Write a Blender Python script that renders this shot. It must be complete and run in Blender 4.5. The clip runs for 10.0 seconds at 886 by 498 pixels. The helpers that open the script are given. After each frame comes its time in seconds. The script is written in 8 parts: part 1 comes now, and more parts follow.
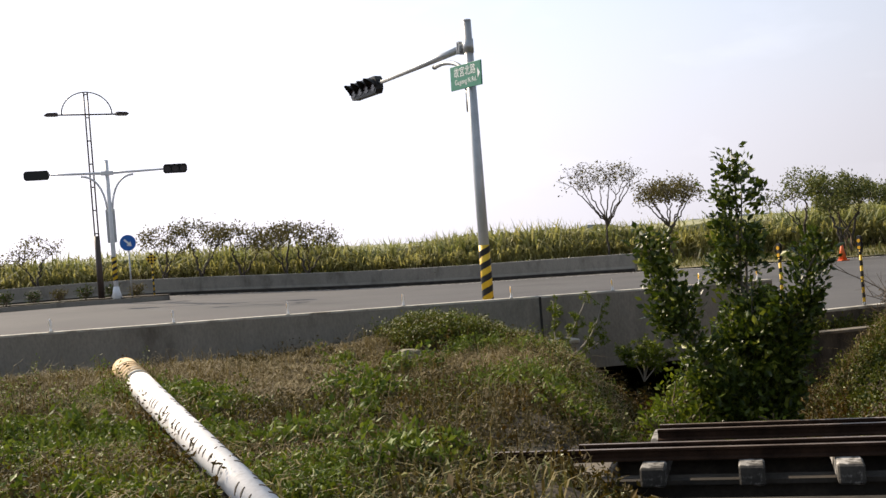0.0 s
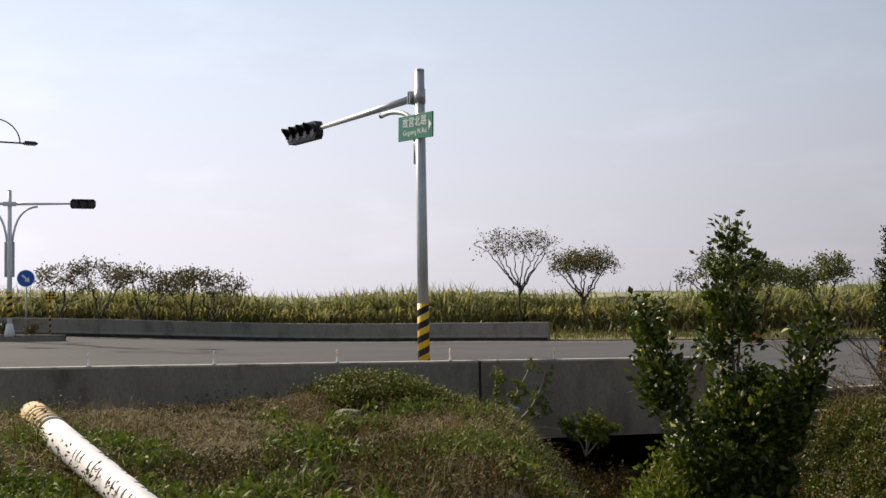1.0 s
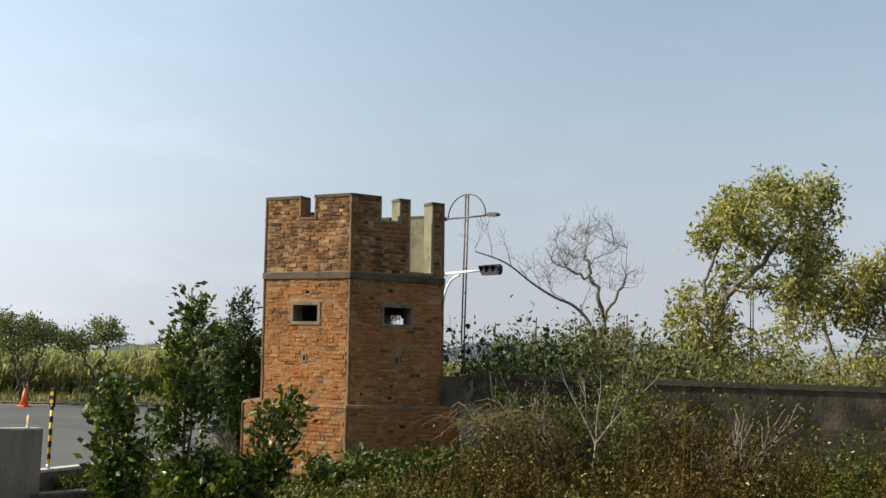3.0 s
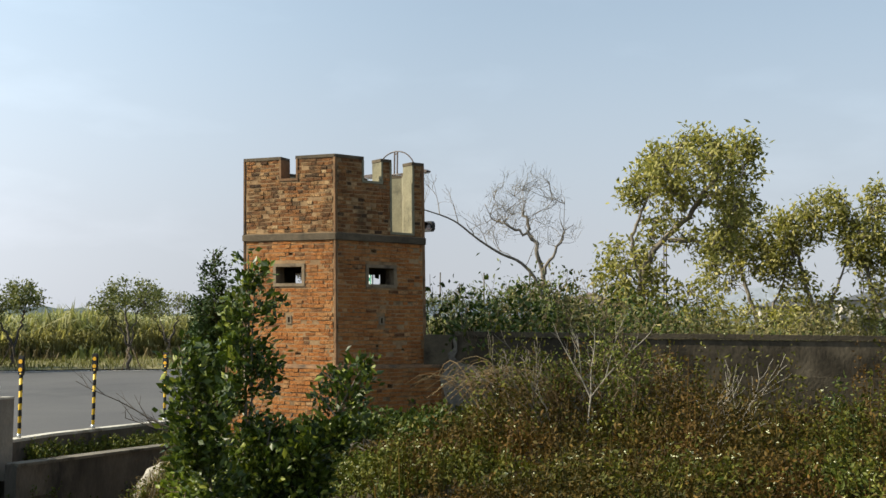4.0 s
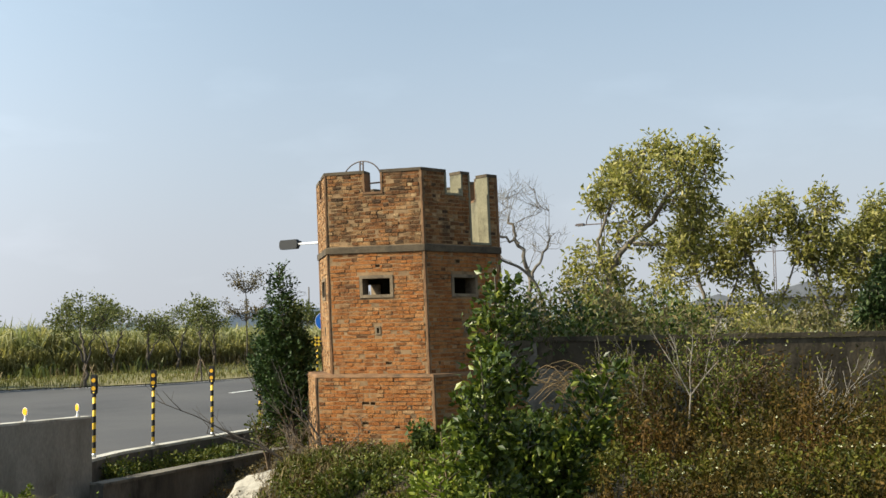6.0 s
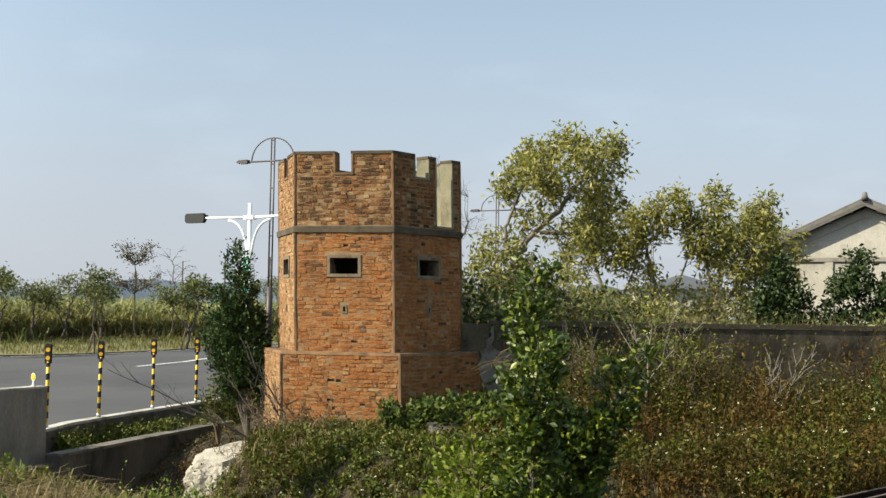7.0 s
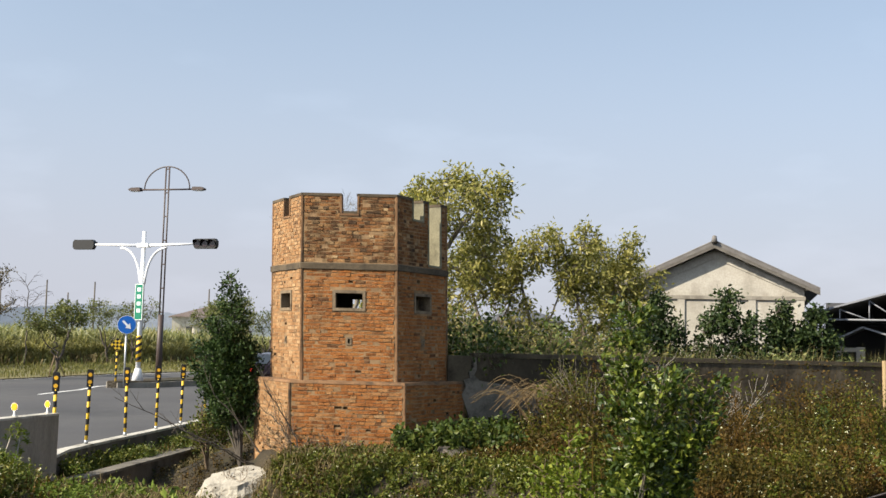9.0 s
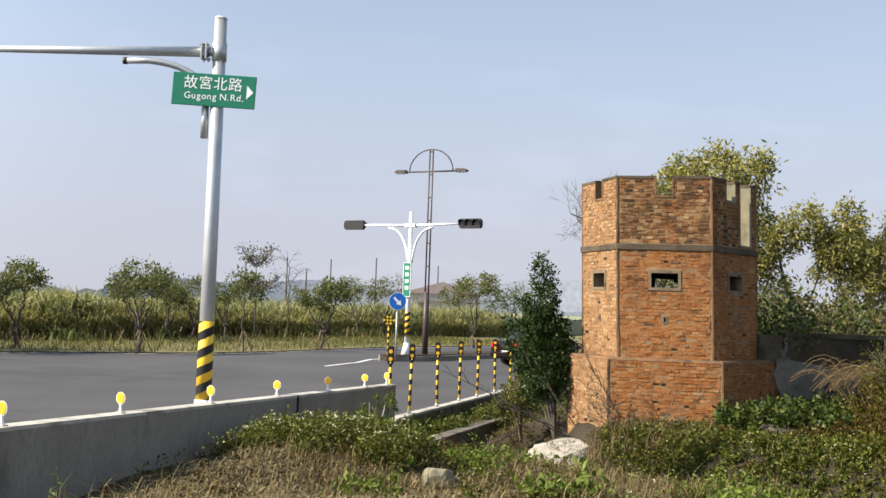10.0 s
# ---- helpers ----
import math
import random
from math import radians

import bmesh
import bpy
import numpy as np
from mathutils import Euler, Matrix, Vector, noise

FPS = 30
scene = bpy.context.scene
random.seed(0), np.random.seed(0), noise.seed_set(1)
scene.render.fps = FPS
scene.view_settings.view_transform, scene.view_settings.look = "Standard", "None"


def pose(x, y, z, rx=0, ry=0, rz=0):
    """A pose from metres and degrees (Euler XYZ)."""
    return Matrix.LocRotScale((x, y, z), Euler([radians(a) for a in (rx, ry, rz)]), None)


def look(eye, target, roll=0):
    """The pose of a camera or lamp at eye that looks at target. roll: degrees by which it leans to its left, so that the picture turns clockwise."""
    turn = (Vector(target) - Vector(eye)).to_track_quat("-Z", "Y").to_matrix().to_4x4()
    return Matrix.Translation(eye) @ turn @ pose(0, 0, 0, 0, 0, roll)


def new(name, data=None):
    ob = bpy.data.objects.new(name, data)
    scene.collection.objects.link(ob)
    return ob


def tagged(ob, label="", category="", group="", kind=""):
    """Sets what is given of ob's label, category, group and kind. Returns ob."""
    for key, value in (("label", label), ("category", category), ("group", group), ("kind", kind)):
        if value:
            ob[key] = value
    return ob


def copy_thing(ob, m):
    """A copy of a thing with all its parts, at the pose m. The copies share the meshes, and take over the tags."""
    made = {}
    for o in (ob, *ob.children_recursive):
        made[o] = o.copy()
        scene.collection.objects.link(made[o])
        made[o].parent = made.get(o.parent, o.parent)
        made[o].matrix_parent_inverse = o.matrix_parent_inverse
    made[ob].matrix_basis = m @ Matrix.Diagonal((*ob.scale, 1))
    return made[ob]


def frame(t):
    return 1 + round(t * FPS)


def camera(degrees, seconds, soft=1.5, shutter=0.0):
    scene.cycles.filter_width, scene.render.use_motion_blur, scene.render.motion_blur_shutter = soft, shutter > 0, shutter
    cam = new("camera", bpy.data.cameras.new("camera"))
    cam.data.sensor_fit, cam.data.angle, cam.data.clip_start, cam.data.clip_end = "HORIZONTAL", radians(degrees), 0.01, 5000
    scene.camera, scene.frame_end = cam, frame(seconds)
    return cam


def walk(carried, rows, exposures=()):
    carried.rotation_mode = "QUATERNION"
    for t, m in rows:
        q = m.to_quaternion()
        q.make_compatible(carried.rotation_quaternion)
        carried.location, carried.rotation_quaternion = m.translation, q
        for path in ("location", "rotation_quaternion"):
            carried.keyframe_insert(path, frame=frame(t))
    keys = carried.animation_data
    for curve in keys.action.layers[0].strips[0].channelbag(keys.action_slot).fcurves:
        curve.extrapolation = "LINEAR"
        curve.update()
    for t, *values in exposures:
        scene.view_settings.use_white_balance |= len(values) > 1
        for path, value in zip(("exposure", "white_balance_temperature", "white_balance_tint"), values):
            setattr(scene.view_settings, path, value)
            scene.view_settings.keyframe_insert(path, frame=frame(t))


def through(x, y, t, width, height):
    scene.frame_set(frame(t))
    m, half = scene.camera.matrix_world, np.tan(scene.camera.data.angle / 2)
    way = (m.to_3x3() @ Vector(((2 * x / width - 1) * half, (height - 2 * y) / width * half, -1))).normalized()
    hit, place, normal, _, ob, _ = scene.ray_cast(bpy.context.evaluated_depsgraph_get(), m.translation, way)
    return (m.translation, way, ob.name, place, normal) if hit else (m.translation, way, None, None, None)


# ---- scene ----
cam = camera(43.1, 10.0)
PATH = [
    (0, (0.151, -0.868, 1.961), (0.737, 1.044, 1.954), -4.53),
    (0.5, (-0.105, -0.255, 1.953), (0.500, 1.651, 1.958), -3.04),
    (1, (-0.286, 0.281, 1.944), (0.475, 2.128, 2.036), -0.92),
    (1.5, (-0.369, 0.663, 2.004), (0.896, 2.211, 2.044), 0.36),
    (2, (-0.627, 1.230, 2.068), (0.770, 2.658, 2.162), -0.06),
    (2.5, (-0.951, 1.721, 2.069), (0.607, 2.960, 2.264), 0.59),
    (3, (-1.226, 2.323, 2.068), (0.501, 3.309, 2.278), 1.85),
    (3.2, (-1.382, 2.563, 2.070), (0.376, 3.486, 2.310), 0.62),
    (4.3, (-2.250, 3.989, 2.106), (-0.413, 4.770, 2.237), 1.46),
    (4.5, (-2.413, 4.258, 2.108), (-0.564, 4.998, 2.287), 1.43),
    (5, (-2.890, 4.976, 2.105), (-1.020, 5.665, 2.269), 0.21),
    (5.2, (-3.052, 5.265, 2.106), (-1.188, 5.973, 2.260), -0.90),
    (6.3, (-3.976, 6.915, 2.130), (-2.068, 7.491, 2.301), -0.44),
    (6.5, (-4.158, 7.214, 2.129), (-2.248, 7.770, 2.334), 0.55),
    (7, (-4.583, 7.991, 2.129), (-2.625, 8.384, 2.241), 0.88),
    (7.5, (-5.015, 8.693, 2.116), (-3.027, 8.880, 2.234), 1.07),
    (8, (-5.608, 9.460, 2.118), (-3.616, 9.556, 2.273), 1.00),
    (8.5, (-6.130, 10.276, 2.112), (-4.136, 10.291, 2.264), 0.99),
    (9, (-6.610, 11.129, 2.130), (-4.618, 11.182, 2.300), 1.48),
    (9.5, (-7.036, 12.042, 2.127), (-5.046, 12.165, 2.281), 1.46),
    (10, (-7.568, 12.958, 2.104), (-5.617, 13.382, 2.221), 1.98),
]
EXPOSURES = [(0.0, 0.77, 6750, 16), (0.5, 0.56, 6750, 16), (1.0, 0.35, 6750, 16), (1.5, 0.28, 6600, 12), (2.0, 0.58, 6600, 11), (2.5, 0.73, 6550, 10), (3.0, 0.88, 6450, 7), (5.0, 1.0, 6450, 7), (7.5, 1.0, 6350, 6), (9.0, 1.04, 6350, 12), (10.0, 1.05, 6300, 14)]
walk(cam, [(t, look(eye, target, roll)) for t, eye, target, roll in PATH], EXPOSURES)

# ---- sky and sun ----
SUN_AZ = 118.0   # degrees from +x towards +y
SUN_EL = 36.0
world = bpy.data.worlds.new("sky")
scene.world = world
world.use_nodes = True
wt = world.node_tree
sky = wt.nodes.new("ShaderNodeTexSky")
sky.sky_type = "NISHITA"
sky.sun_disc = False
sky.sun_elevation = radians(SUN_EL)
sky.sun_rotation = radians(90.0 - SUN_AZ)
sky.air_density, sky.dust_density, sky.ozone_density = 1.0, 0.6, 1.5
# thin winter haze, whiter towards the horizon
co = wt.nodes.new("ShaderNodeTexCoord")
split = wt.nodes.new("ShaderNodeSeparateXYZ")
wt.links.new(co.outputs["Generated"], split.inputs[0])
haze = wt.nodes.new("ShaderNodeMapRange")
haze.interpolation_type = "SMOOTHERSTEP"
for k, v in (("From Min", -0.05), ("From Max", 0.42), ("To Min", 0.94), ("To Max", 0.4)):
    haze.inputs[k].default_value = v
wt.links.new(split.outputs[2], haze.inputs[0])
veil = wt.nodes.new("ShaderNodeMix")
veil.data_type = "RGBA"
wt.links.new(haze.outputs[0], veil.inputs[0])
wt.links.new(sky.outputs[0], veil.inputs[6])
# the veil is brightest towards the sun and carries faint wisps
towards = wt.nodes.new("ShaderNodeVectorMath")
towards.operation = "DOT_PRODUCT"
wt.links.new(co.outputs["Generated"], towards.inputs[0])
towards.inputs[1].default_value = (math.cos(radians(SUN_EL)) * math.cos(radians(SUN_AZ)), math.cos(radians(SUN_EL)) * math.sin(radians(SUN_AZ)), math.sin(radians(SUN_EL)))
glow = wt.nodes.new("ShaderNodeMapRange")
glow.interpolation_type = "SMOOTHSTEP"
for k, v in (("From Min", 0.02), ("From Max", 1.0), ("To Min", 1.0), ("To Max", 2.7)):
    glow.inputs[k].default_value = v
wt.links.new(towards.outputs["Value"], glow.inputs[0])
stretch_sky = wt.nodes.new("ShaderNodeMapping")
stretch_sky.inputs["Scale"].default_value = (3.0, 3.0, 9.0)
wt.links.new(co.outputs["Generated"], stretch_sky.inputs[0])
wisp = wt.nodes.new("ShaderNodeTexNoise")
wisp.inputs["Scale"].default_value, wisp.inputs["Detail"].default_value = 2.2, 6.0
wt.links.new(stretch_sky.outputs[0], wisp.inputs["Vector"])
wisp_gain = wt.nodes.new("ShaderNodeMapRange")
for k, v in (("From Min", 0.55), ("From Max", 0.75), ("To Min", 1.0), ("To Max", 1.09)):
    wisp_gain.inputs[k].default_value = v
wt.links.new(wisp.outputs[0], wisp_gain.inputs[0])
gain = wt.nodes.new("ShaderNodeMath")
gain.operation = "MULTIPLY"
rise = wt.nodes.new("ShaderNodeMapRange")
rise.interpolation_type = "SMOOTHSTEP"
for k, v in (("From Min", 0.02), ("From Max", 0.36), ("To Min", 0.97), ("To Max", 1.2)):
    rise.inputs[k].default_value = v
wt.links.new(split.outputs[2], rise.inputs[0])
wisp_rise = wt.nodes.new("ShaderNodeMath")
wisp_rise.operation = "MULTIPLY"
wt.links.new(wisp_gain.outputs[0], wisp_rise.inputs[0])
wt.links.new(rise.outputs[0], wisp_rise.inputs[1])
wt.links.new(glow.outputs[0], gain.inputs[0])
wt.links.new(wisp_rise.outputs[0], gain.inputs[1])
lit = wt.nodes.new("ShaderNodeVectorMath")
lit.operation = "SCALE"
tint = wt.nodes.new("ShaderNodeMix")
tint.data_type = "RGBA"
tint.inputs[6].default_value = (4.27, 4.4, 4.92, 1)
tint.inputs[7].default_value = (3.85, 4.55, 4.95, 1)
high = wt.nodes.new("ShaderNodeMapRange")
for k, v in (("From Min", 0.08), ("From Max", 0.36)):
    high.inputs[k].default_value = v
wt.links.new(split.outputs[2], high.inputs[0])
wt.links.new(high.outputs[0], tint.inputs[0])
wt.links.new(tint.outputs[2], lit.inputs[0])
wt.links.new(gain.outputs[0], lit.inputs["Scale"])
wt.links.new(lit.outputs[0], veil.inputs[7])
wt.links.new(veil.outputs[2], wt.nodes["Background"].inputs[0])
wt.nodes["Background"].inputs[1].default_value = 0.07
sun = new("sun", bpy.data.lights.new("sun", "SUN"))
sun.data.energy, sun.data.angle, sun.data.color = 4.7, radians(0.6), (1.0, 0.89, 0.70)
sun.matrix_world = look((0, 0, 60), Vector((0, 0, 60)) - Vector((math.cos(radians(SUN_EL)) * math.cos(radians(SUN_AZ)), math.cos(radians(SUN_EL)) * math.sin(radians(SUN_AZ)), math.sin(radians(SUN_EL)))))

# ---- materials ----
def principled(name):
    m = bpy.data.materials.new(name)
    m.use_nodes = True
    return m, m.node_tree, m.node_tree.nodes["Principled BSDF"]


def node(tree, kind, **inputs):
    n = tree.nodes.new(kind)
    for key, value in inputs.items():
        n.inputs[key.replace("_", " ")].default_value = value
    return n


def ramp(tree, fac, stops):
    r = tree.nodes.new("ShaderNodeValToRGB")
    while len(r.color_ramp.elements) < len(stops):
        r.color_ramp.elements.new(0.5)
    for e, (at, colour) in zip(r.color_ramp.elements, stops):
        e.position, e.color = at, (*colour, 1)
    tree.links.new(fac, r.inputs[0])
    return r.outputs[0]


def blend(tree, mode, fac, a, b):
    n = tree.nodes.new("ShaderNodeMix")
    n.data_type, n.blend_type = "RGBA", mode
    for value, socket in ((fac, n.inputs[0]), (a, n.inputs[6]), (b, n.inputs[7])):
        if isinstance(value, (int, float)):
            socket.default_value = value
        elif isinstance(value, tuple):
            socket.default_value = (*value, 1)
        else:
            tree.links.new(value, socket)
    return n.outputs[2]


def place(tree, scale=(1, 1, 1), kind="Object"):
    co = tree.nodes.new("ShaderNodeTexCoord")
    mp = node(tree, "ShaderNodeMapping", Scale=scale)
    tree.links.new(co.outputs[kind], mp.inputs[0])
    return mp.outputs[0]


def noise_tex(tree, vec, scale, detail=4, rough=0.6):
    n = node(tree, "ShaderNodeTexNoise", Scale=scale, Detail=detail, Roughness=rough)
    tree.links.new(vec, n.inputs["Vector"])
    return n.outputs[0]


def surface(name, a, b, coarse=1.5, fine=40.0, rough=0.8, bump=0.3, stain=None, stain_scale=0.6, stain_at=(0.52, 0.66), metal=0.0, vary=0.0, stretch=(1, 1, 1), depth=0.01, spec=0.3):
    """Two colours mixed by coarse and fine noise, with stains and fine relief."""
    m, t, p = principled(name)
    vec = place(t, stretch)
    c = noise_tex(t, vec, coarse)
    f = noise_tex(t, vec, fine, 3)
    col = ramp(t, c, [(0.3, a), (0.7, b)])
    col = blend(t, "OVERLAY", 0.35, col, ramp(t, f, [(0.25, (0.25, 0.25, 0.25)), (0.75, (0.75, 0.75, 0.75))]))
    if stain:
        s = noise_tex(t, vec, stain_scale, 6, 0.68)
        k = ramp(t, s, [(stain_at[0], (0, 0, 0)), (stain_at[1], (1, 1, 1))])
        col = blend(t, "MIX", k, col, stain)
    if vary:
        col = blend(t, "MULTIPLY", 1.0, col, ramp(t, piece_random(t), [(0.0, (1 - vary,) * 3), (1.0, (1.0, 1.0, 1.0))]))
    t.links.new(col, p.inputs["Base Color"])
    p.inputs["Roughness"].default_value = rough
    p.inputs["Metallic"].default_value = metal
    p.inputs["Specular IOR Level"].default_value = spec
    if bump:
        bn = node(t, "ShaderNodeBump", Strength=bump, Distance=depth)
        t.links.new(f, bn.inputs["Height"])
        t.links.new(bn.outputs[0], p.inputs["Normal"])
    return m


def piece_random(tree):
    """A number for each piece: by object where pieces are objects, by island where they are joined."""
    o, g = tree.nodes.new("ShaderNodeObjectInfo"), tree.nodes.new("ShaderNodeNewGeometry")
    add, fr = tree.nodes.new("ShaderNodeMath"), tree.nodes.new("ShaderNodeMath")
    add.operation, fr.operation = "ADD", "FRACT"
    tree.links.new(o.outputs["Random"], add.inputs[0])
    tree.links.new(g.outputs["Random Per Island"], add.inputs[1])
    tree.links.new(add.outputs[0], fr.inputs[0])
    return fr.outputs[0]


def foliage(name, stops, rough=0.5, through=0.2, spec=0.18, patch=None, patch_scale=0.5):
    """Leaves: a colour for each leaf, patches over the plant, some light through the blade."""
    m, t, p = principled(name)
    g = t.nodes.new("ShaderNodeNewGeometry")
    stops, patch = [[(a, (c[0] * 0.73, c[1] * 0.73, c[2] * 0.53)) for a, c in q] if q else None for q in (stops, patch)]
    col = ramp(t, g.outputs["Random Per Island"], stops)
    if patch:
        vec = place(t)
        k = ramp(t, noise_tex(t, vec, patch_scale, 3), [(0.4, (0, 0, 0)), (0.62, (1, 1, 1))])
        col = blend(t, "MIX", k, col, ramp(t, g.outputs["Random Per Island"], patch))
    t.links.new(col, p.inputs["Base Color"])
    p.inputs["Roughness"].default_value = rough
    p.inputs["Specular IOR Level"].default_value = spec
    tr = t.nodes.new("ShaderNodeBsdfTranslucent")
    t.links.new(blend(t, "MULTIPLY", 1.0, col, (1.0, 1.0, 0.6)), tr.inputs[0])
    mx = node(t, "ShaderNodeMixShader", Fac=through)
    t.links.new(p.outputs[0], mx.inputs[1])
    t.links.new(tr.outputs[0], mx.inputs[2])
    t.links.new(mx.outputs[0], t.nodes["Material Output"].inputs[0])
    return m


def paint(name, colour, rough=0.5, metal=0.0, wear=0.12, scale=6.0):
    dark = tuple(c * (1 - wear) for c in colour)
    return surface(name, dark, colour, scale, 60.0, rough, 0.08, metal=metal, spec=0.4)


CONCRETE = surface("concrete", (0.2, 0.182, 0.15), (0.29, 0.268, 0.228), 0.9, 30, 0.85, 0.22, stain=(0.09, 0.077, 0.06), stain_scale=0.9, stain_at=(0.48, 0.72), stretch=(1, 1, 0.45))
CONCRETE_PALE = surface("pale_concrete", (0.36, 0.34, 0.3), (0.47, 0.44, 0.38), 1.5, 30, 0.85, 0.3, stain=(0.22, 0.2, 0.16), stain_scale=1.3)
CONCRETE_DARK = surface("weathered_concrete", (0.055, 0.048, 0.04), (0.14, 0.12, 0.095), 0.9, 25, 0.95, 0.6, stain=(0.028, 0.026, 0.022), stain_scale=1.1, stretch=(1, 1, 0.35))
BAND = surface("band_concrete", (0.05, 0.038, 0.025), (0.115, 0.088, 0.056), 3, 40, 0.9, 0.5, stain=(0.035, 0.03, 0.022), stain_scale=2.0)
EDGE = surface("corner_mortar", (0.11, 0.06, 0.03), (0.225, 0.125, 0.06), 4, 50, 0.9, 0.5, stain=(0.055, 0.04, 0.026), stain_scale=3.0)
MORTAR = surface("mortar", (0.176, 0.104, 0.051), (0.334, 0.22, 0.114), 5, 45, 0.95, 0.6, stain=(0.0528, 0.0317, 0.0176), stain_scale=2.5, stain_at=(0.5, 0.66))
PLASTER = surface("old_plaster", (0.14, 0.13, 0.085), (0.23, 0.21, 0.14), 2, 35, 0.9, 0.3, stain=(0.075, 0.068, 0.048), stain_scale=1.5)
WHITEWALL = surface("whitewashed_wall", (0.33, 0.31, 0.265), (0.41, 0.385, 0.335), 0.5, 12, 0.9, 0.2, stain=(0.22, 0.2, 0.165), stain_scale=0.6, stain_at=(0.48, 0.72))
ASPHALT = surface("asphalt", (0.054, 0.053, 0.056), (0.075, 0.073, 0.073), 0.25, 60, 0.9, 0.25, stain=(0.044, 0.044, 0.046), stain_scale=0.15)
EARTH = surface("earth", (0.022, 0.018, 0.011), (0.055, 0.042, 0.025), 0.9, 20, 0.95, 0.6, stain=(0.034, 0.038, 0.015), stain_scale=0.6, depth=0.03)
VERGE = surface("dry_verge", (0.12, 0.115, 0.05), (0.19, 0.16, 0.08), 0.3, 15, 0.95, 0.5, stain=(0.08, 0.11, 0.035), stain_scale=0.2)
WHITE_LINE = surface("road_paint", (0.55, 0.55, 0.53), (0.7, 0.7, 0.68), 1.5, 30, 0.7, 0.1, stain=(0.25, 0.25, 0.25), stain_scale=1.2, stain_at=(0.58, 0.7))
KERB_WHITE = surface("kerb_whitewash", (0.345, 0.328, 0.287), (0.494, 0.471, 0.414), 2, 40, 0.8, 0.25, stain=(0.196, 0.178, 0.144), stain_scale=1.5)
WHITEWASH = surface("whitewashed_concrete", (0.26, 0.24, 0.2), (0.42, 0.39, 0.33), 3, 30, 0.9, 0.8, stain=(0.1, 0.09, 0.07), stain_scale=2.5, stain_at=(0.52, 0.66), depth=0.03)
GALV = surface("galvanised_steel", (0.4, 0.416, 0.424), (0.496, 0.512, 0.52), 4, 80, 0.42, 0.05, metal=0.55, spec=0.5)
WHITE_STEEL = paint("white_painted_steel", (0.78, 0.79, 0.8), 0.4)
BROWN_STEEL = paint("brown_painted_steel", (0.065, 0.047, 0.042), 0.5)
BLACK = paint("black_plastic", (0.011, 0.011, 0.011), 0.5)
YELLOW = paint("yellow_paint", (0.78, 0.5, 0.03), 0.5)
AMBER = paint("amber_reflector", (0.8, 0.43, 0.025), 0.3)
GREEN_SIGN = paint("green_sign_sheet", (0.008, 0.17, 0.10), 0.4, wear=0.05)
BLUE_SIGN = paint("blue_sign_sheet", (0.01, 0.13, 0.5), 0.4, wear=0.05)
WHITE_SHEET = paint("white_sign_sheet", (0.82, 0.83, 0.82), 0.4, wear=0.03)
LENS = paint("dark_signal_lens", (0.03, 0.02, 0.02), 0.2)
RUST = surface("rusty_rail", (0.016, 0.009, 0.006), (0.04, 0.022, 0.014), 5, 60, 0.85, 0.4, spec=0.08)
RAIL_TOP = surface("worn_rail_head", (0.13, 0.1, 0.085), (0.24, 0.2, 0.175), 5, 60, 0.5, 0.1, metal=0.5)
SLEEPER = surface("grey_sleeper", (0.035, 0.032, 0.028), (0.09, 0.082, 0.07), 4, 40, 0.9, 0.5, vary=0.5, stain=(0.4, 0.38, 0.35), stain_scale=5, stain_at=(0.5, 0.6))
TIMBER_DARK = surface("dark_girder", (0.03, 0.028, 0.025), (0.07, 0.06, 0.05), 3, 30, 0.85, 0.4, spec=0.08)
BARK = surface("grey_bark", (0.10, 0.085, 0.065), (0.2, 0.175, 0.14), 6, 50, 0.95, 0.6, stretch=(1, 1, 0.3))
BARK_DARK = surface("dark_wet_bark", (0.05, 0.042, 0.034), (0.1, 0.086, 0.07), 6, 50, 0.95, 0.5, stretch=(1, 1, 0.3))
BARK_PALE = surface("pale_dead_bark", (0.18, 0.16, 0.13), (0.3, 0.27, 0.225), 6, 50, 0.9, 0.5, stretch=(1, 1, 0.3))
BARK_BROWN = surface("brown_twig", (0.10, 0.07, 0.045), (0.19, 0.14, 0.09), 6, 50, 0.95, 0.4)
BARK_CHAR = surface("black_flaked_paint", (0.02, 0.018, 0.015), (0.06, 0.05, 0.04), 6, 40, 0.9, 0.3)
PIPE_WHITE = surface("white_pipe_paint", (0.581, 0.568, 0.559), (0.704, 0.688, 0.679), 2, 30, 0.6, 0.15, stain=(0.352, 0.335, 0.31), stain_scale=2.5, stain_at=(0.6, 0.75))
PIPE_RUST = surface("rusted_pipe_end", (0.357, 0.23, 0.102), (0.51, 0.383, 0.221), 4, 30, 0.8, 0.3, stain=(0.51, 0.493, 0.442), stain_scale=3)
TILE = surface("roof_tile", (0.1, 0.092, 0.088), (0.17, 0.16, 0.15), 2, 30, 0.9, 0.4)
WOOD_OLD = surface("old_fascia_wood", (0.07, 0.064, 0.056), (0.14, 0.128, 0.112), 3, 40, 0.9, 0.4)
IRON = paint("dark_iron_frame", (0.05, 0.05, 0.055), 0.6)
SHEET_ROOF = surface("grey_sheet_roof", (0.16, 0.17, 0.19), (0.24, 0.25, 0.27), 1, 30, 0.6, 0.1)
MACHINE_YELLOW = paint("yellow_machine_paint", (0.8, 0.42, 0.02), 0.45)
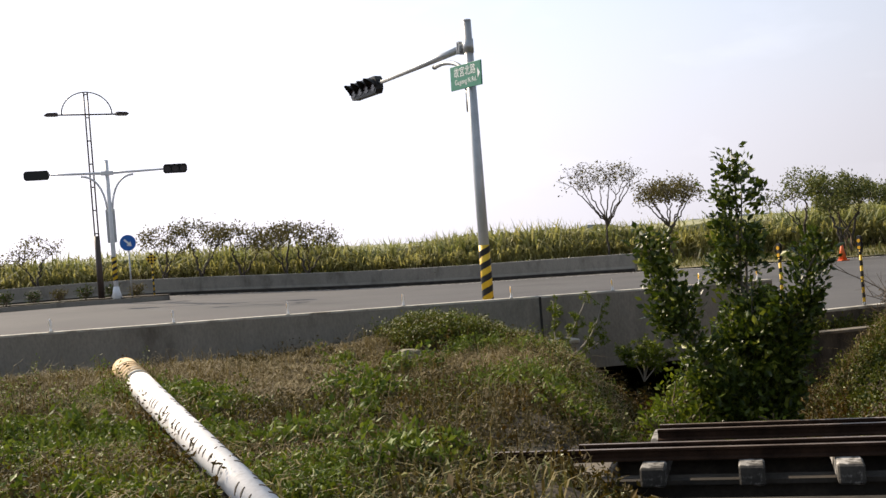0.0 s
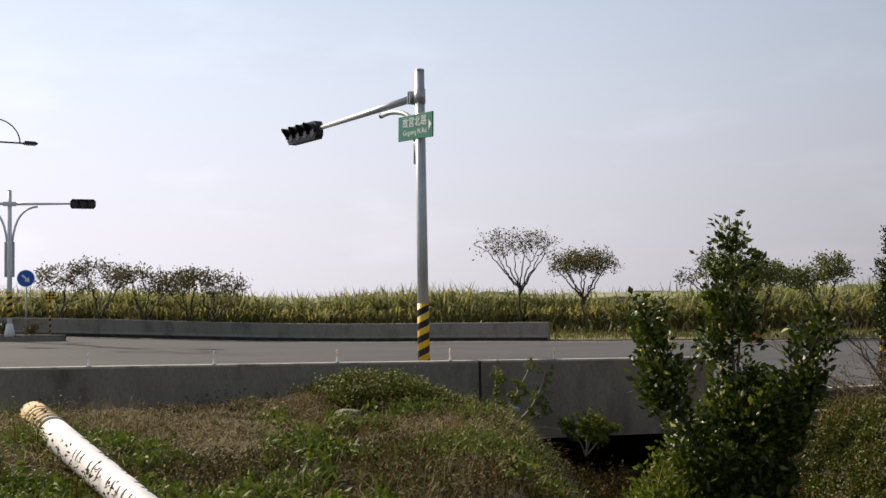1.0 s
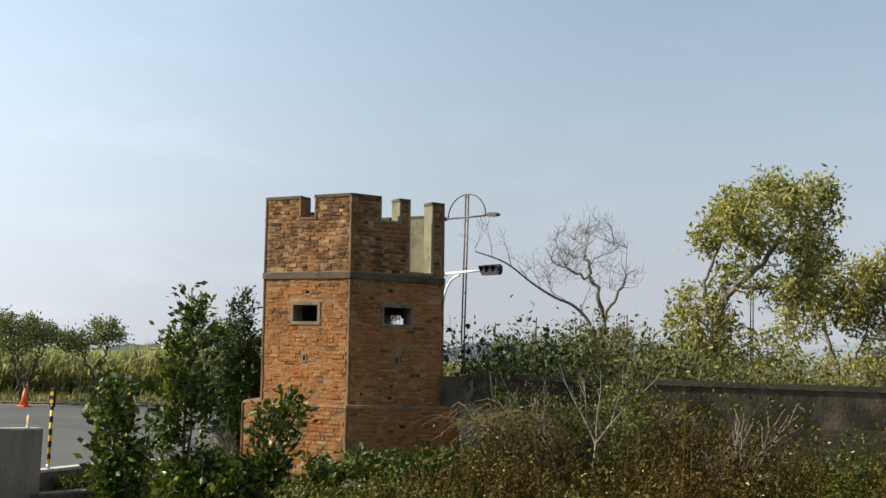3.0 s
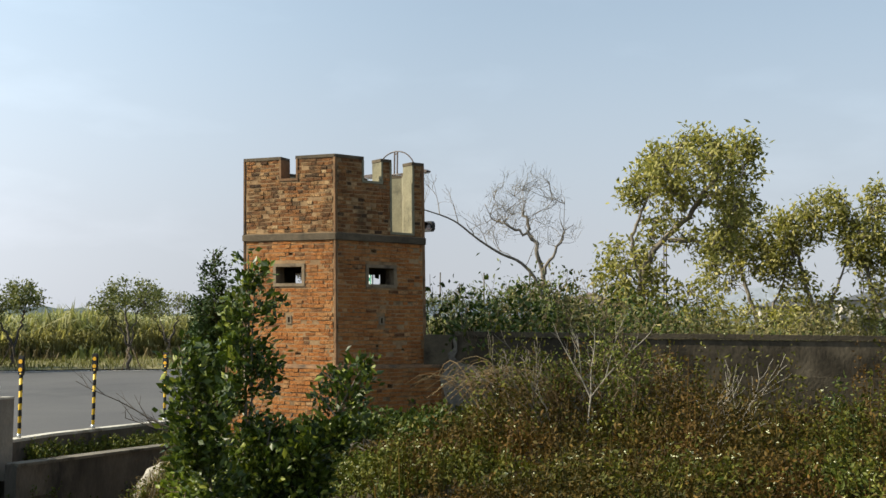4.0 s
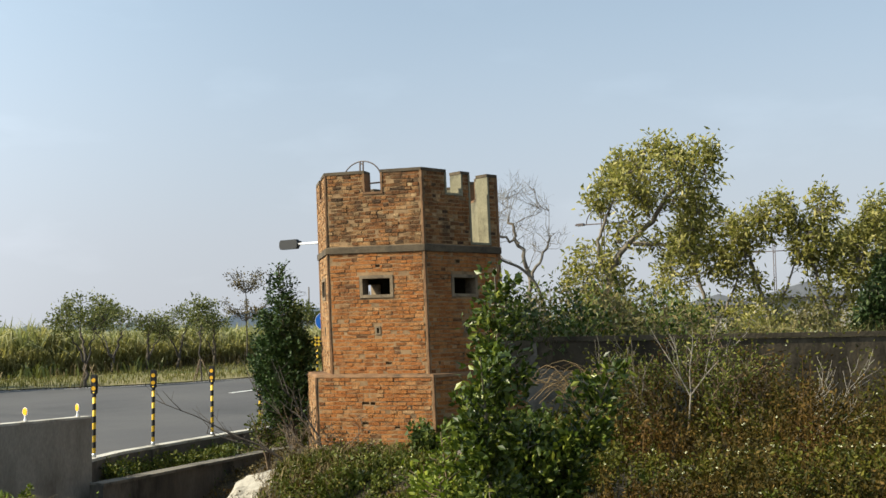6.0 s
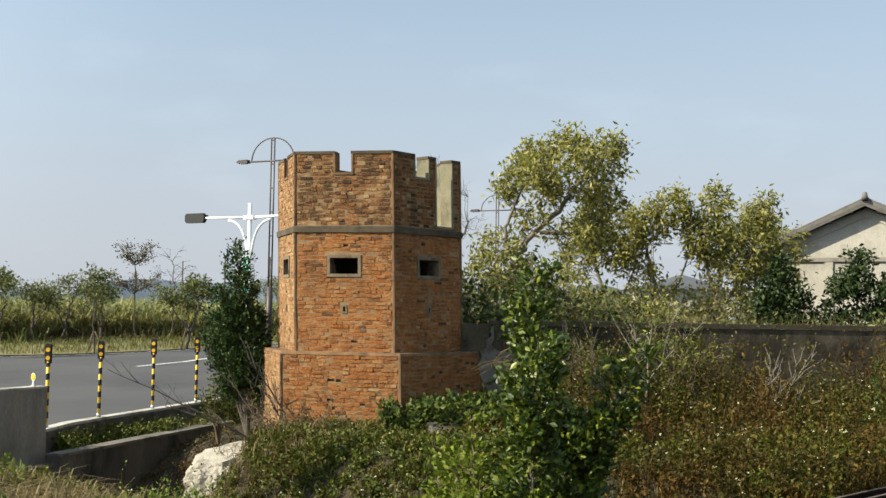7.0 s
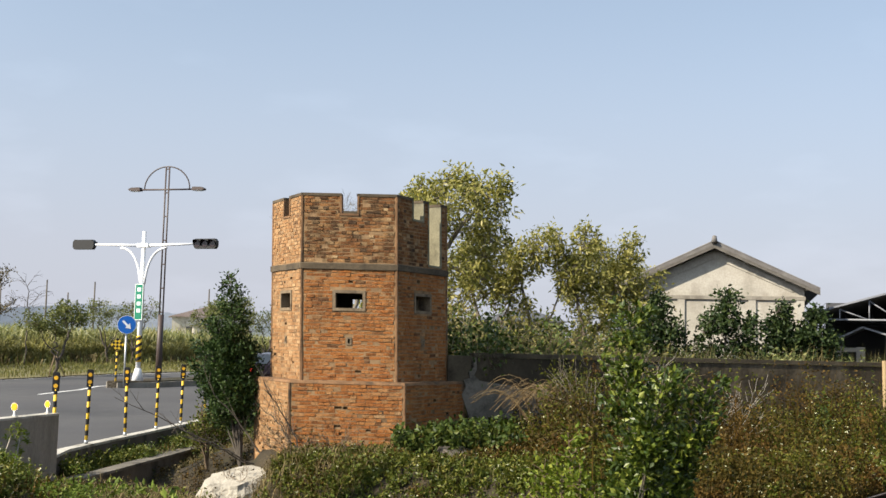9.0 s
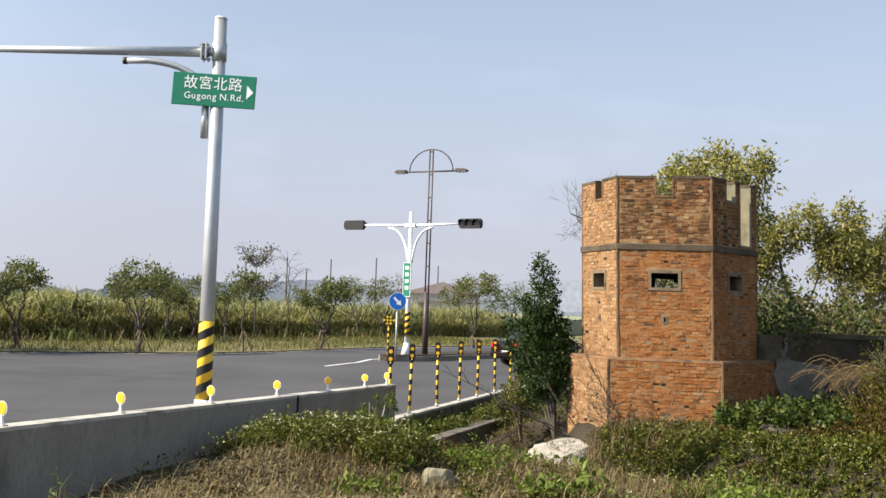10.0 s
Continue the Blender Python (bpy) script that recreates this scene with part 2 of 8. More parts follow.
TIMBER_POST = surface("ochre_wooden_post", (0.24, 0.168, 0.088), (0.368, 0.28, 0.16), 4, 50, 0.9, 0.4, stretch=(1, 1, 0.2), stain=(0.08, 0.056, 0.036), stain_scale=5, stain_at=(0.55, 0.68))
ORANGE = paint("orange_cone_plastic", (0.8, 0.15, 0.03), 0.5)
WALL_OLD = surface("black_weathered_wall", (0.02, 0.016, 0.01), (0.058, 0.046, 0.03), 1.8, 18, 0.95, 0.5, stain=(0.13, 0.105, 0.07), stain_scale=1.1, stain_at=(0.5, 0.74), stretch=(1, 1, 0.75), depth=0.02)
WALL_GREY = surface("grey_weathered_wall", (0.039, 0.0315, 0.0204), (0.0858, 0.069, 0.0449), 1.6, 22, 0.95, 0.5, stain=(0.0195, 0.015, 0.00952), stain_scale=1.4, depth=0.02)
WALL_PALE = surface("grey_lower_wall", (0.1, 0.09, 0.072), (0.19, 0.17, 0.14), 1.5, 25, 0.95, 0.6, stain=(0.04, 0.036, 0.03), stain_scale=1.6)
SURROUND = surface("stained_surround", (0.14, 0.105, 0.066), (0.22, 0.165, 0.105), 5, 40, 0.9, 0.4, stain=(0.07, 0.052, 0.036), stain_scale=4)
# haze over the far hills and trees is mixed into these two colours
HILL = surface("haze_tinted_hills", (0.4, 0.44, 0.5), (0.44, 0.48, 0.54), 0.01, 0.3, 1.0, 0.0, spec=0.0)
FAR_WOOD = surface("haze_tinted_trees", (0.28, 0.32, 0.345), (0.33, 0.37, 0.395), 0.05, 0.6, 1.0, 0.0, spec=0.0)


def brick_material(name, stops, grime, grime_at, pale, pale_share):
    """Fired brick with mortar smeared along the courses, soot streaks and a rough, pitted face."""
    m, t, p = principled(name)
    col = ramp(t, piece_random(t), stops)
    geo = t.nodes.new("ShaderNodeNewGeometry")

    def stretched(x, z):
        mp = node(t, "ShaderNodeMapping", Scale=(x, x, z))
        t.links.new(geo.outputs["Position"], mp.inputs[0])
        return mp.outputs[0]

    c = noise_tex(t, stretched(2.4, 1.1), 1.0, 7, 0.74)
    f = noise_tex(t, geo.outputs["Position"], 42, 5, 0.75)
    smear = noise_tex(t, stretched(4.5, 15.0), 1.0, 5, 0.7)
    pit = noise_tex(t, stretched(9.0, 30.0), 1.0, 3, 0.6)
    col = blend(t, "MIX", ramp(t, smear, [(0.5, (0, 0, 0)), (0.7, (pale_share,) * 3)]), col, pale)
    col = blend(t, "MIX", ramp(t, c, [(grime_at, (0, 0, 0)), (grime_at + 0.24, (0.8, 0.8, 0.8))]), col, grime)
    col = blend(t, "MIX", ramp(t, pit, [(0.64, (0, 0, 0)), (0.74, (0.7, 0.7, 0.7))]), col, grime)
    col = blend(t, "OVERLAY", 0.6, col, ramp(t, f, [(0.25, (0.12, 0.12, 0.12)), (0.75, (0.88, 0.88, 0.88))]))
    t.links.new(col, p.inputs["Base Color"])
    p.inputs["Roughness"].default_value = 0.95
    p.inputs["Specular IOR Level"].default_value = 0.15
    b = node(t, "ShaderNodeBump", Strength=0.9, Distance=0.018)
    t.links.new(f, b.inputs["Height"])
    t.links.new(b.outputs[0], p.inputs["Normal"])
    return m


# the darkest stops colour a few bricks like shaded hollows of lost ones
BRICK_STOPS = [(0.0, (0.0875, 0.0393, 0.0181)), (0.025, (0.127, 0.0543, 0.0216)), (0.05, (0.223, 0.0824, 0.0243)), (0.25, (0.277, 0.1, 0.0289)), (0.65, (0.311, 0.12, 0.0342)), (0.88, (0.321, 0.139, 0.0451)), (0.97, (0.341, 0.173, 0.0703)), (0.992, (0.36, 0.215, 0.104)), (1.0, (0.117, 0.0562, 0.0289))]
BRICK_OLD_STOPS = [(0.0, (0.053, 0.0288, 0.018)), (0.06, (0.0901, 0.0474, 0.023)), (0.09, (0.18, 0.0752, 0.028)), (0.4, (0.239, 0.0979, 0.034)), (0.62, (0.292, 0.132, 0.046)), (0.78, (0.36, 0.196, 0.08)), (0.92, (0.413, 0.247, 0.115)), (0.99, (0.488, 0.33, 0.17)), (1.0, (0.0954, 0.0494, 0.028))]
# paler stops: sunlight on one tower face, put into the brick colour
BRICK_SUNLIT_STOPS = [(0.0, (0.123, 0.0712, 0.038)), (0.06, (0.209, 0.109, 0.0494)), (0.4, (0.28, 0.147, 0.0627)), (0.8, (0.318, 0.18, 0.0836)), (0.97, (0.37, 0.237, 0.123)), (1.0, (0.152, 0.0855, 0.0456))]
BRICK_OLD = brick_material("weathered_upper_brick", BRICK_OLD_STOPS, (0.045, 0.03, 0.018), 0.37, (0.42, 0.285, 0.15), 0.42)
BRICK_PALE = brick_material("sunlit_face_brick", BRICK_SUNLIT_STOPS, (0.12, 0.078, 0.043), 0.5, (0.45, 0.32, 0.185), 0.55)
BRICK = brick_material("weathered_red_brick", BRICK_STOPS, (0.095, 0.05, 0.026), 0.48, (0.41, 0.255, 0.125), 0.5)
LEAF_DARK = foliage("dark_glossy_leaves", [(0.0, (0.024, 0.044, 0.009)), (0.5, (0.06, 0.096, 0.015)), (0.82, (0.135, 0.18, 0.03)), (1.0, (0.32, 0.35, 0.085))], 0.4, 0.24, 0.35)
LEAF_BRIGHT = foliage("bright_young_leaves", [(0.0, (0.0828, 0.124, 0.0166)), (0.6, (0.157, 0.212, 0.0273)), (1.0, (0.282, 0.315, 0.0538))], 0.45, 0.3)
LEAF_OLIVE = foliage("yellowing_tree_leaves", [(0.0, (0.143, 0.157, 0.0515)), (0.5, (0.319, 0.309, 0.109)), (0.85, (0.506, 0.46, 0.206)), (1.0, (0.682, 0.617, 0.378))], 0.5, 0.42)
LEAF_TREE = foliage("green_street_tree_leaves", [(0.0, (0.09, 0.112, 0.048)), (0.6, (0.165, 0.188, 0.08)), (1.0, (0.28, 0.28, 0.135))], 0.5, 0.24)
LEAF_DEEP = foliage("deep_green_leaves", [(0.0, (0.0213, 0.0427, 0.0168)), (0.6, (0.0442, 0.0808, 0.0294)), (1.0, (0.0935, 0.142, 0.0525))], 0.5, 0.12)
LEAF_ORCHARD = foliage("dark_orchard_leaves", [(0.0, (0.018, 0.034, 0.014)), (0.6, (0.036, 0.062, 0.024)), (1.0, (0.085, 0.115, 0.045))], 0.5, 0.1)
LEAF_YELLOW = foliage("yellow_green_scrub", [(0.0, (0.0513, 0.0593, 0.00739)), (0.6, (0.0888, 0.0938, 0.0111)), (1.0, (0.167, 0.153, 0.028))], 0.6, 0.2)
LEAF_RUSSET = foliage("russet_tree_leaves", [(0.0, (0.1, 0.0813, 0.0438)), (0.5, (0.188, 0.156, 0.075)), (1.0, (0.25, 0.225, 0.106))], 0.6, 0.17)
LEAF_SCRUB = foliage("scrub_leaves", [(0.0, (0.0307, 0.0291, 0.00465)), (0.5, (0.0593, 0.0485, 0.00798)), (0.9, (0.104, 0.0727, 0.0146)), (1.0, (0.198, 0.125, 0.0366))], 0.65, 0.2, patch=[(0.0, (0.0514, 0.0266, 0.00599)), (0.6, (0.0988, 0.0533, 0.012)), (1.0, (0.188, 0.106, 0.0279))], patch_scale=0.8)
LEAF_VINE = foliage("vine_leaves", [(0.0, (0.032, 0.0551, 0.014)), (0.6, (0.068, 0.103, 0.024)), (1.0, (0.15, 0.171, 0.05))], 0.45, 0.19)
GRASS = foliage("mixed_grass", [(0.0, (0.0714, 0.101, 0.0336)), (0.5, (0.139, 0.164, 0.0546)), (0.8, (0.218, 0.202, 0.084)), (1.0, (0.319, 0.26, 0.151))], 0.6, 0.19, patch=[(0.0, (0.126, 0.0924, 0.0546)), (0.5, (0.235, 0.176, 0.105)), (1.0, (0.361, 0.277, 0.176))], patch_scale=0.8)
LEAF_BROWN = foliage("browned_weeds", [(0.0, (0.0697, 0.0558, 0.0328)), (0.6, (0.135, 0.107, 0.0656)), (1.0, (0.246, 0.197, 0.127))], 0.7, 0.15)
GRASS_GREEN = foliage("green_weeds", [(0.0, (0.0849, 0.134, 0.0253)), (0.6, (0.164, 0.23, 0.0451)), (1.0, (0.283, 0.339, 0.0902))], 0.55, 0.22)
GRASS_DRY = foliage("dry_grass", [(0.0, (0.143, 0.105, 0.063)), (0.6, (0.244, 0.185, 0.113)), (1.0, (0.378, 0.302, 0.197))], 0.7, 0.17)
GRASS_STRAW = foliage("bleached_straw", [(0.0, (0.171, 0.129, 0.0855)), (0.6, (0.283, 0.222, 0.154)), (1.0, (0.402, 0.333, 0.24))], 0.75, 0.12)
LEAF_BRUSH = foliage("grey_olive_brush_leaves", [(0.0, (0.08, 0.078, 0.04)), (0.5, (0.15, 0.14, 0.07)), (0.85, (0.23, 0.2, 0.11)), (1.0, (0.38, 0.31, 0.19))], 0.65, 0.2)
LEAF_HERB = foliage("yellow_green_herb_leaves", [(0.0, (0.05, 0.07, 0.012)), (0.5, (0.1, 0.125, 0.022)), (0.85, (0.17, 0.185, 0.04)), (1.0, (0.3, 0.28, 0.09))], 0.5, 0.22)
VERGE_GRASS = foliage("olive_verge_grass", [(0.0, (0.117, 0.12, 0.045)), (0.6, (0.195, 0.189, 0.075)), (1.0, (0.281, 0.267, 0.12))], 0.65, 0.2)
REED = foliage("red_brown_reed_stems", [(0.0, (0.15, 0.096, 0.0607)), (0.6, (0.252, 0.173, 0.115)), (1.0, (0.39, 0.308, 0.216))], 0.8, 0.05)
TWIG = foliage("dead_grey_twigs", [(0.0, (0.13, 0.115, 0.12)), (1.0, (0.24, 0.22, 0.22))], 0.9, 0.0)
CANE = foliage("sugarcane_leaves", [(0.0, (0.19, 0.22, 0.125)), (0.55, (0.33, 0.36, 0.215)), (0.85, (0.47, 0.48, 0.32)), (1.0, (0.62, 0.58, 0.44))], 0.65, 0.36, patch=[(0.0, (0.2, 0.2, 0.125)), (0.6, (0.37, 0.355, 0.225)), (1.0, (0.6, 0.54, 0.39))], patch_scale=0.5)
CANE_DRY = foliage("dry_cane_leaves", [(0.0, (0.291, 0.274, 0.165)), (0.6, (0.47, 0.445, 0.275)), (1.0, (0.65, 0.593, 0.396))], 0.75, 0.5)
CANE_MASS = surface("sugarcane_mass", (0.19, 0.2, 0.115), (0.3, 0.295, 0.175), 0.3, 3.0, 0.9, 0.6, depth=0.2)
FLOWER = foliage("white_flowers", [(0.0, (0.6, 0.6, 0.5)), (1.0, (0.8, 0.8, 0.72))], 0.6, 0.11)


# ---- mesh helpers ----
def part(name, bm, material, parent=None, label="", smooth=False):
    """One mesh object out of a bmesh, under a thing or a part."""
    me = bpy.data.meshes.new(name)
    bm.to_mesh(me)
    bm.free()
    return mesh_part(name, me, material, parent, label, smooth)


def mesh_part(name, me, material, parent=None, label="", smooth=False):
    for m in material if isinstance(material, (list, tuple)) else (material,):
        me.materials.append(m)
    if smooth:
        me.polygons.foreach_set("use_smooth", [True] * len(me.polygons))
    ob = new(name, me)
    if parent:
        ob.parent = parent
    if label:
        ob["label"] = label
    return ob


def thing(name, m, label, category, group="", kind=""):
    e = new(name)
    e.matrix_world = m
    e.empty_display_size = 0.2
    return tagged(e, label, category, group, kind)


def block(bm, x0, x1, y0, y1, z0, z1, m=None):
    vs = [bm.verts.new(v) for v in ((x0, y0, z0), (x1, y0, z0), (x1, y1, z0), (x0, y1, z0), (x0, y0, z1), (x1, y0, z1), (x1, y1, z1), (x0, y1, z1))]
    if m is not None:
        for v in vs:
            v.co = m @ v.co
    for f in ((3, 2, 1, 0), (4, 5, 6, 7), (0, 1, 5, 4), (1, 2, 6, 5), (2, 3, 7, 6), (3, 0, 4, 7)):
        bm.faces.new([vs[i] for i in f])
    return vs


def bevelled(bm, width=0.01, segments=1):
    bmesh.ops.bevel(bm, geom=bm.edges[:], offset=width, segments=segments, affect="EDGES", clamp_overlap=True)
    return bm


def tube(bm, points, radii, sides=8, caps=True):
    """A round bar along points; a radius for all, or one for each."""
    pts = [Vector(p) for p in points]
    if isinstance(radii, (int, float)):
        radii = [radii] * len(pts)
    rings, side = [], None
    for i, p in enumerate(pts):
        d = (pts[min(i + 1, len(pts) - 1)] - pts[max(i - 1, 0)]).normalized()
        if side is None:
            side = d.orthogonal().normalized()
        side = (side - d * side.dot(d)).normalized()
        up = d.cross(side)
        rings.append([bm.verts.new(p + (side * math.cos(a) + up * math.sin(a)) * radii[i]) for a in (2 * math.pi * k / sides for k in range(sides))])
    for a, b in zip(rings, rings[1:]):
        for k in range(sides):
            bm.faces.new((a[k], a[(k + 1) % sides], b[(k + 1) % sides], b[k]))
    if caps:
        bm.faces.new(rings[0][::-1])
        bm.faces.new(rings[-1])
    return bm


def prism(bm, outline, y0, y1, m=None):
    """An outline in x and z, drawn out along y."""
    a = [bm.verts.new((x, y0, z)) for x, z in outline]
    b = [bm.verts.new((x, y1, z)) for x, z in outline]
    if m is not None:
        for v in a + b:
            v.co = m @ v.co
    n = len(a)
    bm.faces.new(a)
    bm.faces.new(b[::-1])
    for i in range(n):
        bm.faces.new((a[i], b[i], b[(i + 1) % n], a[(i + 1) % n]))
    bmesh.ops.recalc_face_normals(bm, faces=bm.faces[:])
    return bm


def soup(name, verts, faces):
    """A mesh out of arrays: verts (n, 3), faces a list of (m, 3) and (m, 4) index arrays."""
    me = bpy.data.meshes.new(name)
    verts = np.asarray(verts, np.float32)
    loops = np.concatenate([f.ravel() for f in faces]).astype(np.int32)
    sizes = np.concatenate([np.full(len(f), f.shape[1]) for f in faces]).astype(np.int32)
    me.vertices.add(len(verts))
    me.vertices.foreach_set("co", verts.ravel())
    me.loops.add(len(loops))
    me.loops.foreach_set("vertex_index", loops)
    me.polygons.add(len(sizes))
    me.polygons.foreach_set("loop_start", np.concatenate([[0], np.cumsum(sizes)[:-1]]).astype(np.int32))
    me.update(calc_edges=True)
    me.validate()
    me.polygons.foreach_set("use_smooth", [False] * len(me.polygons))
    return me


def unit(v):
    return v / np.maximum(np.linalg.norm(v, axis=-1, keepdims=True), 1e-9)


def leaves_mesh(name, P, D, L, W, rng, fold=0.12):
    """Folded leaf blades: base points P, directions D, lengths L and widths W."""
    n = len(P)
    D = unit(D)
    S = unit(np.cross(D, rng.normal(size=(n, 3))))
    U = np.cross(D, S)
    L, W = np.broadcast_to(L, n)[:, None], np.broadcast_to(W, n)[:, None]
    mid = P + D * L * 0.5 + U * W * fold
    v = np.stack([P, mid - S * W * 0.5, P + D * L, mid + S * W * 0.5], 1).reshape(-1, 3)
    k = np.arange(n)[:, None] * 4
    return soup(name, v, [k + np.array([[0, 1, 2, 3]])])


def blades_mesh(name, P, H, W, lean, rng, droop=0.35):
    """Grass and cane blades: bent ribbons that taper to a point."""
    n = len(P)
    a = rng.uniform(0, 2 * np.pi, n)
    out = np.stack([np.cos(a), np.sin(a), np.zeros(n)], 1)
    side = np.stack([-np.sin(a), np.cos(a), np.zeros(n)], 1)
    H, W, lean = (np.broadcast_to(q, n)[:, None] for q in (H, W, lean))
    up = np.array([[0, 0, 1.0]])
    mid = P + up * H * 0.6 + out * H * lean * 0.35
    tip = P + up * H * (1 - droop * lean) + out * H * lean
    v = np.stack([P - side * W / 2, P + side * W / 2, mid + side * W * 0.45, mid - side * W * 0.45, tip], 1).reshape(-1, 3)
    k = np.arange(n)[:, None] * 5
    return soup(name, v, [k + np.array([[0, 1, 2, 3]]), k + np.array([[3, 2, 4]])])


def grow(rng, base, heading, length, radius, levels, spread=0.7, kids=3, shrink=0.68, lift=0.15, wander=0.18, steps=4, fork=2):
    """A branching skeleton: limbs as (points, radii), and the ends and twigs where leaves sit."""
    limbs, tips = [], []

    def limb(p, d, ln, r, lv):
        pts, rad = [p.copy()], [r]
        for i in range(steps):
            d = unit(d + rng.normal(0, wander, 3) + np.array([0, 0, lift]) * (0.3 if lv == levels else 1.0))
            p = p + d * ln / steps
            pts.append(p.copy())
            rad.append(r * (1 - 0.42 * (i + 1) / steps))
        limbs.append((pts, rad))
        if lv == 0:
            tips.extend((q, d) for q in pts[1:])
            return
        if lv == 1:
            tips.extend((q, d) for q in pts[2:])
        for k in range(kids):
            a = rng.uniform(0, 2 * np.pi)
            s = unit(np.cross(d, rng.normal(size=3)))
            nd = unit(d + s * rng.uniform(0.5, 1.3) * spread)
            start = pts[-1] if k == 0 else pts[rng.integers(fork if lv == levels else 2, steps + 1)]
            limb(np.array(start), nd, ln * shrink * rng.uniform(0.75, 1.2), rad[-1] * (0.85 if k == 0 else 0.65), lv - 1)

    limb(np.array(base, float), np.array(heading, float), length, radius, levels)
    return limbs, tips


def limbs_mesh(name, limbs, sides=6, thin=0.004):
    bm = bmesh.new()
    for pts, rad in limbs:
        tube(bm, pts, [max(r, thin) for r in rad], sides if rad[0] > 0.03 else 4, False)
    me = bpy.data.meshes.new(name)
    bm.to_mesh(me)
    bm.free()
    return me


def leaf_cloud(name, tips, count, spread, L, W, rng, material, parent, label="", down=0.0, flat=1.0, whorl=0):
    """Leaves scattered round the twigs' ends, or in whorls of so many."""
    if whorl:
        n = count // whorl
        pick = np.repeat(rng.integers(0, len(tips), n), whorl)
        count = len(pick)
        P = np.array([tips[i][0] for i in pick]) + np.repeat(rng.normal(0, spread, (n, 3)), whorl, 0) + rng.normal(0, 0.03, (count, 3))
        D = np.array([tips[i][1] for i in pick]) * 0.4 + rng.normal(0, 0.9, (count, 3)) + np.array([0, 0, -down])
    else:
        pick = rng.integers(0, len(tips), count)
        P = np.array([tips[i][0] for i in pick]) + rng.normal(0, spread, (count, 3)) * np.array([1, 1, flat])
        D = np.array([tips[i][1] for i in pick]) + rng.normal(0, 0.9, (count, 3)) + np.array([0, 0, -down])
    s = rng.uniform(0.6, 1.25, count)
    return mesh_part(name, leaves_mesh(name, P, D, L * s, W * s, rng), material, parent, label)

# ---- the lie of the land ----
def ease(t):
    t = np.clip(t, 0, 1)
    return t * t * (3 - 2 * t)


NEAR_X, NEAR_Y = [-200, -14, 2, 12.6, 14, 24, 40, 60, 120, 400], [26, 19.3, 18.8, 18.4, 18.6, 17.85, 15.6, 12.5, 2, -50]
FAR_X, FAR_Y = [-200, -40, -10, 2.8, 14.8, 20, 24, 33, 38, 43, 60, 120, 400], [75, 62, 58.5, 57, 53.5, 50, 46.1, 38.6, 34.3, 31.6, 25.8, 8, -40]


def near_edge(x):
    return np.interp(x, NEAR_X, NEAR_Y)


def far_edge(x):
    return np.interp(x, FAR_X, FAR_Y)


def road_z(x, y):
    x, y = np.asarray(x, float), np.asarray(y, float)
    away = ease((y - 19) / 28)
    return 0.02 + 0.62 * ease((18 - x) / 20) * away + 0.016 * np.clip(12.6 - x, 0, 25) * (1 - away) + 0.2 * ease((x - 20) / 15) * ease((34 - y) / 6)


DITCH = np.array([(10.7, 20.5), (10.4, 17.2), (8.6, 13.0), (6.6, 8.2), (5.4, 4.5), (3.8, 0.5), (2.5, -6)])
TRACK_BED = np.array([(4.3, 8.2), (5.25, 7.58), (8.95, 5.17), (12.35, 2.53), (15.9, -0.7), (20.4, -5.2)])
DITCH_SIDE = np.array([(10.5, 16.6), (12.3, 15.9), (14.2, 16.6), (17, 16.3)])


def line_distance(x, y, line):
    best = np.full(np.shape(x), 1e9)
    for a, b in zip(line, line[1:]):
        d = b - a
        s = np.clip(((x - a[0]) * d[0] + (y - a[1]) * d[1]) / (d @ d), 0, 1)
        best = np.minimum(best, np.hypot(x - a[0] - s * d[0], y - a[1] - s * d[1]))
    return best


def ground_z(x, y):
    x, y = np.asarray(x, float), np.asarray(y, float)
    g = 0.1 + 0.05 * np.sin(x * 0.9 + 1.3) * np.cos(y * 0.8) + 0.03 * np.sin(x * 2.3 + y * 1.7)
    g = g + 0.16 * ease((y - 11) / 6) * ease((7.2 - x) / 2.5)
    g = g - 0.3 * ease((x - 6.2) / 1.3) * ease((y - 15.2) / 1.4)
    g = g + 0.36 * np.exp(-((x - 5.5) / 1.25) ** 2 - ((y - 17.0) / 1.4) ** 2)
    g = g + 0.12 * ease((x - 9) / 5) * ease((15 - y) / 3)
    g = g + 0.25 * ease((x - 18) / 6) * ease((16 - y) / 4)
    g = g - 0.35 * ease((y - 16.2) / 1.0) * ease((x - 11) / 1.5) * ease((40 - x) / 10)
    g = g - np.maximum(g + 0.0, 0) * ease((1.55 - line_distance(x, y, TRACK_BED)) / 0.5)
    g = g + (-1.25 - g) * ease((2.8 - line_distance(x, y, DITCH)) / 1.8)
    ledge = ease((y - 17.68 + (x - 12.4) * 0.085) / 0.15) * ease((x - 12.6) / 0.3) * ease((22 - x) / 2) * (y < near_edge(x))
    g = g + (-0.3 - g) * ledge
    g = g + (-1.35 - g) * ease((1.75 - line_distance(x, y, DITCH_SIDE)) / 1.0) * ease((16.5 - x) / 3)
    road = road_z(x, y)
    inside = (y > near_edge(x)) & (y < far_edge(x))
    beyond = y >= far_edge(x)
    g = np.where(inside, np.where((x > 8.6) & (x < 12.6) & (y < 25), -1.4, road - 0.3), g)
    g = np.where(beyond, road_z(x, far_edge(x)) + 0.04 - 0.3 * ease((y - far_edge(x) - 6) / 60) * ease((18 - x) / 20), g)
    return g


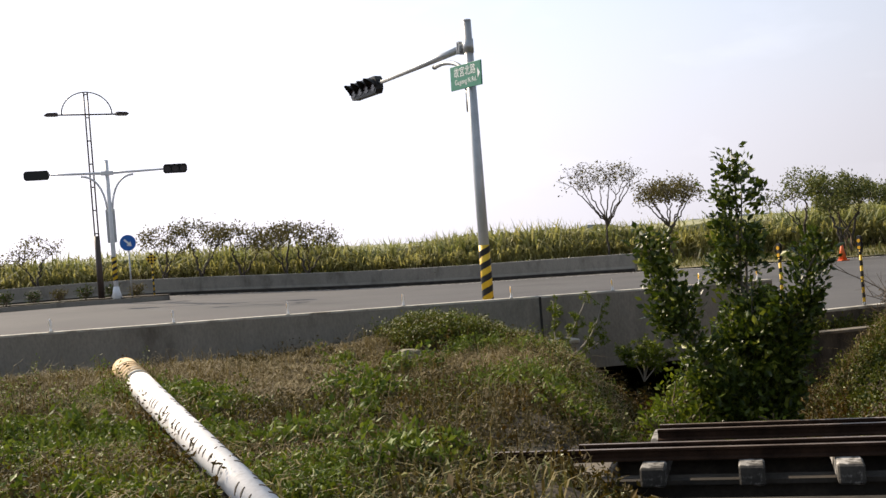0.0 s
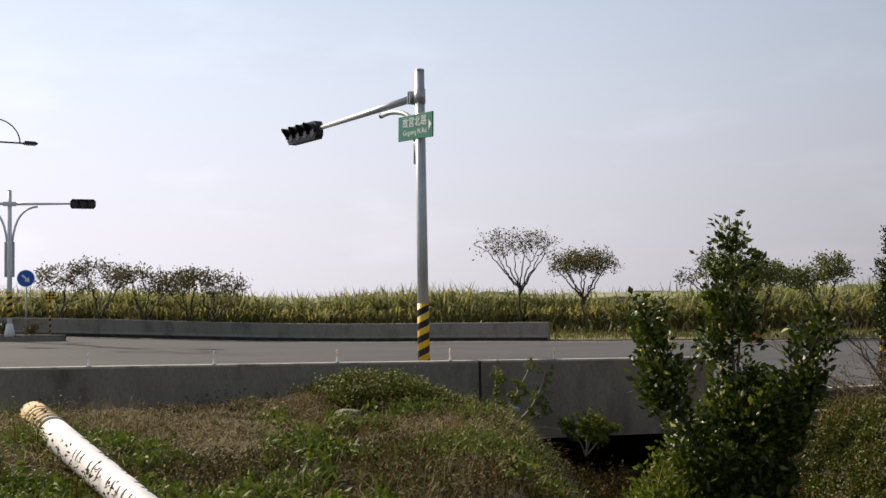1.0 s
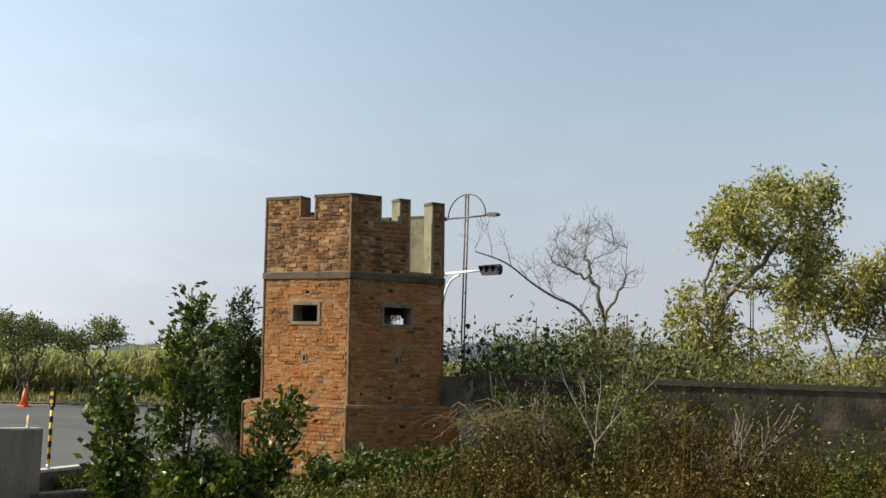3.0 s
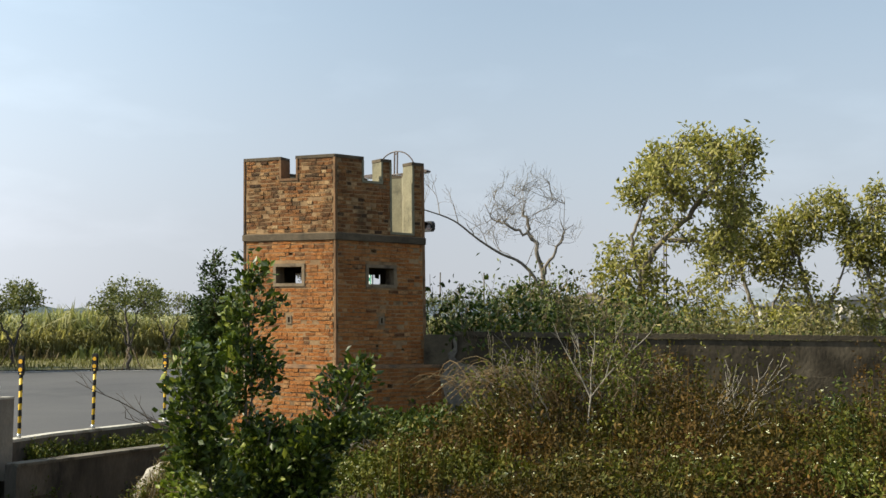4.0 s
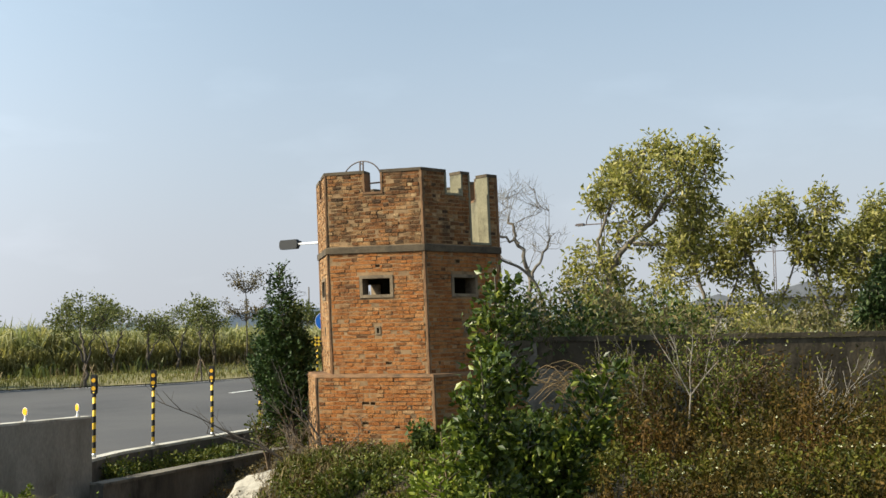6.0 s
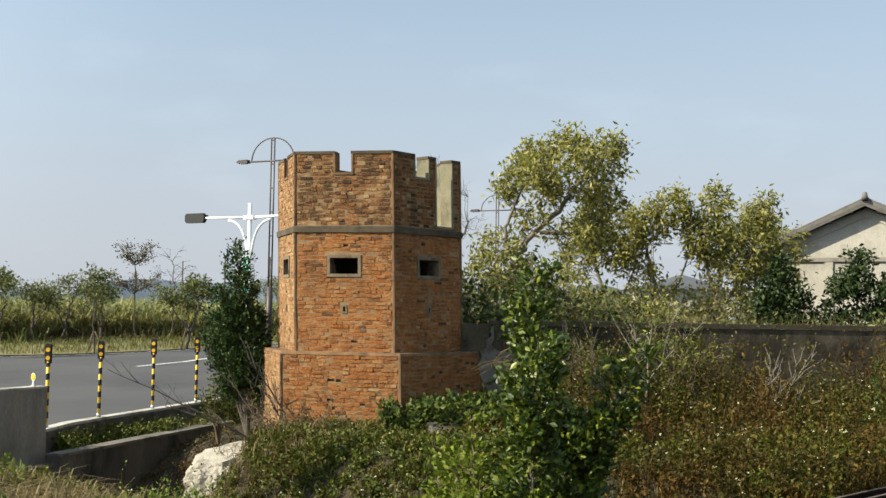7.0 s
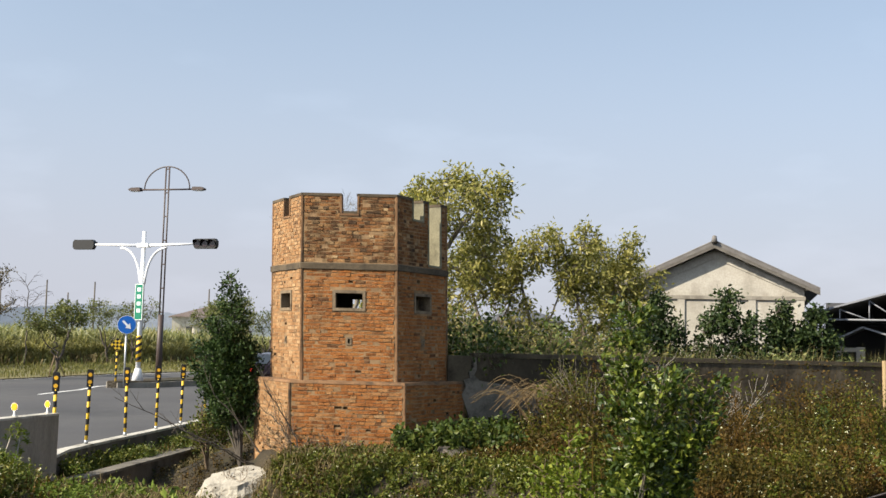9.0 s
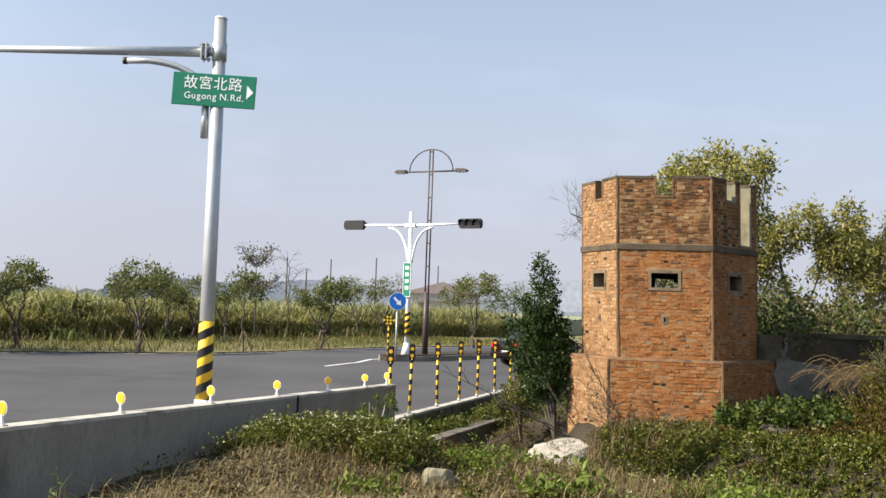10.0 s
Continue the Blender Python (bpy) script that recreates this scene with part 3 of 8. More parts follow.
def spaced(lo, a, b, hi, step):
    mid = np.arange(a, b, step)
    grow_out = np.cumsum(step * 1.22 ** np.arange(1, 60))
    return np.concatenate([(a - grow_out[grow_out < a - lo])[::-1], mid, (mid[-1] + grow_out[grow_out < hi - mid[-1]]), [hi]])


def ground():
    xs, ys = spaced(-900, -10, 25, 900, 0.24), spaced(-900, -4, 19.4, 1200, 0.24)
    extra = np.arange(25, 62, 0.9)
    ys = np.unique(np.concatenate([ys[ys < 22], extra, ys[ys > 63]]))
    X, Y = np.meshgrid(xs, ys)
    v = np.stack([X, Y, ground_z(X, Y)], -1).reshape(-1, 3)
    n, m = len(xs), len(ys)
    i = (np.arange(m - 1)[:, None] * n + np.arange(n - 1)[None]).ravel()
    me = soup("ground", v, [np.stack([i, i + 1, i + n + 1, i + n], 1)])
    return tagged(mesh_part("ground", me, EARTH, smooth=True), "brown earth with patches of green growth", "ground", kind="structure")


ground()


def road():
    xs = np.unique(np.concatenate([np.linspace(-200, -20, 12), np.linspace(-20, 70, 91), np.linspace(70, 400, 12)]))
    k = np.linspace(0, 1, 26)
    lo, hi = near_edge(xs) - 0.05, far_edge(xs)
    Y = lo[None] + (hi - lo)[None] * k[:, None]
    X = np.broadcast_to(xs, Y.shape)
    v = np.stack([X, Y, road_z(X, Y)], -1).reshape(-1, 3)
    n = len(xs)
    i = (np.arange(len(k) - 1)[:, None] * n + np.arange(n - 1)[None]).ravel()
    me = soup("road", v, [np.stack([i, i + 1, i + n + 1, i + n], 1)])
    return tagged(mesh_part("road", me, ASPHALT, smooth=True), "wide grey asphalt junction between concrete parapets", "road", kind="structure")


road()


def stripe(name, line, width, label):
    """A painted line on the road."""
    pts = np.array(line, float)
    dense = np.concatenate([np.linspace(a, b, 12)[:-1] for a, b in zip(pts, pts[1:])] + [pts[-1:]])
    d = unit(np.gradient(dense, axis=0))
    side = np.stack([-d[:, 1], d[:, 0]], 1) * width / 2
    rows = [np.concatenate([q, (road_z(q[:, 0], q[:, 1]) + 0.006)[:, None]], 1) for q in (dense - side, dense + side)]
    n = len(dense)
    i = np.arange(n - 1)
    me = soup(name, np.concatenate(rows), [np.stack([i, i + 1, i + n + 1, i + n], 1)])
    return tagged(mesh_part(name, me, WHITE_LINE), label, "road marking", kind="structure")


stripe("road_line", [(26, 43.6), (33, 38.3), (38, 34.1), (43, 31.4), (60, 25.2), (110, 10)], 0.15, "worn white edge line on grey asphalt")
stripe("road_line", [(-12, 57.2), (2.8, 55.9), (14.8, 52.3), (20, 48.9), (26, 43.6)], 0.15, "worn white edge line on grey asphalt")
stripe("road_line", [(-8, 33), (-1, 31), (3, 31.5)], 0.2, "worn white turning line on grey asphalt")
stripe("road_line", [(30, 25.2), (33, 24.9), (36, 25.2), (44, 23.2)], 0.15, "worn white line beside the traffic island")


def lofted(name, line, profile, material, parent=None, label="", smooth=False):
    """A profile (offset to the left, height) drawn along a line of (x, y, z)."""
    pts = np.array(line, float)
    d = unit(np.gradient(pts[:, :2], axis=0))
    side = np.stack([-d[:, 1], d[:, 0]], 1)
    pr = np.array(profile, float)
    v = np.concatenate([pts[:, None, :2] + side[:, None] * pr[None, :, :1], pts[:, None, 2:] + pr[None, :, 1:]], -1)
    n, m = len(pts), len(pr)
    i = np.arange(n - 1)[:, None] * m
    j = np.arange(m)[None]
    q = np.stack([i + j, i + (j + 1) % m, i + m + (j + 1) % m, i + m + j], -1).reshape(-1, 4)
    faces = [q[:, ::-1]]
    bm = bmesh.new()
    me = soup(name, v.reshape(-1, 3), faces)
    bm.from_mesh(me)
    bpy.data.meshes.remove(me)
    bm.verts.ensure_lookup_table()
    bm.faces.new([bm.verts[k] for k in range(m)])
    bm.faces.new([bm.verts[(n - 1) * m + k] for k in range(m)])
    bmesh.ops.recalc_face_normals(bm, faces=bm.faces[:])
    return part(name, bm, material, parent, label, smooth)


# near parapet: two lengths of wall with a joint between them
def near_top(x):
    return np.interp(x, [-14, 2, 12.6], [1.27, 0.985, 0.79])


def near_line(x):
    return np.interp(x, [-30, 1.3, 12.6], [19.9, 18.67, 18.14])


parapet = thing("parapet", pose(0, 0, 0), "grey concrete parapet wall with a whitewashed top along the road", "parapet", kind="structure")
for a, b in ((-30, 7.81), (7.845, 12.6)):
    xs = np.linspace(a, b, 14)
    zt = near_top(xs)
    lofted("wall_panel", np.stack([xs, near_line(xs), zt], 1), [(0, -1.0 if b < 8 else -1.4), (0, -0.02), (0.02, 0), (0.2, 0), (0.22, -0.02), (0.22, -1.0 if b < 8 else -1.4)], CONCRETE, parapet)
    lofted("cap_paint", np.stack([xs, near_line(xs) - 0.004, zt + 0.004], 1), [(0.0, -0.035), (0.0, 0.0), (0.225, 0.0), (0.225, -0.035)], KERB_WHITE, parapet, "worn white paint along the top")
lofted("joint", np.array([(7.828, 18.34, 0.87), (7.829, 18.6, 0.87)]), [(-0.016, -0.9), (-0.016, 0), (0.016, 0), (0.016, -0.9)], BLACK, parapet, "dark open joint")

# culvert mouth under the parapet, its back closed and dark-coloured to deepen the shade
culvert = thing("culvert", pose(0, 0, 0), "dark concrete culvert mouth under the road", "culvert", kind="structure")
bm = bmesh.new()
block(bm, 8.3, 8.65, 18.35, 26, -2.0, -0.57)
block(bm, 12.5, 12.85, 18.3, 26, -2.0, -0.57)
block(bm, 8.3, 12.85, 25.7, 26, -2.0, -0.57)
block(bm, 8.3, 12.85, 18.6, 26, -0.565, -0.35)
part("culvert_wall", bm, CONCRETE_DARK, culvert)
bm = bmesh.new()
block(bm, 7.35, 8.3, 17.75, 18.3, 0.0, 0.09)
part("landing_slab", bevelled(bm, 0.02), CONCRETE_PALE, culvert, "pale broken slab beside the culvert")

# far parapet
xs = np.linspace(-40, 23.8, 40)
far_par = thing("parapet", pose(0, 0, 0), "grey concrete parapet on the far side of the road", "parapet", kind="structure")
yy = far_edge(xs)
zz = road_z(xs, yy)
lofted("wall_panel", np.stack([xs, yy, zz], 1), [(0.0, -0.2), (0.0, 0.08), (0.1, 0.28), (0.16, 0.85), (0.36, 0.85), (0.42, 0.28), (0.5, -0.2)], CONCRETE, far_par)
lofted("cap_paint", np.stack([xs, yy - 0.003, zz], 1), [(0.158, 0.83), (0.158, 0.856), (0.366, 0.856), (0.366, 0.83)], KERB_WHITE, far_par, "worn white paint along the top")
# a dark band low on the wall and a dark strip on the road before it
lofted("foot_band", np.stack([xs, yy - 0.006, zz], 1), [(0.0, 0.0), (0.0, 0.16), (0.02, 0.16), (0.02, 0.0)], TIMBER_DARK, far_par, "dark band along its foot")
lofted("road_strip", np.stack([xs, yy - 0.3, zz], 1), [(-0.35, -0.05), (-0.35, 0.012), (0.29, 0.012), (0.29, -0.05)], TIMBER_DARK, far_par, "dark strip on the road at its foot")

# kerb wall with delineators, and the low retaining wall under it
xs = np.linspace(12.63, 60, 40)
kerb = thing("kerb", pose(0, 0, 0), "low concrete kerb wall with a whitewashed top", "kerb", kind="structure")
yy = near_edge(xs)
zz = np.interp(xs, [12.6, 24, 60], [0.06, 0.09, 0.24])
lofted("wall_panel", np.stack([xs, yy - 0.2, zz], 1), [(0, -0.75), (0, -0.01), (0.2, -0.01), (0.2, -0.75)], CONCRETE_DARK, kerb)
lofted("cap_paint", np.stack([xs, yy - 0.205, zz], 1), [(0, -0.05), (0, 0), (0.21, 0), (0.21, -0.05)], KERB_WHITE, kerb, "worn white paint along the top")
xs = np.linspace(12.2, 21.5, 14)
low = thing("retaining_wall", pose(0, 0, 0), "low stained concrete retaining wall beside the ditch", "wall", kind="structure")
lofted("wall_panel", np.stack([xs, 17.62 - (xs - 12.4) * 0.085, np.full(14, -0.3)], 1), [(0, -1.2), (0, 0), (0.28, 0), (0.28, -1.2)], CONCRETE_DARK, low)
lofted("coping", np.stack([xs, 17.6 - (xs - 12.4) * 0.085, np.full(14, -0.27)], 1), [(0, -0.05), (0, 0), (0.3, 0), (0.3, -0.05)], WALL_PALE, low, "paler worn coping")

# boundary wall from the tower
boundary = thing("boundary_wall", pose(0, 0, 0), "long dark weathered concrete boundary wall behind the scrub", "wall", kind="structure")
w0, w1 = Vector((15.05, 11.72, 0)), Vector((21.4, -8.6, 0))
along = (w1 - w0).normalized()


def wall_run(name, s0, s1, z0, z1, thick, material, label=""):
    a, b = w0 + along * s0, w0 + along * s1
    n = max(2, int((s1 - s0) / 0.8))
    line = [(*(a.lerp(b, i / n)).xy, 0) for i in range(n + 1)]
    return lofted(name, line, [(-thick / 2, z0), (-thick / 2, z1), (thick / 2, z1), (thick / 2, z0)], material, boundary, label)


wall_run("wall_panel", 0.15, 0.62, 1.25, 1.93, 0.2, WALL_GREY, "grey mortared stub beside the tower")
wall_run("wall_panel", 0.66, 21, 1.32, 1.9, 0.2, WALL_OLD)
wall_run("lower_panel", 0.62, 3.4, -0.2, 1.32, 0.26, WALL_PALE, "paler lower course of the wall")
wall_run("lower_panel", 3.4, 21, -0.2, 1.32, 0.26, WALL_GREY, "stained lower course of the wall")
wall_run("coping", 0.66, 21, 1.905, 1.99, 0.25, WALL_GREY, "greyer weathered top course")
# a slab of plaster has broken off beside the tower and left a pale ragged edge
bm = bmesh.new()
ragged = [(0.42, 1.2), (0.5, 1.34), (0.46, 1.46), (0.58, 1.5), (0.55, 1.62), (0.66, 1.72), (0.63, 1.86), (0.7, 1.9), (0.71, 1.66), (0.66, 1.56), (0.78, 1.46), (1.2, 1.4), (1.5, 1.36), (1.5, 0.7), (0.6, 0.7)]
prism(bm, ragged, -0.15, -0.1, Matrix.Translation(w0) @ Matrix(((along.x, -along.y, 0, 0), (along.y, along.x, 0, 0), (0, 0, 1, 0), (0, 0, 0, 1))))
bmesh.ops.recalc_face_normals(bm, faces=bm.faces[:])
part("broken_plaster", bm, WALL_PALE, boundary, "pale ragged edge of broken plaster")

# traffic islands
def island(line, half, label):
    it = thing("traffic_island", pose(0, 0, 0), label, "traffic island", kind="structure")
    pts = np.array([(x, y, road_z(x, y)) for x, y in line])
    n = 8
    dense = np.concatenate([np.linspace(a, b, n)[:-1] for a, b in zip(pts, pts[1:])] + [pts[-1:]])
    dense[:, 2] = road_z(dense[:, 0], dense[:, 1])
    k = half * np.sqrt(np.clip(np.linspace(0, 6, len(dense)), 0.06, 1))
    d = unit(np.gradient(dense[:, :2], axis=0))
    side = np.stack([-d[:, 1], d[:, 0]], 1) * k[:, None]
    for name, grow_by, z0, z1, mat in (("kerbstone", 0.0, -0.1, 0.2, CONCRETE), ("planting_bed", -0.18, 0.0, 0.24, EARTH)):
        s = side * (1 + grow_by / half)
        a, b = dense[:, :2] - s, dense[:, :2] + s
        m = len(dense)
        v = np.concatenate([np.c_[a, dense[:, 2] + z0], np.c_[a, dense[:, 2] + z1], np.c_[b, dense[:, 2] + z1], np.c_[b, dense[:, 2] + z0]])
        i = np.arange(m - 1)
        f = [np.stack([i + c * m, i + 1 + c * m, i + 1 + (c + 1) * m, i + (c + 1) * m], 1) for c in range(3)]
        f.append(np.array([[0, m, 2 * m, 3 * m], [m - 1, 2 * m - 1, 3 * m - 1, 4 * m - 1]]))
        mesh_part(name, soup(name, v, f), mat, it)
    return it


island([(2.9, 48.6), (0.5, 48.9), (-6, 49.6), (-40, 52)], 1.3, "long kerbed traffic island with low planting")
island([(35.0, 24.4), (38, 23.6), (48, 20.8), (90, 9)], 1.0, "kerbed traffic island with poles and signs")

# far distance
def ridge(name, radius, a0, a1, height, material, label, seed, rough, taller=0.0):
    rng = np.random.default_rng(seed)
    a = np.radians(np.linspace(a0, a1, 400))
    z = height * (0.75 + 0.25 * np.sin(a * 23 + seed) * np.sin(a * 9)) + rng.uniform(-rough, rough, 400)
    z = z * ease(np.minimum(np.linspace(0, 4, 400), np.linspace(4, 0, 400))) * (1 + taller * ease((radians(56) - a) / radians(14)))
    x, y = radius * np.cos(a), radius * np.sin(a)
    v = np.concatenate([np.c_[x, y, np.full(400, -3.0)], np.c_[x, y, z], np.c_[x * 1.2, y * 1.2, z * 0.4]])
    i = np.arange(399)
    me = soup(name, v, [np.stack([i, i + 1, i + 401, i + 400], 1), np.stack([i + 400, i + 401, i + 801, i + 800], 1)])
    return tagged(mesh_part(name, me, material), label, "backdrop", kind="structure")


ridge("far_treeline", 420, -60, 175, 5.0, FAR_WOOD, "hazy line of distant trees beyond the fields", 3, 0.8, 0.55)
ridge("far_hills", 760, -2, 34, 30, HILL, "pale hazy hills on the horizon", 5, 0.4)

# ---- brick watchtower ----
TC = Vector((15.12, 13.395, 0))
R_UP, R_LOW = 1.73, 2.05
Z_BASE, Z_STEP, Z_BAND, Z_TOP = -0.6, 1.39, 3.44, 4.81
THICK = 0.26
tower = thing("watchtower", Matrix.Translation(TC), "hexagonal weathered red brick watchtower with battlements and gun slits", "watchtower")


def corner(k, r):
    """Corner k of the hexagon; the one at the north is set in a little."""
    a = radians(150 + 60 * k)
    if k % 6 == 5:
        return Vector((-0.08 * r, 0.945 * r, 0))
    return Vector((r * math.cos(a), r * math.sin(a), 0))


def face_length(k, r):
    return (corner(k + 1, r) - corner(k, r)).length


def face_frame(k, r):
    """Matrix from (along, inward, up) of face k, seen from outside with the way from corner k to k + 1."""
    a, b = corner(k, r), corner(k + 1, r)
    d = (b - a).normalized()
    inward = Vector((0, 0, 1)).cross(d)
    if inward.dot(-a) < 0:
        inward = -inward
    return Matrix.Translation(a) @ Matrix((d, inward, Vector((0, 0, 1)))).transposed().to_4x4()


WIN = (0.57, 1.16, 2.70, 3.06)
SLIT = (0.83, 0.90, 2.09, 2.21)
NOTCH = (0.72, 1.01, 4.46, 9.0)
OPENINGS = {k: [WIN, SLIT, NOTCH] for k in range(6)}
for k in (4, 5):
    OPENINGS[k] = [(u0 - 0.08, u1 - 0.08, a, b) for u0, u1, a, b in OPENINGS[k]]
OPENINGS[1] = [WIN, SLIT, (0.54, 0.88, 4.44, 9.0), (1.08, 1.5, 3.62, 9.0)]
# part of the rear parapet has fallen
OPENINGS[2] = [WIN, SLIT, (0.55, 0.9, 4.46, 9.0)]


# gashes where bricks have fallen or weathered away, a course or less in height
GASHES, GASHES_LOW = {}, {}
rng_g = np.random.default_rng(19)
for k in range(6):
    for table, radius, z0, rise, rows, count in ((GASHES, R_UP, Z_STEP + 0.05, 0.0645, 30, 10), (GASHES_LOW, R_LOW, Z_BASE + 0.3, 0.065, 25, 9)):
        table[k] = []
        for q in range(count):
            i = rng_g.integers(1, rows) if q % 3 or table is GASHES else 7 + q // 9
            a = rng_g.uniform(0.08, face_length(k, radius) - 0.4)
            if table is GASHES and 0.15 < a < 1.25 and (2.6 < z0 + i * rise < 3.15 or 2.0 < z0 + i * rise < 2.3):
                continue
            table[k].append((a, a + rng_g.uniform(0.04, 0.13) * (2.0 if q % 5 == 0 else 1.0), z0 + i * rise + rng_g.uniform(0.01, 0.035), z0 + (i + 1) * rise - 0.003))


def face_wall(bm, k, r, z0, z1, thick, openings):
    """A wall face as solid cells round its openings, mitred at the corners."""
    m, L = face_frame(k, r), face_length(k, r)
    us = sorted({0.0, L, *(u for o in openings for u in o[:2] if 0 < u < L)})
    zs = sorted({z0, z1, *(z for o in openings for z in o[2:] if z0 < z < z1)})

    def solid(i, j):
        if not (0 <= i < len(us) - 1 and 0 <= j < len(zs) - 1):
            return False
        u, z = (us[i] + us[i + 1]) / 2, (zs[j] + zs[j + 1]) / 2
        return not any(o[0] < u < o[1] and o[2] < z < o[3] for o in openings)

    cache = {}

    def vert(u, w, z):
        key = (round(u, 4), w, round(z, 4))
        if key not in cache:
            x = u
            if w:
                x = min(max(u, thick * 0.577), L - thick * 0.577)
            cache[key] = bm.verts.new(m @ Vector((x, thick if w else 0.0, z)))
        return cache[key]

    for i in range(len(us) - 1):
        for j in range(len(zs) - 1):
            if not solid(i, j):
                continue
            u0, u1, a, b = us[i], us[i + 1], zs[j], zs[j + 1]
            quads = [((u0, 0, a), (u1, 0, a), (u1, 0, b), (u0, 0, b)), ((u0, 1, b), (u1, 1, b), (u1, 1, a), (u0, 1, a))]
            if not solid(i, j + 1):
                quads.append(((u0, 0, b), (u1, 0, b), (u1, 1, b), (u0, 1, b)))
            if not solid(i, j - 1) and j > 0:
                quads.append(((u0, 1, a), (u1, 1, a), (u1, 0, a), (u0, 0, a)))
            if not solid(i - 1, j) and i > 0:
                quads.append(((u0, 0, a), (u0, 0, b), (u0, 1, b), (u0, 1, a)))
            if not solid(i + 1, j) and i < len(us) - 2:
                quads.append(((u1, 1, a), (u1, 1, b), (u1, 0, b), (u1, 0, a)))
            for q in quads:
                try:
                    bm.faces.new([vert(*p) for p in q])
                except ValueError:
                    pass


def close_gashes(bm, k, r, gashes):
    """Brick backing a hand's width inside each gash."""
    for a, b, c, d in gashes:
        block(bm, a - 0.01, b + 0.01, 0.07, 0.1, c - 0.01, d + 0.01, face_frame(k, r))


for k in range(6):
    bm = bmesh.new()
    face_wall(bm, k, R_UP, Z_STEP - 0.02, Z_TOP, THICK, OPENINGS[k] + GASHES[k])
    close_gashes(bm, k, R_UP, GASHES[k])
    bmesh.ops.recalc_face_normals(bm, faces=bm.faces[:])
    core = part("wall", bm, [MORTAR, PLASTER], tower)
    inside = face_frame(k, R_UP).inverted()
    for p in core.data.polygons:
        p.material_index = 0 if (inside @ p.center).y < 0.16 else 1
    bm = bmesh.new()
    face_wall(bm, k, R_LOW, Z_BASE, Z_STEP, 0.5, GASHES_LOW[k])
    close_gashes(bm, k, R_LOW, GASHES_LOW[k])
    bmesh.ops.recalc_face_normals(bm, faces=bm.faces[:])
    part("plinth", bm, MORTAR, tower)


def hexagon(bm, r0, r1, z0, z1):
    lo, hi = [[bm.verts.new(corner(k, r) + Vector((0, 0, z))) for k in range(6)] for r, z in ((r0, z0), (r1, z1))]
    bm.faces.new(hi)
    bm.faces.new(lo[::-1])
    for k in range(6):
        bm.faces.new((lo[k], lo[(k + 1) % 6], hi[(k + 1) % 6], hi[k]))
    bmesh.ops.recalc_face_normals(bm, faces=bm.faces[:])
    return bm


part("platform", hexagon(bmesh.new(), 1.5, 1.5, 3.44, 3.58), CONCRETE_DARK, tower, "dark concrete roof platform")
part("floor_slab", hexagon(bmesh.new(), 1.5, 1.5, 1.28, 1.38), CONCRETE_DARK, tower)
part("plinth_ledge", hexagon(bmesh.new(), R_LOW + 0.012, R_LOW - 0.02, Z_STEP + 0.0, Z_STEP + 0.045), EDGE, tower, "mortared ledge on the plinth")

# string course, a ring of six bars
for k in range(6):
    m = face_frame(k, R_UP)
    bm = bmesh.new()
    n = 9
    rows = []
    rng = np.random.default_rng(40 + k)
    for i in range(n + 1):
        u = -0.02 + (face_length(k, R_UP) + 0.04) * i / n
        d = 0.028 + rng.uniform(-0.006, 0.006)
        rows.append([bm.verts.new(m @ Vector((u, y, z + rng.uniform(-0.005, 0.005)))) for y, z in ((0.02, 3.44), (-d, 3.445), (-d - 0.004, 3.545), (0.02, 3.57))])
    for a, b in zip(rows, rows[1:]):
        for j in range(3):
            bm.faces.new((a[j], b[j], b[j + 1], a[j + 1]))
    part("string_course", bm, BAND, tower, "dark stained concrete band")

# mortared corners
for k in range(6):
    for r, z0, z1, name in ((R_UP, Z_STEP + 0.04, Z_TOP - 0.03, "corner_strip"), (R_LOW, Z_BASE, Z_STEP, "corner_strip")):
        bm = bmesh.new()
        rng = np.random.default_rng(70 + k)
        d0 = (corner(k - 1, r) - corner(k, r)).normalized()
        d1 = (corner(k + 1, r) - corner(k, r)).normalized()
        out = corner(k, 1.0)
        zs = np.linspace(z0, z1, 12)
        rows = []
        for z in zs:
            c = corner(k, r) + Vector((0, 0, z))
            w0_, w1_ = rng.uniform(0.018, 0.04, 2)
            rows.append([bm.verts.new(q) for q in (c + d0 * w0_ - out * 0.0, c + d0 * w0_ + out * 0.017, c + out * 0.019, c + d1 * w1_ + out * 0.017, c + d1 * w1_)])
        for a, b in zip(rows, rows[1:]):
            for j in range(4):
                bm.faces.new((a[j], a[j + 1], b[j + 1], b[j]))
        part(name, bm, EDGE, tower)


def frame_round(k, opening, width, proud, depth, material, name, label):
    m = face_frame(k, R_UP)
    u0, u1, z0, z1 = opening
    if k > 3:
        u0, u1 = u0 - 0.08, u1 - 0.08
    bm = bmesh.new()
    for a, b, c, d in ((u0 - width, u1 + width, z1, z1 + width), (u0 - width, u1 + width, z0 - width, z0), (u0 - width, u0, z0, z1), (u1, u1 + width, z0, z1)):
        block(bm, a, b, -proud, depth, c, d, m)
    bmesh.ops.recalc_face_normals(bm, faces=bm.faces[:])
    return part(name, bm, material, tower, label)


for k in range(6):
    frame_round(k, (0.62, 1.11, 2.745, 3.015), 0.052, 0.016, THICK - 0.01, SURROUND, "window_surround", "grey concrete surround of a gun window")
    frame_round(k, (0.845, 0.885, 2.11, 2.195), 0.028, 0.012, 0.2, SURROUND, "slit_surround", "")

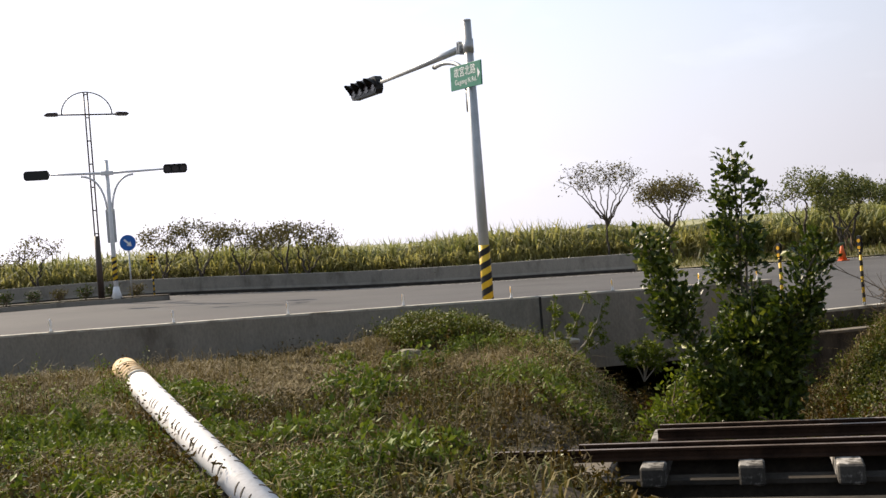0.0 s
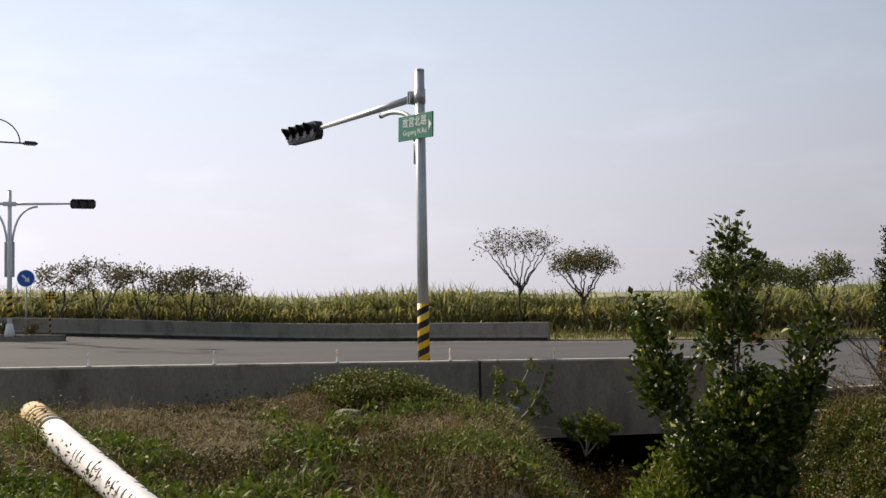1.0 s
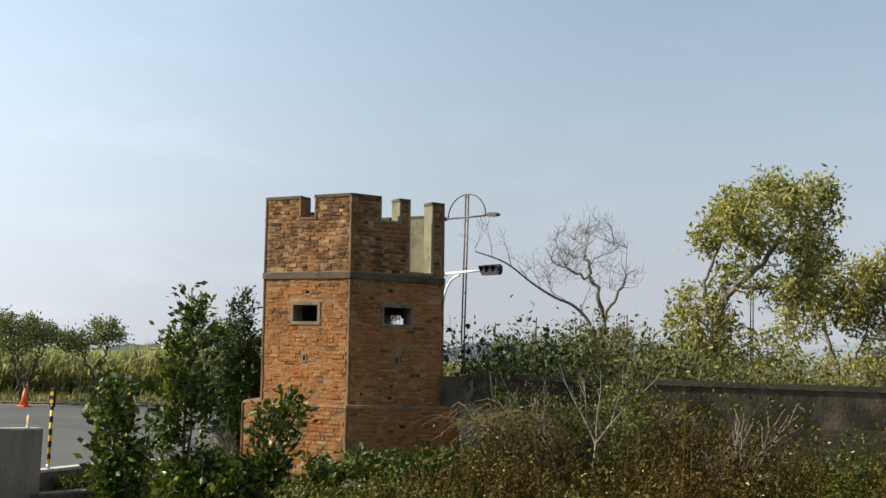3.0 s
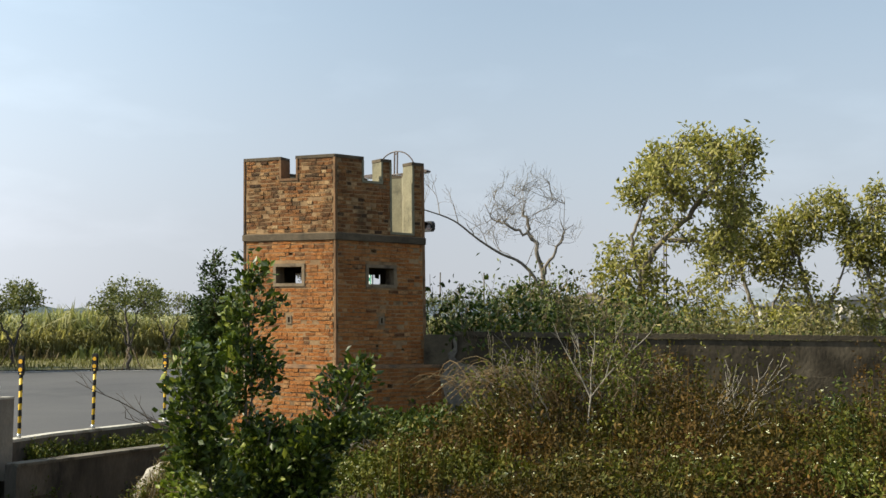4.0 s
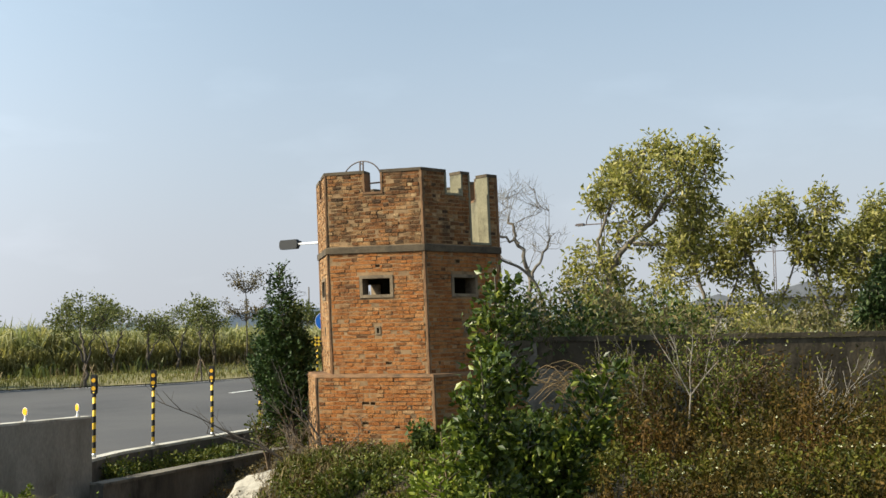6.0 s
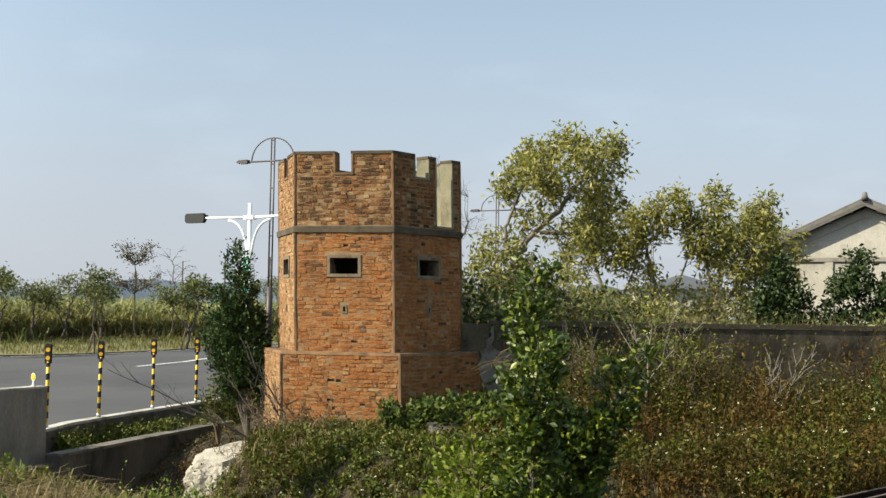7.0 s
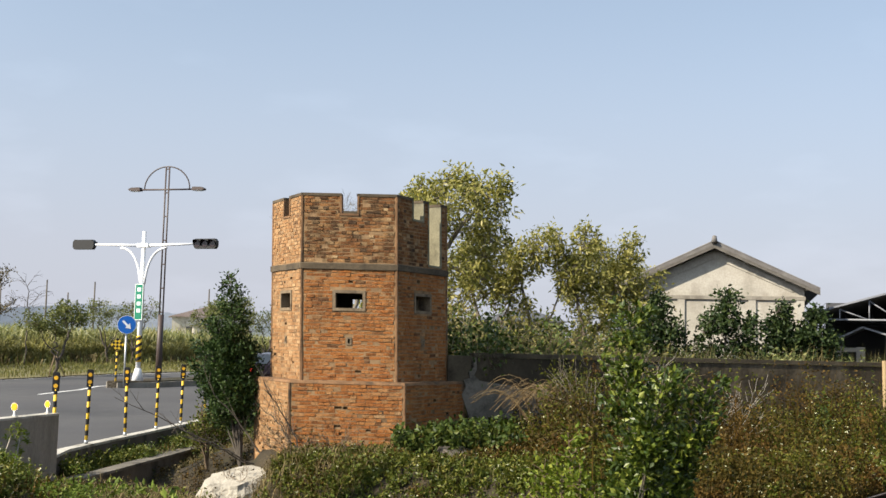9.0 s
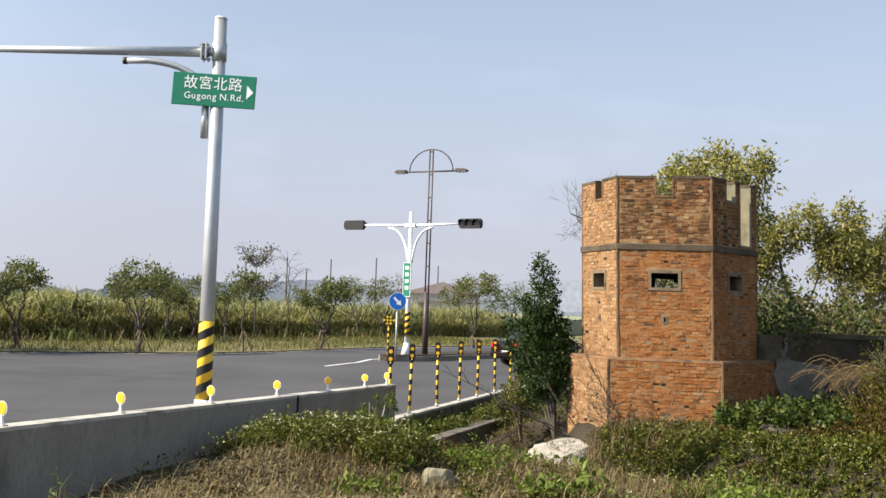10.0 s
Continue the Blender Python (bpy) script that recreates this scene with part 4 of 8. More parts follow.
# copings on the merlons and in the notches
for k in range(6):
    m = face_frame(k, R_UP)
    cuts = [o for o in OPENINGS[k] if o[3] > Z_TOP]
    edges = [0.0] + [v for o in sorted(cuts) for v in o[:2]] + [face_length(k, R_UP)]
    for a, b in zip(edges[::2], edges[1::2]):
        bm = bmesh.new()
        block(bm, a - (0.012 if a else 0.0), b + 0.0, -0.016, THICK + 0.005, Z_TOP - 0.03, Z_TOP + 0.02, m)
        bmesh.ops.recalc_face_normals(bm, faces=bm.faces[:])
        part("merlon_cap", bm, BAND, tower, "dark mossy mortar cap")
    for o in cuts:
        bm = bmesh.new()
        for p in ((o[0] - 0.03, o[1] + 0.03, o[2] - 0.035, o[2] + 0.004), (o[0] - 0.03, o[0] + 0.003, o[2], Z_TOP - 0.03), (o[1] - 0.003, o[1] + 0.03, o[2], Z_TOP - 0.03)):
            block(bm, p[0], p[1], -0.016, THICK + 0.004, p[2], p[3], m)
        bmesh.ops.recalc_face_normals(bm, faces=bm.faces[:])
        part("notch_lining", bm, PLASTER if k == 1 else EDGE, tower)


# ---- bricks ----
BRICK_L, BRICK_H, JOINT = 0.185, 0.053, 0.0115


def brick_mesh(seed):
    """A worn brick, 1 x 1 x 1 from its lower front corner, chipped a little."""
    rng = np.random.default_rng(seed)
    c = [(0, 0, 0), (1, 0, 0), (1, 0, 1), (0, 0, 1)]
    v = [(x, 1, z) for x, _, z in c] + [(x + (0.012 if x == 0 else -0.012) + rng.uniform(-0.012, 0.012), rng.uniform(-0.07, 0.07), z + (0.05 if z == 0 else -0.05) + rng.uniform(-0.05, 0.05)) for x, _, z in c]
    f = [(4, 5, 6, 7), (0, 1, 5, 4), (1, 2, 6, 5), (2, 3, 7, 6), (3, 0, 4, 7)]
    return np.array(v, float), f


BRICK_SHAPES = [brick_mesh(s) for s in range(7)]
BRICK_MESHES = []
for bv, bf in BRICK_SHAPES:
    bme = bpy.data.meshes.new("brick")
    bme.from_pydata([tuple(v) for v in bv], [], bf)
    worn = bme.copy()
    bme.materials.append(BRICK)
    worn.materials.append(BRICK_OLD)
    BRICK_MESHES.append((bme, worn))


def course_bricks(k, r, z0, z1, openings, rng):
    """Places of the bricks of one face: (along, up, length, height, proud)."""
    out = []
    n = int(round((z1 - z0) / (BRICK_H + JOINT)))
    h = (z1 - z0) / n
    for i in range(n):
        z = z0 + i * h
        u = 0.045 - rng.uniform(0, 0.6) * BRICK_L
        length = face_length(k, r)
        while u < length - 0.05:
            ln = BRICK_L * (rng.choice([0.5, 0.5, 0.6, 0.75]) if z > 3.5 else rng.choice([1.0, 1.0, 0.5, 0.5, 0.6, 0.75])) * rng.uniform(0.92, 1.08)
            a, b = max(u, 0.045), min(u + ln, length - 0.045)
            u += ln + JOINT * 0.3
            spans = [(a, b)]
            for o in openings:
                pad = 0.0 if o in GASHES[k] or o in GASHES_LOW[k] else 0.03 if o[1] - o[0] < 0.2 else (0.012 if o[3] < 5 else 0.03)
                if o[2] - pad < z + h - 0.01 and o[3] + pad > z + 0.01:
                    spans = [q for s in spans for q in ((s[0], min(s[1], o[0] - pad)), (max(s[0], o[1] + pad), s[1])) if q[1] - q[0] > 0.04]
            for s in spans:
                if s[1] - s[0] < 0.04 or rng.random() < 0.03:
                    continue
                proud = max(0.0015, rng.normal(0.0045, 0.004)) * (1.15 if z > 3.5 else 1.0)
                if rng.random() < 0.1:
                    proud *= 0.15
                out.append((s[0], z + 0.004 + 0.003 * math.sin(s[0] * 5 + i) + rng.uniform(-0.002, 0.004), s[1] - s[0], h - JOINT * rng.uniform(0.45, 1.4), proud))
    return out


# the tower leans a little out of plumb towards the road
LEAN = Matrix(((1, 0, 0.0055, -0.0055 * 4.82), (0, 1, 0.0285, -0.0285 * 4.82), (0, 0, 1, 0), (0, 0, 0, 1)))


def lean_tower():
    for ob in tower.children:
        if ob.data.users == 1:
            ob.data.transform(LEAN)


def lay_bricks():
    rng = np.random.default_rng(11)
    single = 0
    for k in (0, 5, 1, 2, 3, 4):
        joined = {False: ([], []), True: ([], [])}
        for r, z0, z1, ops in ((R_UP, Z_STEP + 0.05, 3.44, OPENINGS[k] + GASHES[k]), (R_UP, 3.57, Z_TOP - 0.03, OPENINGS[k]), (R_LOW, Z_BASE + 0.3, Z_STEP, GASHES_LOW[k])):
            m = face_frame(k, r)
            for u, z, ln, h, proud in course_bricks(k, r, z0, z1, ops, rng):
                shape = rng.integers(0, 7)
                local = m @ Matrix.Translation((u, -proud, z)) @ Matrix.Diagonal((ln, proud + 0.03, h, 1))
                if k == 0 and r == R_UP and 1.9 < z < 4.8 and single < 300:
                    ob = new("brick", BRICK_MESHES[shape][z > 3.5])
                    ob.parent = tower
                    ob.matrix_local = Matrix.Translation(LEAN @ local.translation) @ local.to_3x3().to_4x4()
                    single += 1
                else:
                    joined_v, joined_f = joined[z > 3.5]
                    base = sum(len(v) for v in joined_v)
                    pts = np.c_[BRICK_SHAPES[shape][0], np.ones(8)] @ np.array(local).T
                    joined_v.append(pts[:, :3])
                    joined_f.append(np.array(BRICK_SHAPES[shape][1]) + base)
        for upper, (joined_v, joined_f) in joined.items():
            if joined_v:
                # face 5 gets the paler brick, its sunlit brightness held in the colour
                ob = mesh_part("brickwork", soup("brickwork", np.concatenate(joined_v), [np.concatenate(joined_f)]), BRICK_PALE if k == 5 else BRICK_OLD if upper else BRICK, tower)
                ob["kind"] = "stuff"

# ---- street furniture ----
def helix_bands(bm, r, z0, z1, width, pitch, period, sides=20):
    """Slanting bands round a pole between two heights."""
    z = z0 - pitch
    while z < z1:
        for i in range(sides):
            a0, a1 = 2 * math.pi * i / sides, 2 * math.pi * (i + 1) / sides
            q = []
            for a, top in ((a0, 0), (a1, 0), (a1, 1), (a0, 1)):
                h = min(max(z + pitch * (a / (2 * math.pi)) + top * width, z0), z1)
                q.append((r * math.cos(a), r * math.sin(a), h))
            if q[2][2] - q[1][2] > 1e-4 or q[3][2] - q[0][2] > 1e-4:
                bm.faces.new([bm.verts.new(v) for v in q])
        z += period
    bmesh.ops.remove_doubles(bm, verts=bm.verts[:], dist=1e-5)
    return bm


def rod(name, points, radius, material, parent, label="", sides=12):
    return part(name, tube(bmesh.new(), points, radius, sides), material, parent, label, True)


def slab(name, size, m, material, parent, label="", bevel=0.008):
    bm = bmesh.new()
    block(bm, -size[0] / 2, size[0] / 2, -size[1] / 2, size[1] / 2, -size[2] / 2, size[2] / 2)
    bevelled(bm, bevel)
    for v in bm.verts:
        v.co = m @ v.co
    return part(name, bm, material, parent, label)


def signal_head(parent, m, lamps=4, out=1):
    """A lying signal head: length along x, its lamps face -y (out = 1) or +y."""
    ln = 0.33 * lamps
    bm = bmesh.new()
    prism(bm, [(-ln / 2, -0.1), (-ln / 2 + 0.07, -0.19), (ln / 2 - 0.07, -0.19), (ln / 2, -0.1), (ln / 2, 0.1), (ln / 2 - 0.07, 0.19), (-ln / 2 + 0.07, 0.19), (-ln / 2, 0.1)], -0.09, 0.09, m)
    head = part("signal_head", bm, BLACK, parent, "black lying traffic signal head")
    for i in range(lamps):
        x = -ln / 2 + 0.33 * (i + 0.5)
        bm = bmesh.new()
        n = 12
        a, b = [], []
        for j in range(n + 1):
            t = math.pi * (-0.15 + 1.3 * j / n)
            a.append(bm.verts.new(m @ Vector((x + 0.15 * math.cos(t), -0.09 * out, 0.15 * math.sin(t)))))
            b.append(bm.verts.new(m @ Vector((x + 0.15 * math.cos(t), -(0.14 + 0.17 * max(0.0, math.sin(t))) * out, 0.15 * math.sin(t)))))
        for j in range(n):
            bm.faces.new((a[j], a[j + 1], b[j + 1], b[j]))
        part("visor", bm, BLACK, head)
        bm = bmesh.new()
        tube(bm, [m @ Vector((x, -0.088 * out, 0)), m @ Vector((x, -0.1 * out, 0))], 0.135, 14)
        part("lens", bm, LENS, head)
    return head


def arc(p0, p1, p2, n=8):
    p0, p1, p2 = Vector(p0), Vector(p1), Vector(p2)
    return [p0 * (1 - t) ** 2 + p1 * 2 * t * (1 - t) + p2 * t * t for t in (i / n for i in range(n + 1))]


def letters(text, size, m, material, parent, name, spacing=1.0):
    """Raised lettering in the built-in font, as a mesh."""
    cu = bpy.data.curves.new(name, "FONT")
    cu.body, cu.size, cu.extrude, cu.align_x, cu.align_y = text, size, 0.002, "CENTER", "CENTER" if ord(text[0]) > 255 else "BOTTOM_BASELINE"
    cu.space_character = spacing
    ob = bpy.data.objects.new(name, cu)
    scene.collection.objects.link(ob)
    me = bpy.data.meshes.new_from_object(ob.evaluated_get(bpy.context.evaluated_depsgraph_get()))
    bpy.data.objects.remove(ob)
    me.transform(m)
    return mesh_part(name, me, material, parent)


# near signal mast with the road sign
PX, PY = 7.236, 19.545
mast = thing("traffic_signal", pose(PX, PY, 0.08), "grey steel signal mast with warning bands and a green sign", "traffic signal")
rod("pole", [(0, 0, 0), (0, 0, 3), (0, 0, 6.15)], [0.105, 0.1, 0.088], GALV, mast, sides=20)
rod("pole_cap", [(0, 0, 6.14), (0, 0, 6.17)], [0.094, 0.08], WHITE_STEEL, mast)
rod("warning_sleeve", [(0, 0, 0.72), (0, 0, 1.82)], 0.108, YELLOW, mast, "yellow warning sleeve", 20)
part("warning_band", helix_bands(bmesh.new(), 0.111, 0.72, 1.82, 0.125, 0.3, 0.25), BLACK, mast, "slanting black warning bands")
rod("base_collar", [(0, 0, 0), (0, 0, 0.1), (0, 0, 0.72)], [0.17, 0.15, 0.125], WHITE_STEEL, mast)
tip0 = Vector((6.42 - PX, 23.12 - PY, 5.58))
arm_dir = Vector((tip0.x, tip0.y, 0)).normalized()
tip0 = tip0 + arm_dir * 0.1
rod("mast_arm", [tuple(arm_dir * 0.24 + Vector((0, 0, 5.658))), tuple(Vector((0, 0, 5.66)).lerp(tip0, 0.5)), tuple(tip0)], [0.075, 0.06, 0.042], GALV, mast, sides=14)
rod("arm_clamp", [(0, 0, 5.53), (0, 0, 5.79)], 0.104, GALV, mast, "bolted steel clamp", 20)
turn = math.degrees(math.atan2(arm_dir.y, arm_dir.x))
for d in (0.17, 0.235):
    slab("flange", (0.022, 0.24, 0.24), Matrix.Translation(arm_dir * d + Vector((0, 0, 5.658))) @ pose(0, 0, 0, 0, 0, turn), GALV, mast, "", 0.004)
for u, v in ((-0.085, -0.085), (0.085, -0.085), (-0.085, 0.085), (0.085, 0.085)):
    m = Matrix.Translation(Vector((0, 0, 5.658 + v))) @ pose(0, 0, 0, 0, 0, turn)
    rod("bolt", [tuple(m @ Vector((0.14, u, 0))), tuple(m @ Vector((0.265, u, 0)))], 0.012, BROWN_STEEL, mast, "", 6)
rod("arm_stub", [(0, 0, 5.658), tuple(arm_dir * 0.16 + Vector((0, 0, 5.658)))], 0.06, GALV, mast)
rod("bracket_arm", [(-0.02, 0.17, 4.85)] + arc((-0.03, 0.17, 5.08), (-0.05, 0.3, 5.46), (-0.24, 0.98, 5.5)) + [(-0.3, 1.3, 5.49)], [0.045] * 11, GALV, mast, "curved bracket arm")
rod("bracket_end", [(-0.29, 1.27, 5.49), (-0.306, 1.33, 5.489)], 0.05, BLACK, mast, "", 12)
rod("bracket_tube", [(-0.02, 0.17, 4.42), (-0.02, 0.17, 4.95)], 0.055, GALV, mast)
yaw_arm = math.degrees(math.atan2(arm_dir.y, arm_dir.x))
signal_head(mast, Matrix.Translation(tip0 + Vector((arm_dir.x, arm_dir.y, -0.03)) * 0.72) @ pose(0, 0, 0, 0, 0, yaw_arm), 4, -1)
s_mid = Vector((7.168 - PX, 19.562 - PY, 5.09))
s_yaw = math.degrees(math.atan2(20.165 - 18.959, 7.05 - 7.286)) + 180
sm = Matrix.Translation(s_mid + Vector((-0.02, 0, 0))) @ pose(0, 0, 0, 0, 2.3, s_yaw)
sign = slab("road_sign", (1.19, 0.03, 0.465), sm, GREEN_SIGN, mast, "green road name sign with white lettering", 0.006)
front = sm @ pose(0, -0.0165, 0, 90, 0, 0)
for i, ch in enumerate("故宮北路"):
    letters(ch, 0.205, front @ pose(-0.335 + 0.212 * i, 0.085, 0), WHITE_SHEET, sign, "lettering")
x_at = -0.42
for ch, adv in zip("Gugong N.Rd.", (0.1, 0.075, 0.075, 0.075, 0.075, 0.075, 0.035, 0.1, 0.045, 0.09, 0.075, 0.04)):
    if ch != " ":
        letters(ch, 0.135, front @ pose(x_at + adv / 2, -0.135, 0), WHITE_SHEET, sign, "lettering")
    x_at += adv
bm = bmesh.new()
prism(bm, [(0.47, 0.1), (0.565, 0.0), (0.47, -0.1)], -0.0185, -0.0155, sm)
part("arrow_mark", bm, WHITE_SHEET, sign)


def median_signal(x, y, z, yaw, label, wide=2.28):
    """A mast with two arms, curved braces and a lying head at each end."""
    t = thing("traffic_signal", pose(x, y, z, 0, 0, yaw), label, "traffic signal", "signals on the traffic islands")
    rod("pole", [(0, 0, 0), (0, 0, 3), (0, 0, 5.8)], [0.1, 0.09, 0.075], WHITE_STEEL, t, sides=14)
    rod("base_collar", [(0, 0, 0), (0, 0, 0.3), (0, 0, 0.5)], [0.24, 0.16, 0.12], WHITE_STEEL, t)
    rod("warning_sleeve", [(0, 0, 0.75), (0, 0, 1.75)], 0.105, YELLOW, t, "yellow warning sleeve")
    part("warning_band", helix_bands(bmesh.new(), 0.108, 0.75, 1.75, 0.13, 0.3, 0.26), BLACK, t, "slanting black warning bands")
    for s in (-1, 1):
        rod("signal_arm", [(0, 0, 5.25), (s * wide * 0.6, 0, 5.28), (s * wide, 0, 5.3)], [0.06, 0.05, 0.036], WHITE_STEEL, t)
        rod("curved_brace", arc((s * 0.1, 0, 3.75), (s * 0.22, 0, 5.12), (s * 1.05, 0, 5.16)), 0.045, WHITE_STEEL, t)
        signal_head(t, pose(s * (wide + 0.5), 0, 5.3), 3, s)
    slab("arm_bracket", (0.5, 0.22, 0.16), pose(0, 0, 5.25), WHITE_STEEL, t)
    bm = bmesh.new()
    block(bm, -0.19, 0.19, 0.145, 0.16, 2.35, 3.75)
    v = part("street_sign", bevelled(bm, 0.006), GREEN_SIGN, t, "narrow green upright sign with white marks")
    bm = bmesh.new()
    block(bm, -0.18, 0.18, 0.12, 0.1445, 2.36, 3.74)
    part("backing", bm, GALV, v, "grey metal back")
    bm = bmesh.new()
    for i in range(4):
        block(bm, -0.08, 0.08, 0.161, 0.166, 3.46 - i * 0.27, 3.6 - i * 0.27)
    for x0, x1, z0, z1 in ((-0.18, 0.18, 3.72, 3.74), (-0.18, 0.18, 2.36, 2.38), (-0.18, -0.16, 2.38, 3.72), (0.16, 0.18, 2.38, 3.72)):
        block(bm, x0, x1, 0.161, 0.166, z0, z1)
    part("sign_mark", bm, WHITE_SHEET, v)
    return t


Z2 = float(road_z(37.2, 24.1)) + 0.2
ms = median_signal(36.5, 23.9, Z2, 71.5, "white steel traffic signal with two arms on the traffic island")
Z1 = float(road_z(0.9, 48.8)) + 0.2
copy_thing(ms, pose(0.75, 47.9, Z1, 0, 0, 0) @ Matrix.Scale(1.0, 4))


def street_lamp(x, y, z, yaw, label):
    t = thing("street_lamp", pose(x, y, z, 0, 0, yaw), label, "street lamp", "street lamps along the road")
    H = 8.5
    rod("pole", [(0, 0, 0), (0, 0, 2.6)], [0.13, 0.115], BROWN_STEEL, t, "thick dark brown foot of the pole")
    for s in (-1, 1):
        rod("pole_tube", [(s * 0.075, 0, 2.5), (s * 0.075, 0, H)], 0.032, BROWN_STEEL, t)
    for i in range(7):
        slab("pole_rung", (0.15, 0.04, 0.05), pose(0, 0, 2.7 + i * 0.95), BROWN_STEEL, t)
    rod("arch", [(1.0 * math.cos(a), 0, H - 0.9 + 0.9 * math.sin(a)) for a in (math.pi * i / 20 for i in range(21))], 0.026, BROWN_STEEL, t, "half-round arch over the crossbar")
    rod("crossbar", [(-1.25, 0, H - 0.92), (1.25, 0, H - 0.92)], 0.034, BROWN_STEEL, t)
    for s in (-1, 1):
        bm = bmesh.new()
        prism(bm, [(s * 1.14, -0.06), (s * 1.63, -0.05), (s * 1.68, 0.0), (s * 1.56, 0.07), (s * 1.17, 0.08)], -0.12, 0.12, pose(0, 0, H - 0.91))
        lamp = part("lamp_head", bm, BROWN_STEEL, t, "dark lamp head")
        bm = bmesh.new()
        block(bm, min(s * 1.24, s * 1.58), max(s * 1.24, s * 1.58), -0.09, 0.09, H - 0.99, H - 0.968)
        part("diffuser", bm, WHITE_SHEET, lamp)
    return t


sl = street_lamp(37.4, 23.35, Z2, 76, "tall brown twin street lamp with an arch on the traffic island")
copy_thing(sl, pose(0.14, 48.78, Z1, 0, 0, 190) @ Matrix.Scale(1.035, 4))
copy_thing(sl, pose(59.0, 17.6, float(road_z(59, 17.6)) + 0.2, 0, 0, 76))
copy_thing(sl, pose(86, 9.2, 0.2, 0, 0, 76))


def keep_right(x, y, z, yaw):
    t = thing("road_sign", pose(x, y, z, 0, 0, yaw), "round blue direction sign with a white arrow on a grey post", "road sign", "round blue signs")
    rod("post", [(0, 0, 0), (0, 0, 2.05)], 0.035, GALV, t)
    bm = bmesh.new()
    tube(bm, [(0, -0.05, 2.3), (0, -0.07, 2.3)], 0.33, 28)
    d = part("disc", bm, BLUE_SIGN, t, "blue disc")
    bm = bmesh.new()
    tube(bm, [(0, -0.048, 2.3), (0, -0.066, 2.3)], 0.345, 28)
    part("rim", bm, WHITE_SHEET, d)
    bm = bmesh.new()
    r = pose(0, 0, 2.3, 0, -45, 0)
    prism(bm, [(-0.04, 0.2), (0.04, 0.2), (0.04, -0.04), (0.12, -0.04), (0, -0.22), (-0.12, -0.04), (-0.04, -0.04)], -0.078, -0.072, r)
    part("arrow_mark", bm, WHITE_SHEET, d)
    return t


kr = keep_right(35.05, 23.97, Z2 - 0.15, -72)
copy_thing(kr, pose(1.38, 48.38, Z1, 0, 0, -12))


def hazard_sign(x, y, z, yaw):
    t = thing("hazard_sign", pose(x, y, z, 0, 0, yaw), "diamond hazard sign with black and yellow checks on a banded post", "road sign", "checked hazard signs")
    rod("post", [(0, 0, 0), (0, 0, 1.5)], 0.035, YELLOW, t)
    part("warning_band", helix_bands(bmesh.new(), 0.038, 0.1, 1.3, 0.12, 0.08, 0.24, 10), BLACK, t)
    r = pose(0, 0, 1.55, 0, 45, 0)
    bm = bmesh.new()
    block(bm, -0.18, 0.18, -0.06, -0.04, -0.18, 0.18, r)
    d = part("board", bm, BLACK, t, "checked board")
    for i in range(4):
        for j in range(4):
            if (i + j) % 2 == 0:
                bm = bmesh.new()
                block(bm, -0.18 + i * 0.09, -0.09 + i * 0.09, -0.067, -0.061, -0.18 + j * 0.09, -0.09 + j * 0.09, r)
                part("check", bm, YELLOW, d)
    return t


hz = hazard_sign(35.1, 24.3, Z2 - 0.15, -72)
copy_thing(hz, pose(2.3, 48.6, Z1, 0, 0, -12))


# delineator posts on the kerb
def delineator(x, yaw=-78):
    y = float(near_edge(x)) - 0.1
    z = float(np.interp(x, [12.6, 24, 60], [0.06, 0.09, 0.24]))
    t = thing("delineator_post", pose(x, y, z, 0, 0, yaw), "slim black and yellow delineator post with amber reflectors on the kerb", "delineator post", "delineator posts along the kerb")
    rod("post", [(0, 0, 0), (0, 0, 1.12)], 0.03, YELLOW, t)
    part("warning_band", helix_bands(bmesh.new(), 0.0325, 0.16, 1.1, 0.11, 0.04, 0.22, 12), BLACK, t)
    bm = bmesh.new()
    block(bm, -0.06, 0.06, -0.026, 0.026, 1.08, 1.42)
    h = part("head", bevelled(bm, 0.015, 2), BLACK, t, "black head")
    for z0 in (1.18, 1.32):
        bm = bmesh.new()
        tube(bm, [(0, -0.0265, z0), (0, -0.037, z0)], 0.037, 16)
        part("reflector", bm, AMBER, h, "round amber reflector")
    rod("foot", [(0, 0, 0), (0, 0, 0.07)], 0.036, GALV, t)
    return t


dp = delineator(12.95)
for x, tilt in ((14.9, 1.5), (16.85, -1), (18.68, 0.5), (20.35, 1), (22.2, -1.5), (24.0, 0.8), (26.2, 0)):
    copy_thing(dp, pose(x, float(near_edge(x)) - 0.1, float(np.interp(x, [12.6, 24, 60], [0.06, 0.09, 0.24])), tilt, tilt * 0.6, -78 + tilt * 3))


# reflector studs on the parapet
def stud(x):
    t = thing("reflector_stud", pose(x, float(near_line(x)) + 0.1, float(near_top(x)) + 0.004, 0, 0, -117), "small round amber reflector on a white stem on the parapet", "reflector", "reflector studs on the parapet")
    bm = bmesh.new()
    block(bm, -0.05, 0.05, -0.03, 0.03, 0, 0.014)
    part("base_plate", bevelled(bm, 0.004), KERB_WHITE, t)
    bm = bmesh.new()
    tube(bm, [(0, 0, 0.01), (0, 0, 0.05), (0, 0, 0.11)], [0.026, 0.016, 0.013], 8)
    part("stem", bm, WHITE_STEEL, t)
    bm = bmesh.new()
    tube(bm, [(0, -0.007, 0.155), (0, 0.005, 0.155)], [0.066, 0.06], 18)
    d = part("housing", bm, WHITE_STEEL, t)
    bm = bmesh.new()
    tube(bm, [(0, -0.013, 0.155), (0, -0.0075, 0.155)], [0.054, 0.061], 18)
    part("reflector", bm, AMBER, d, "amber lens")
    return t


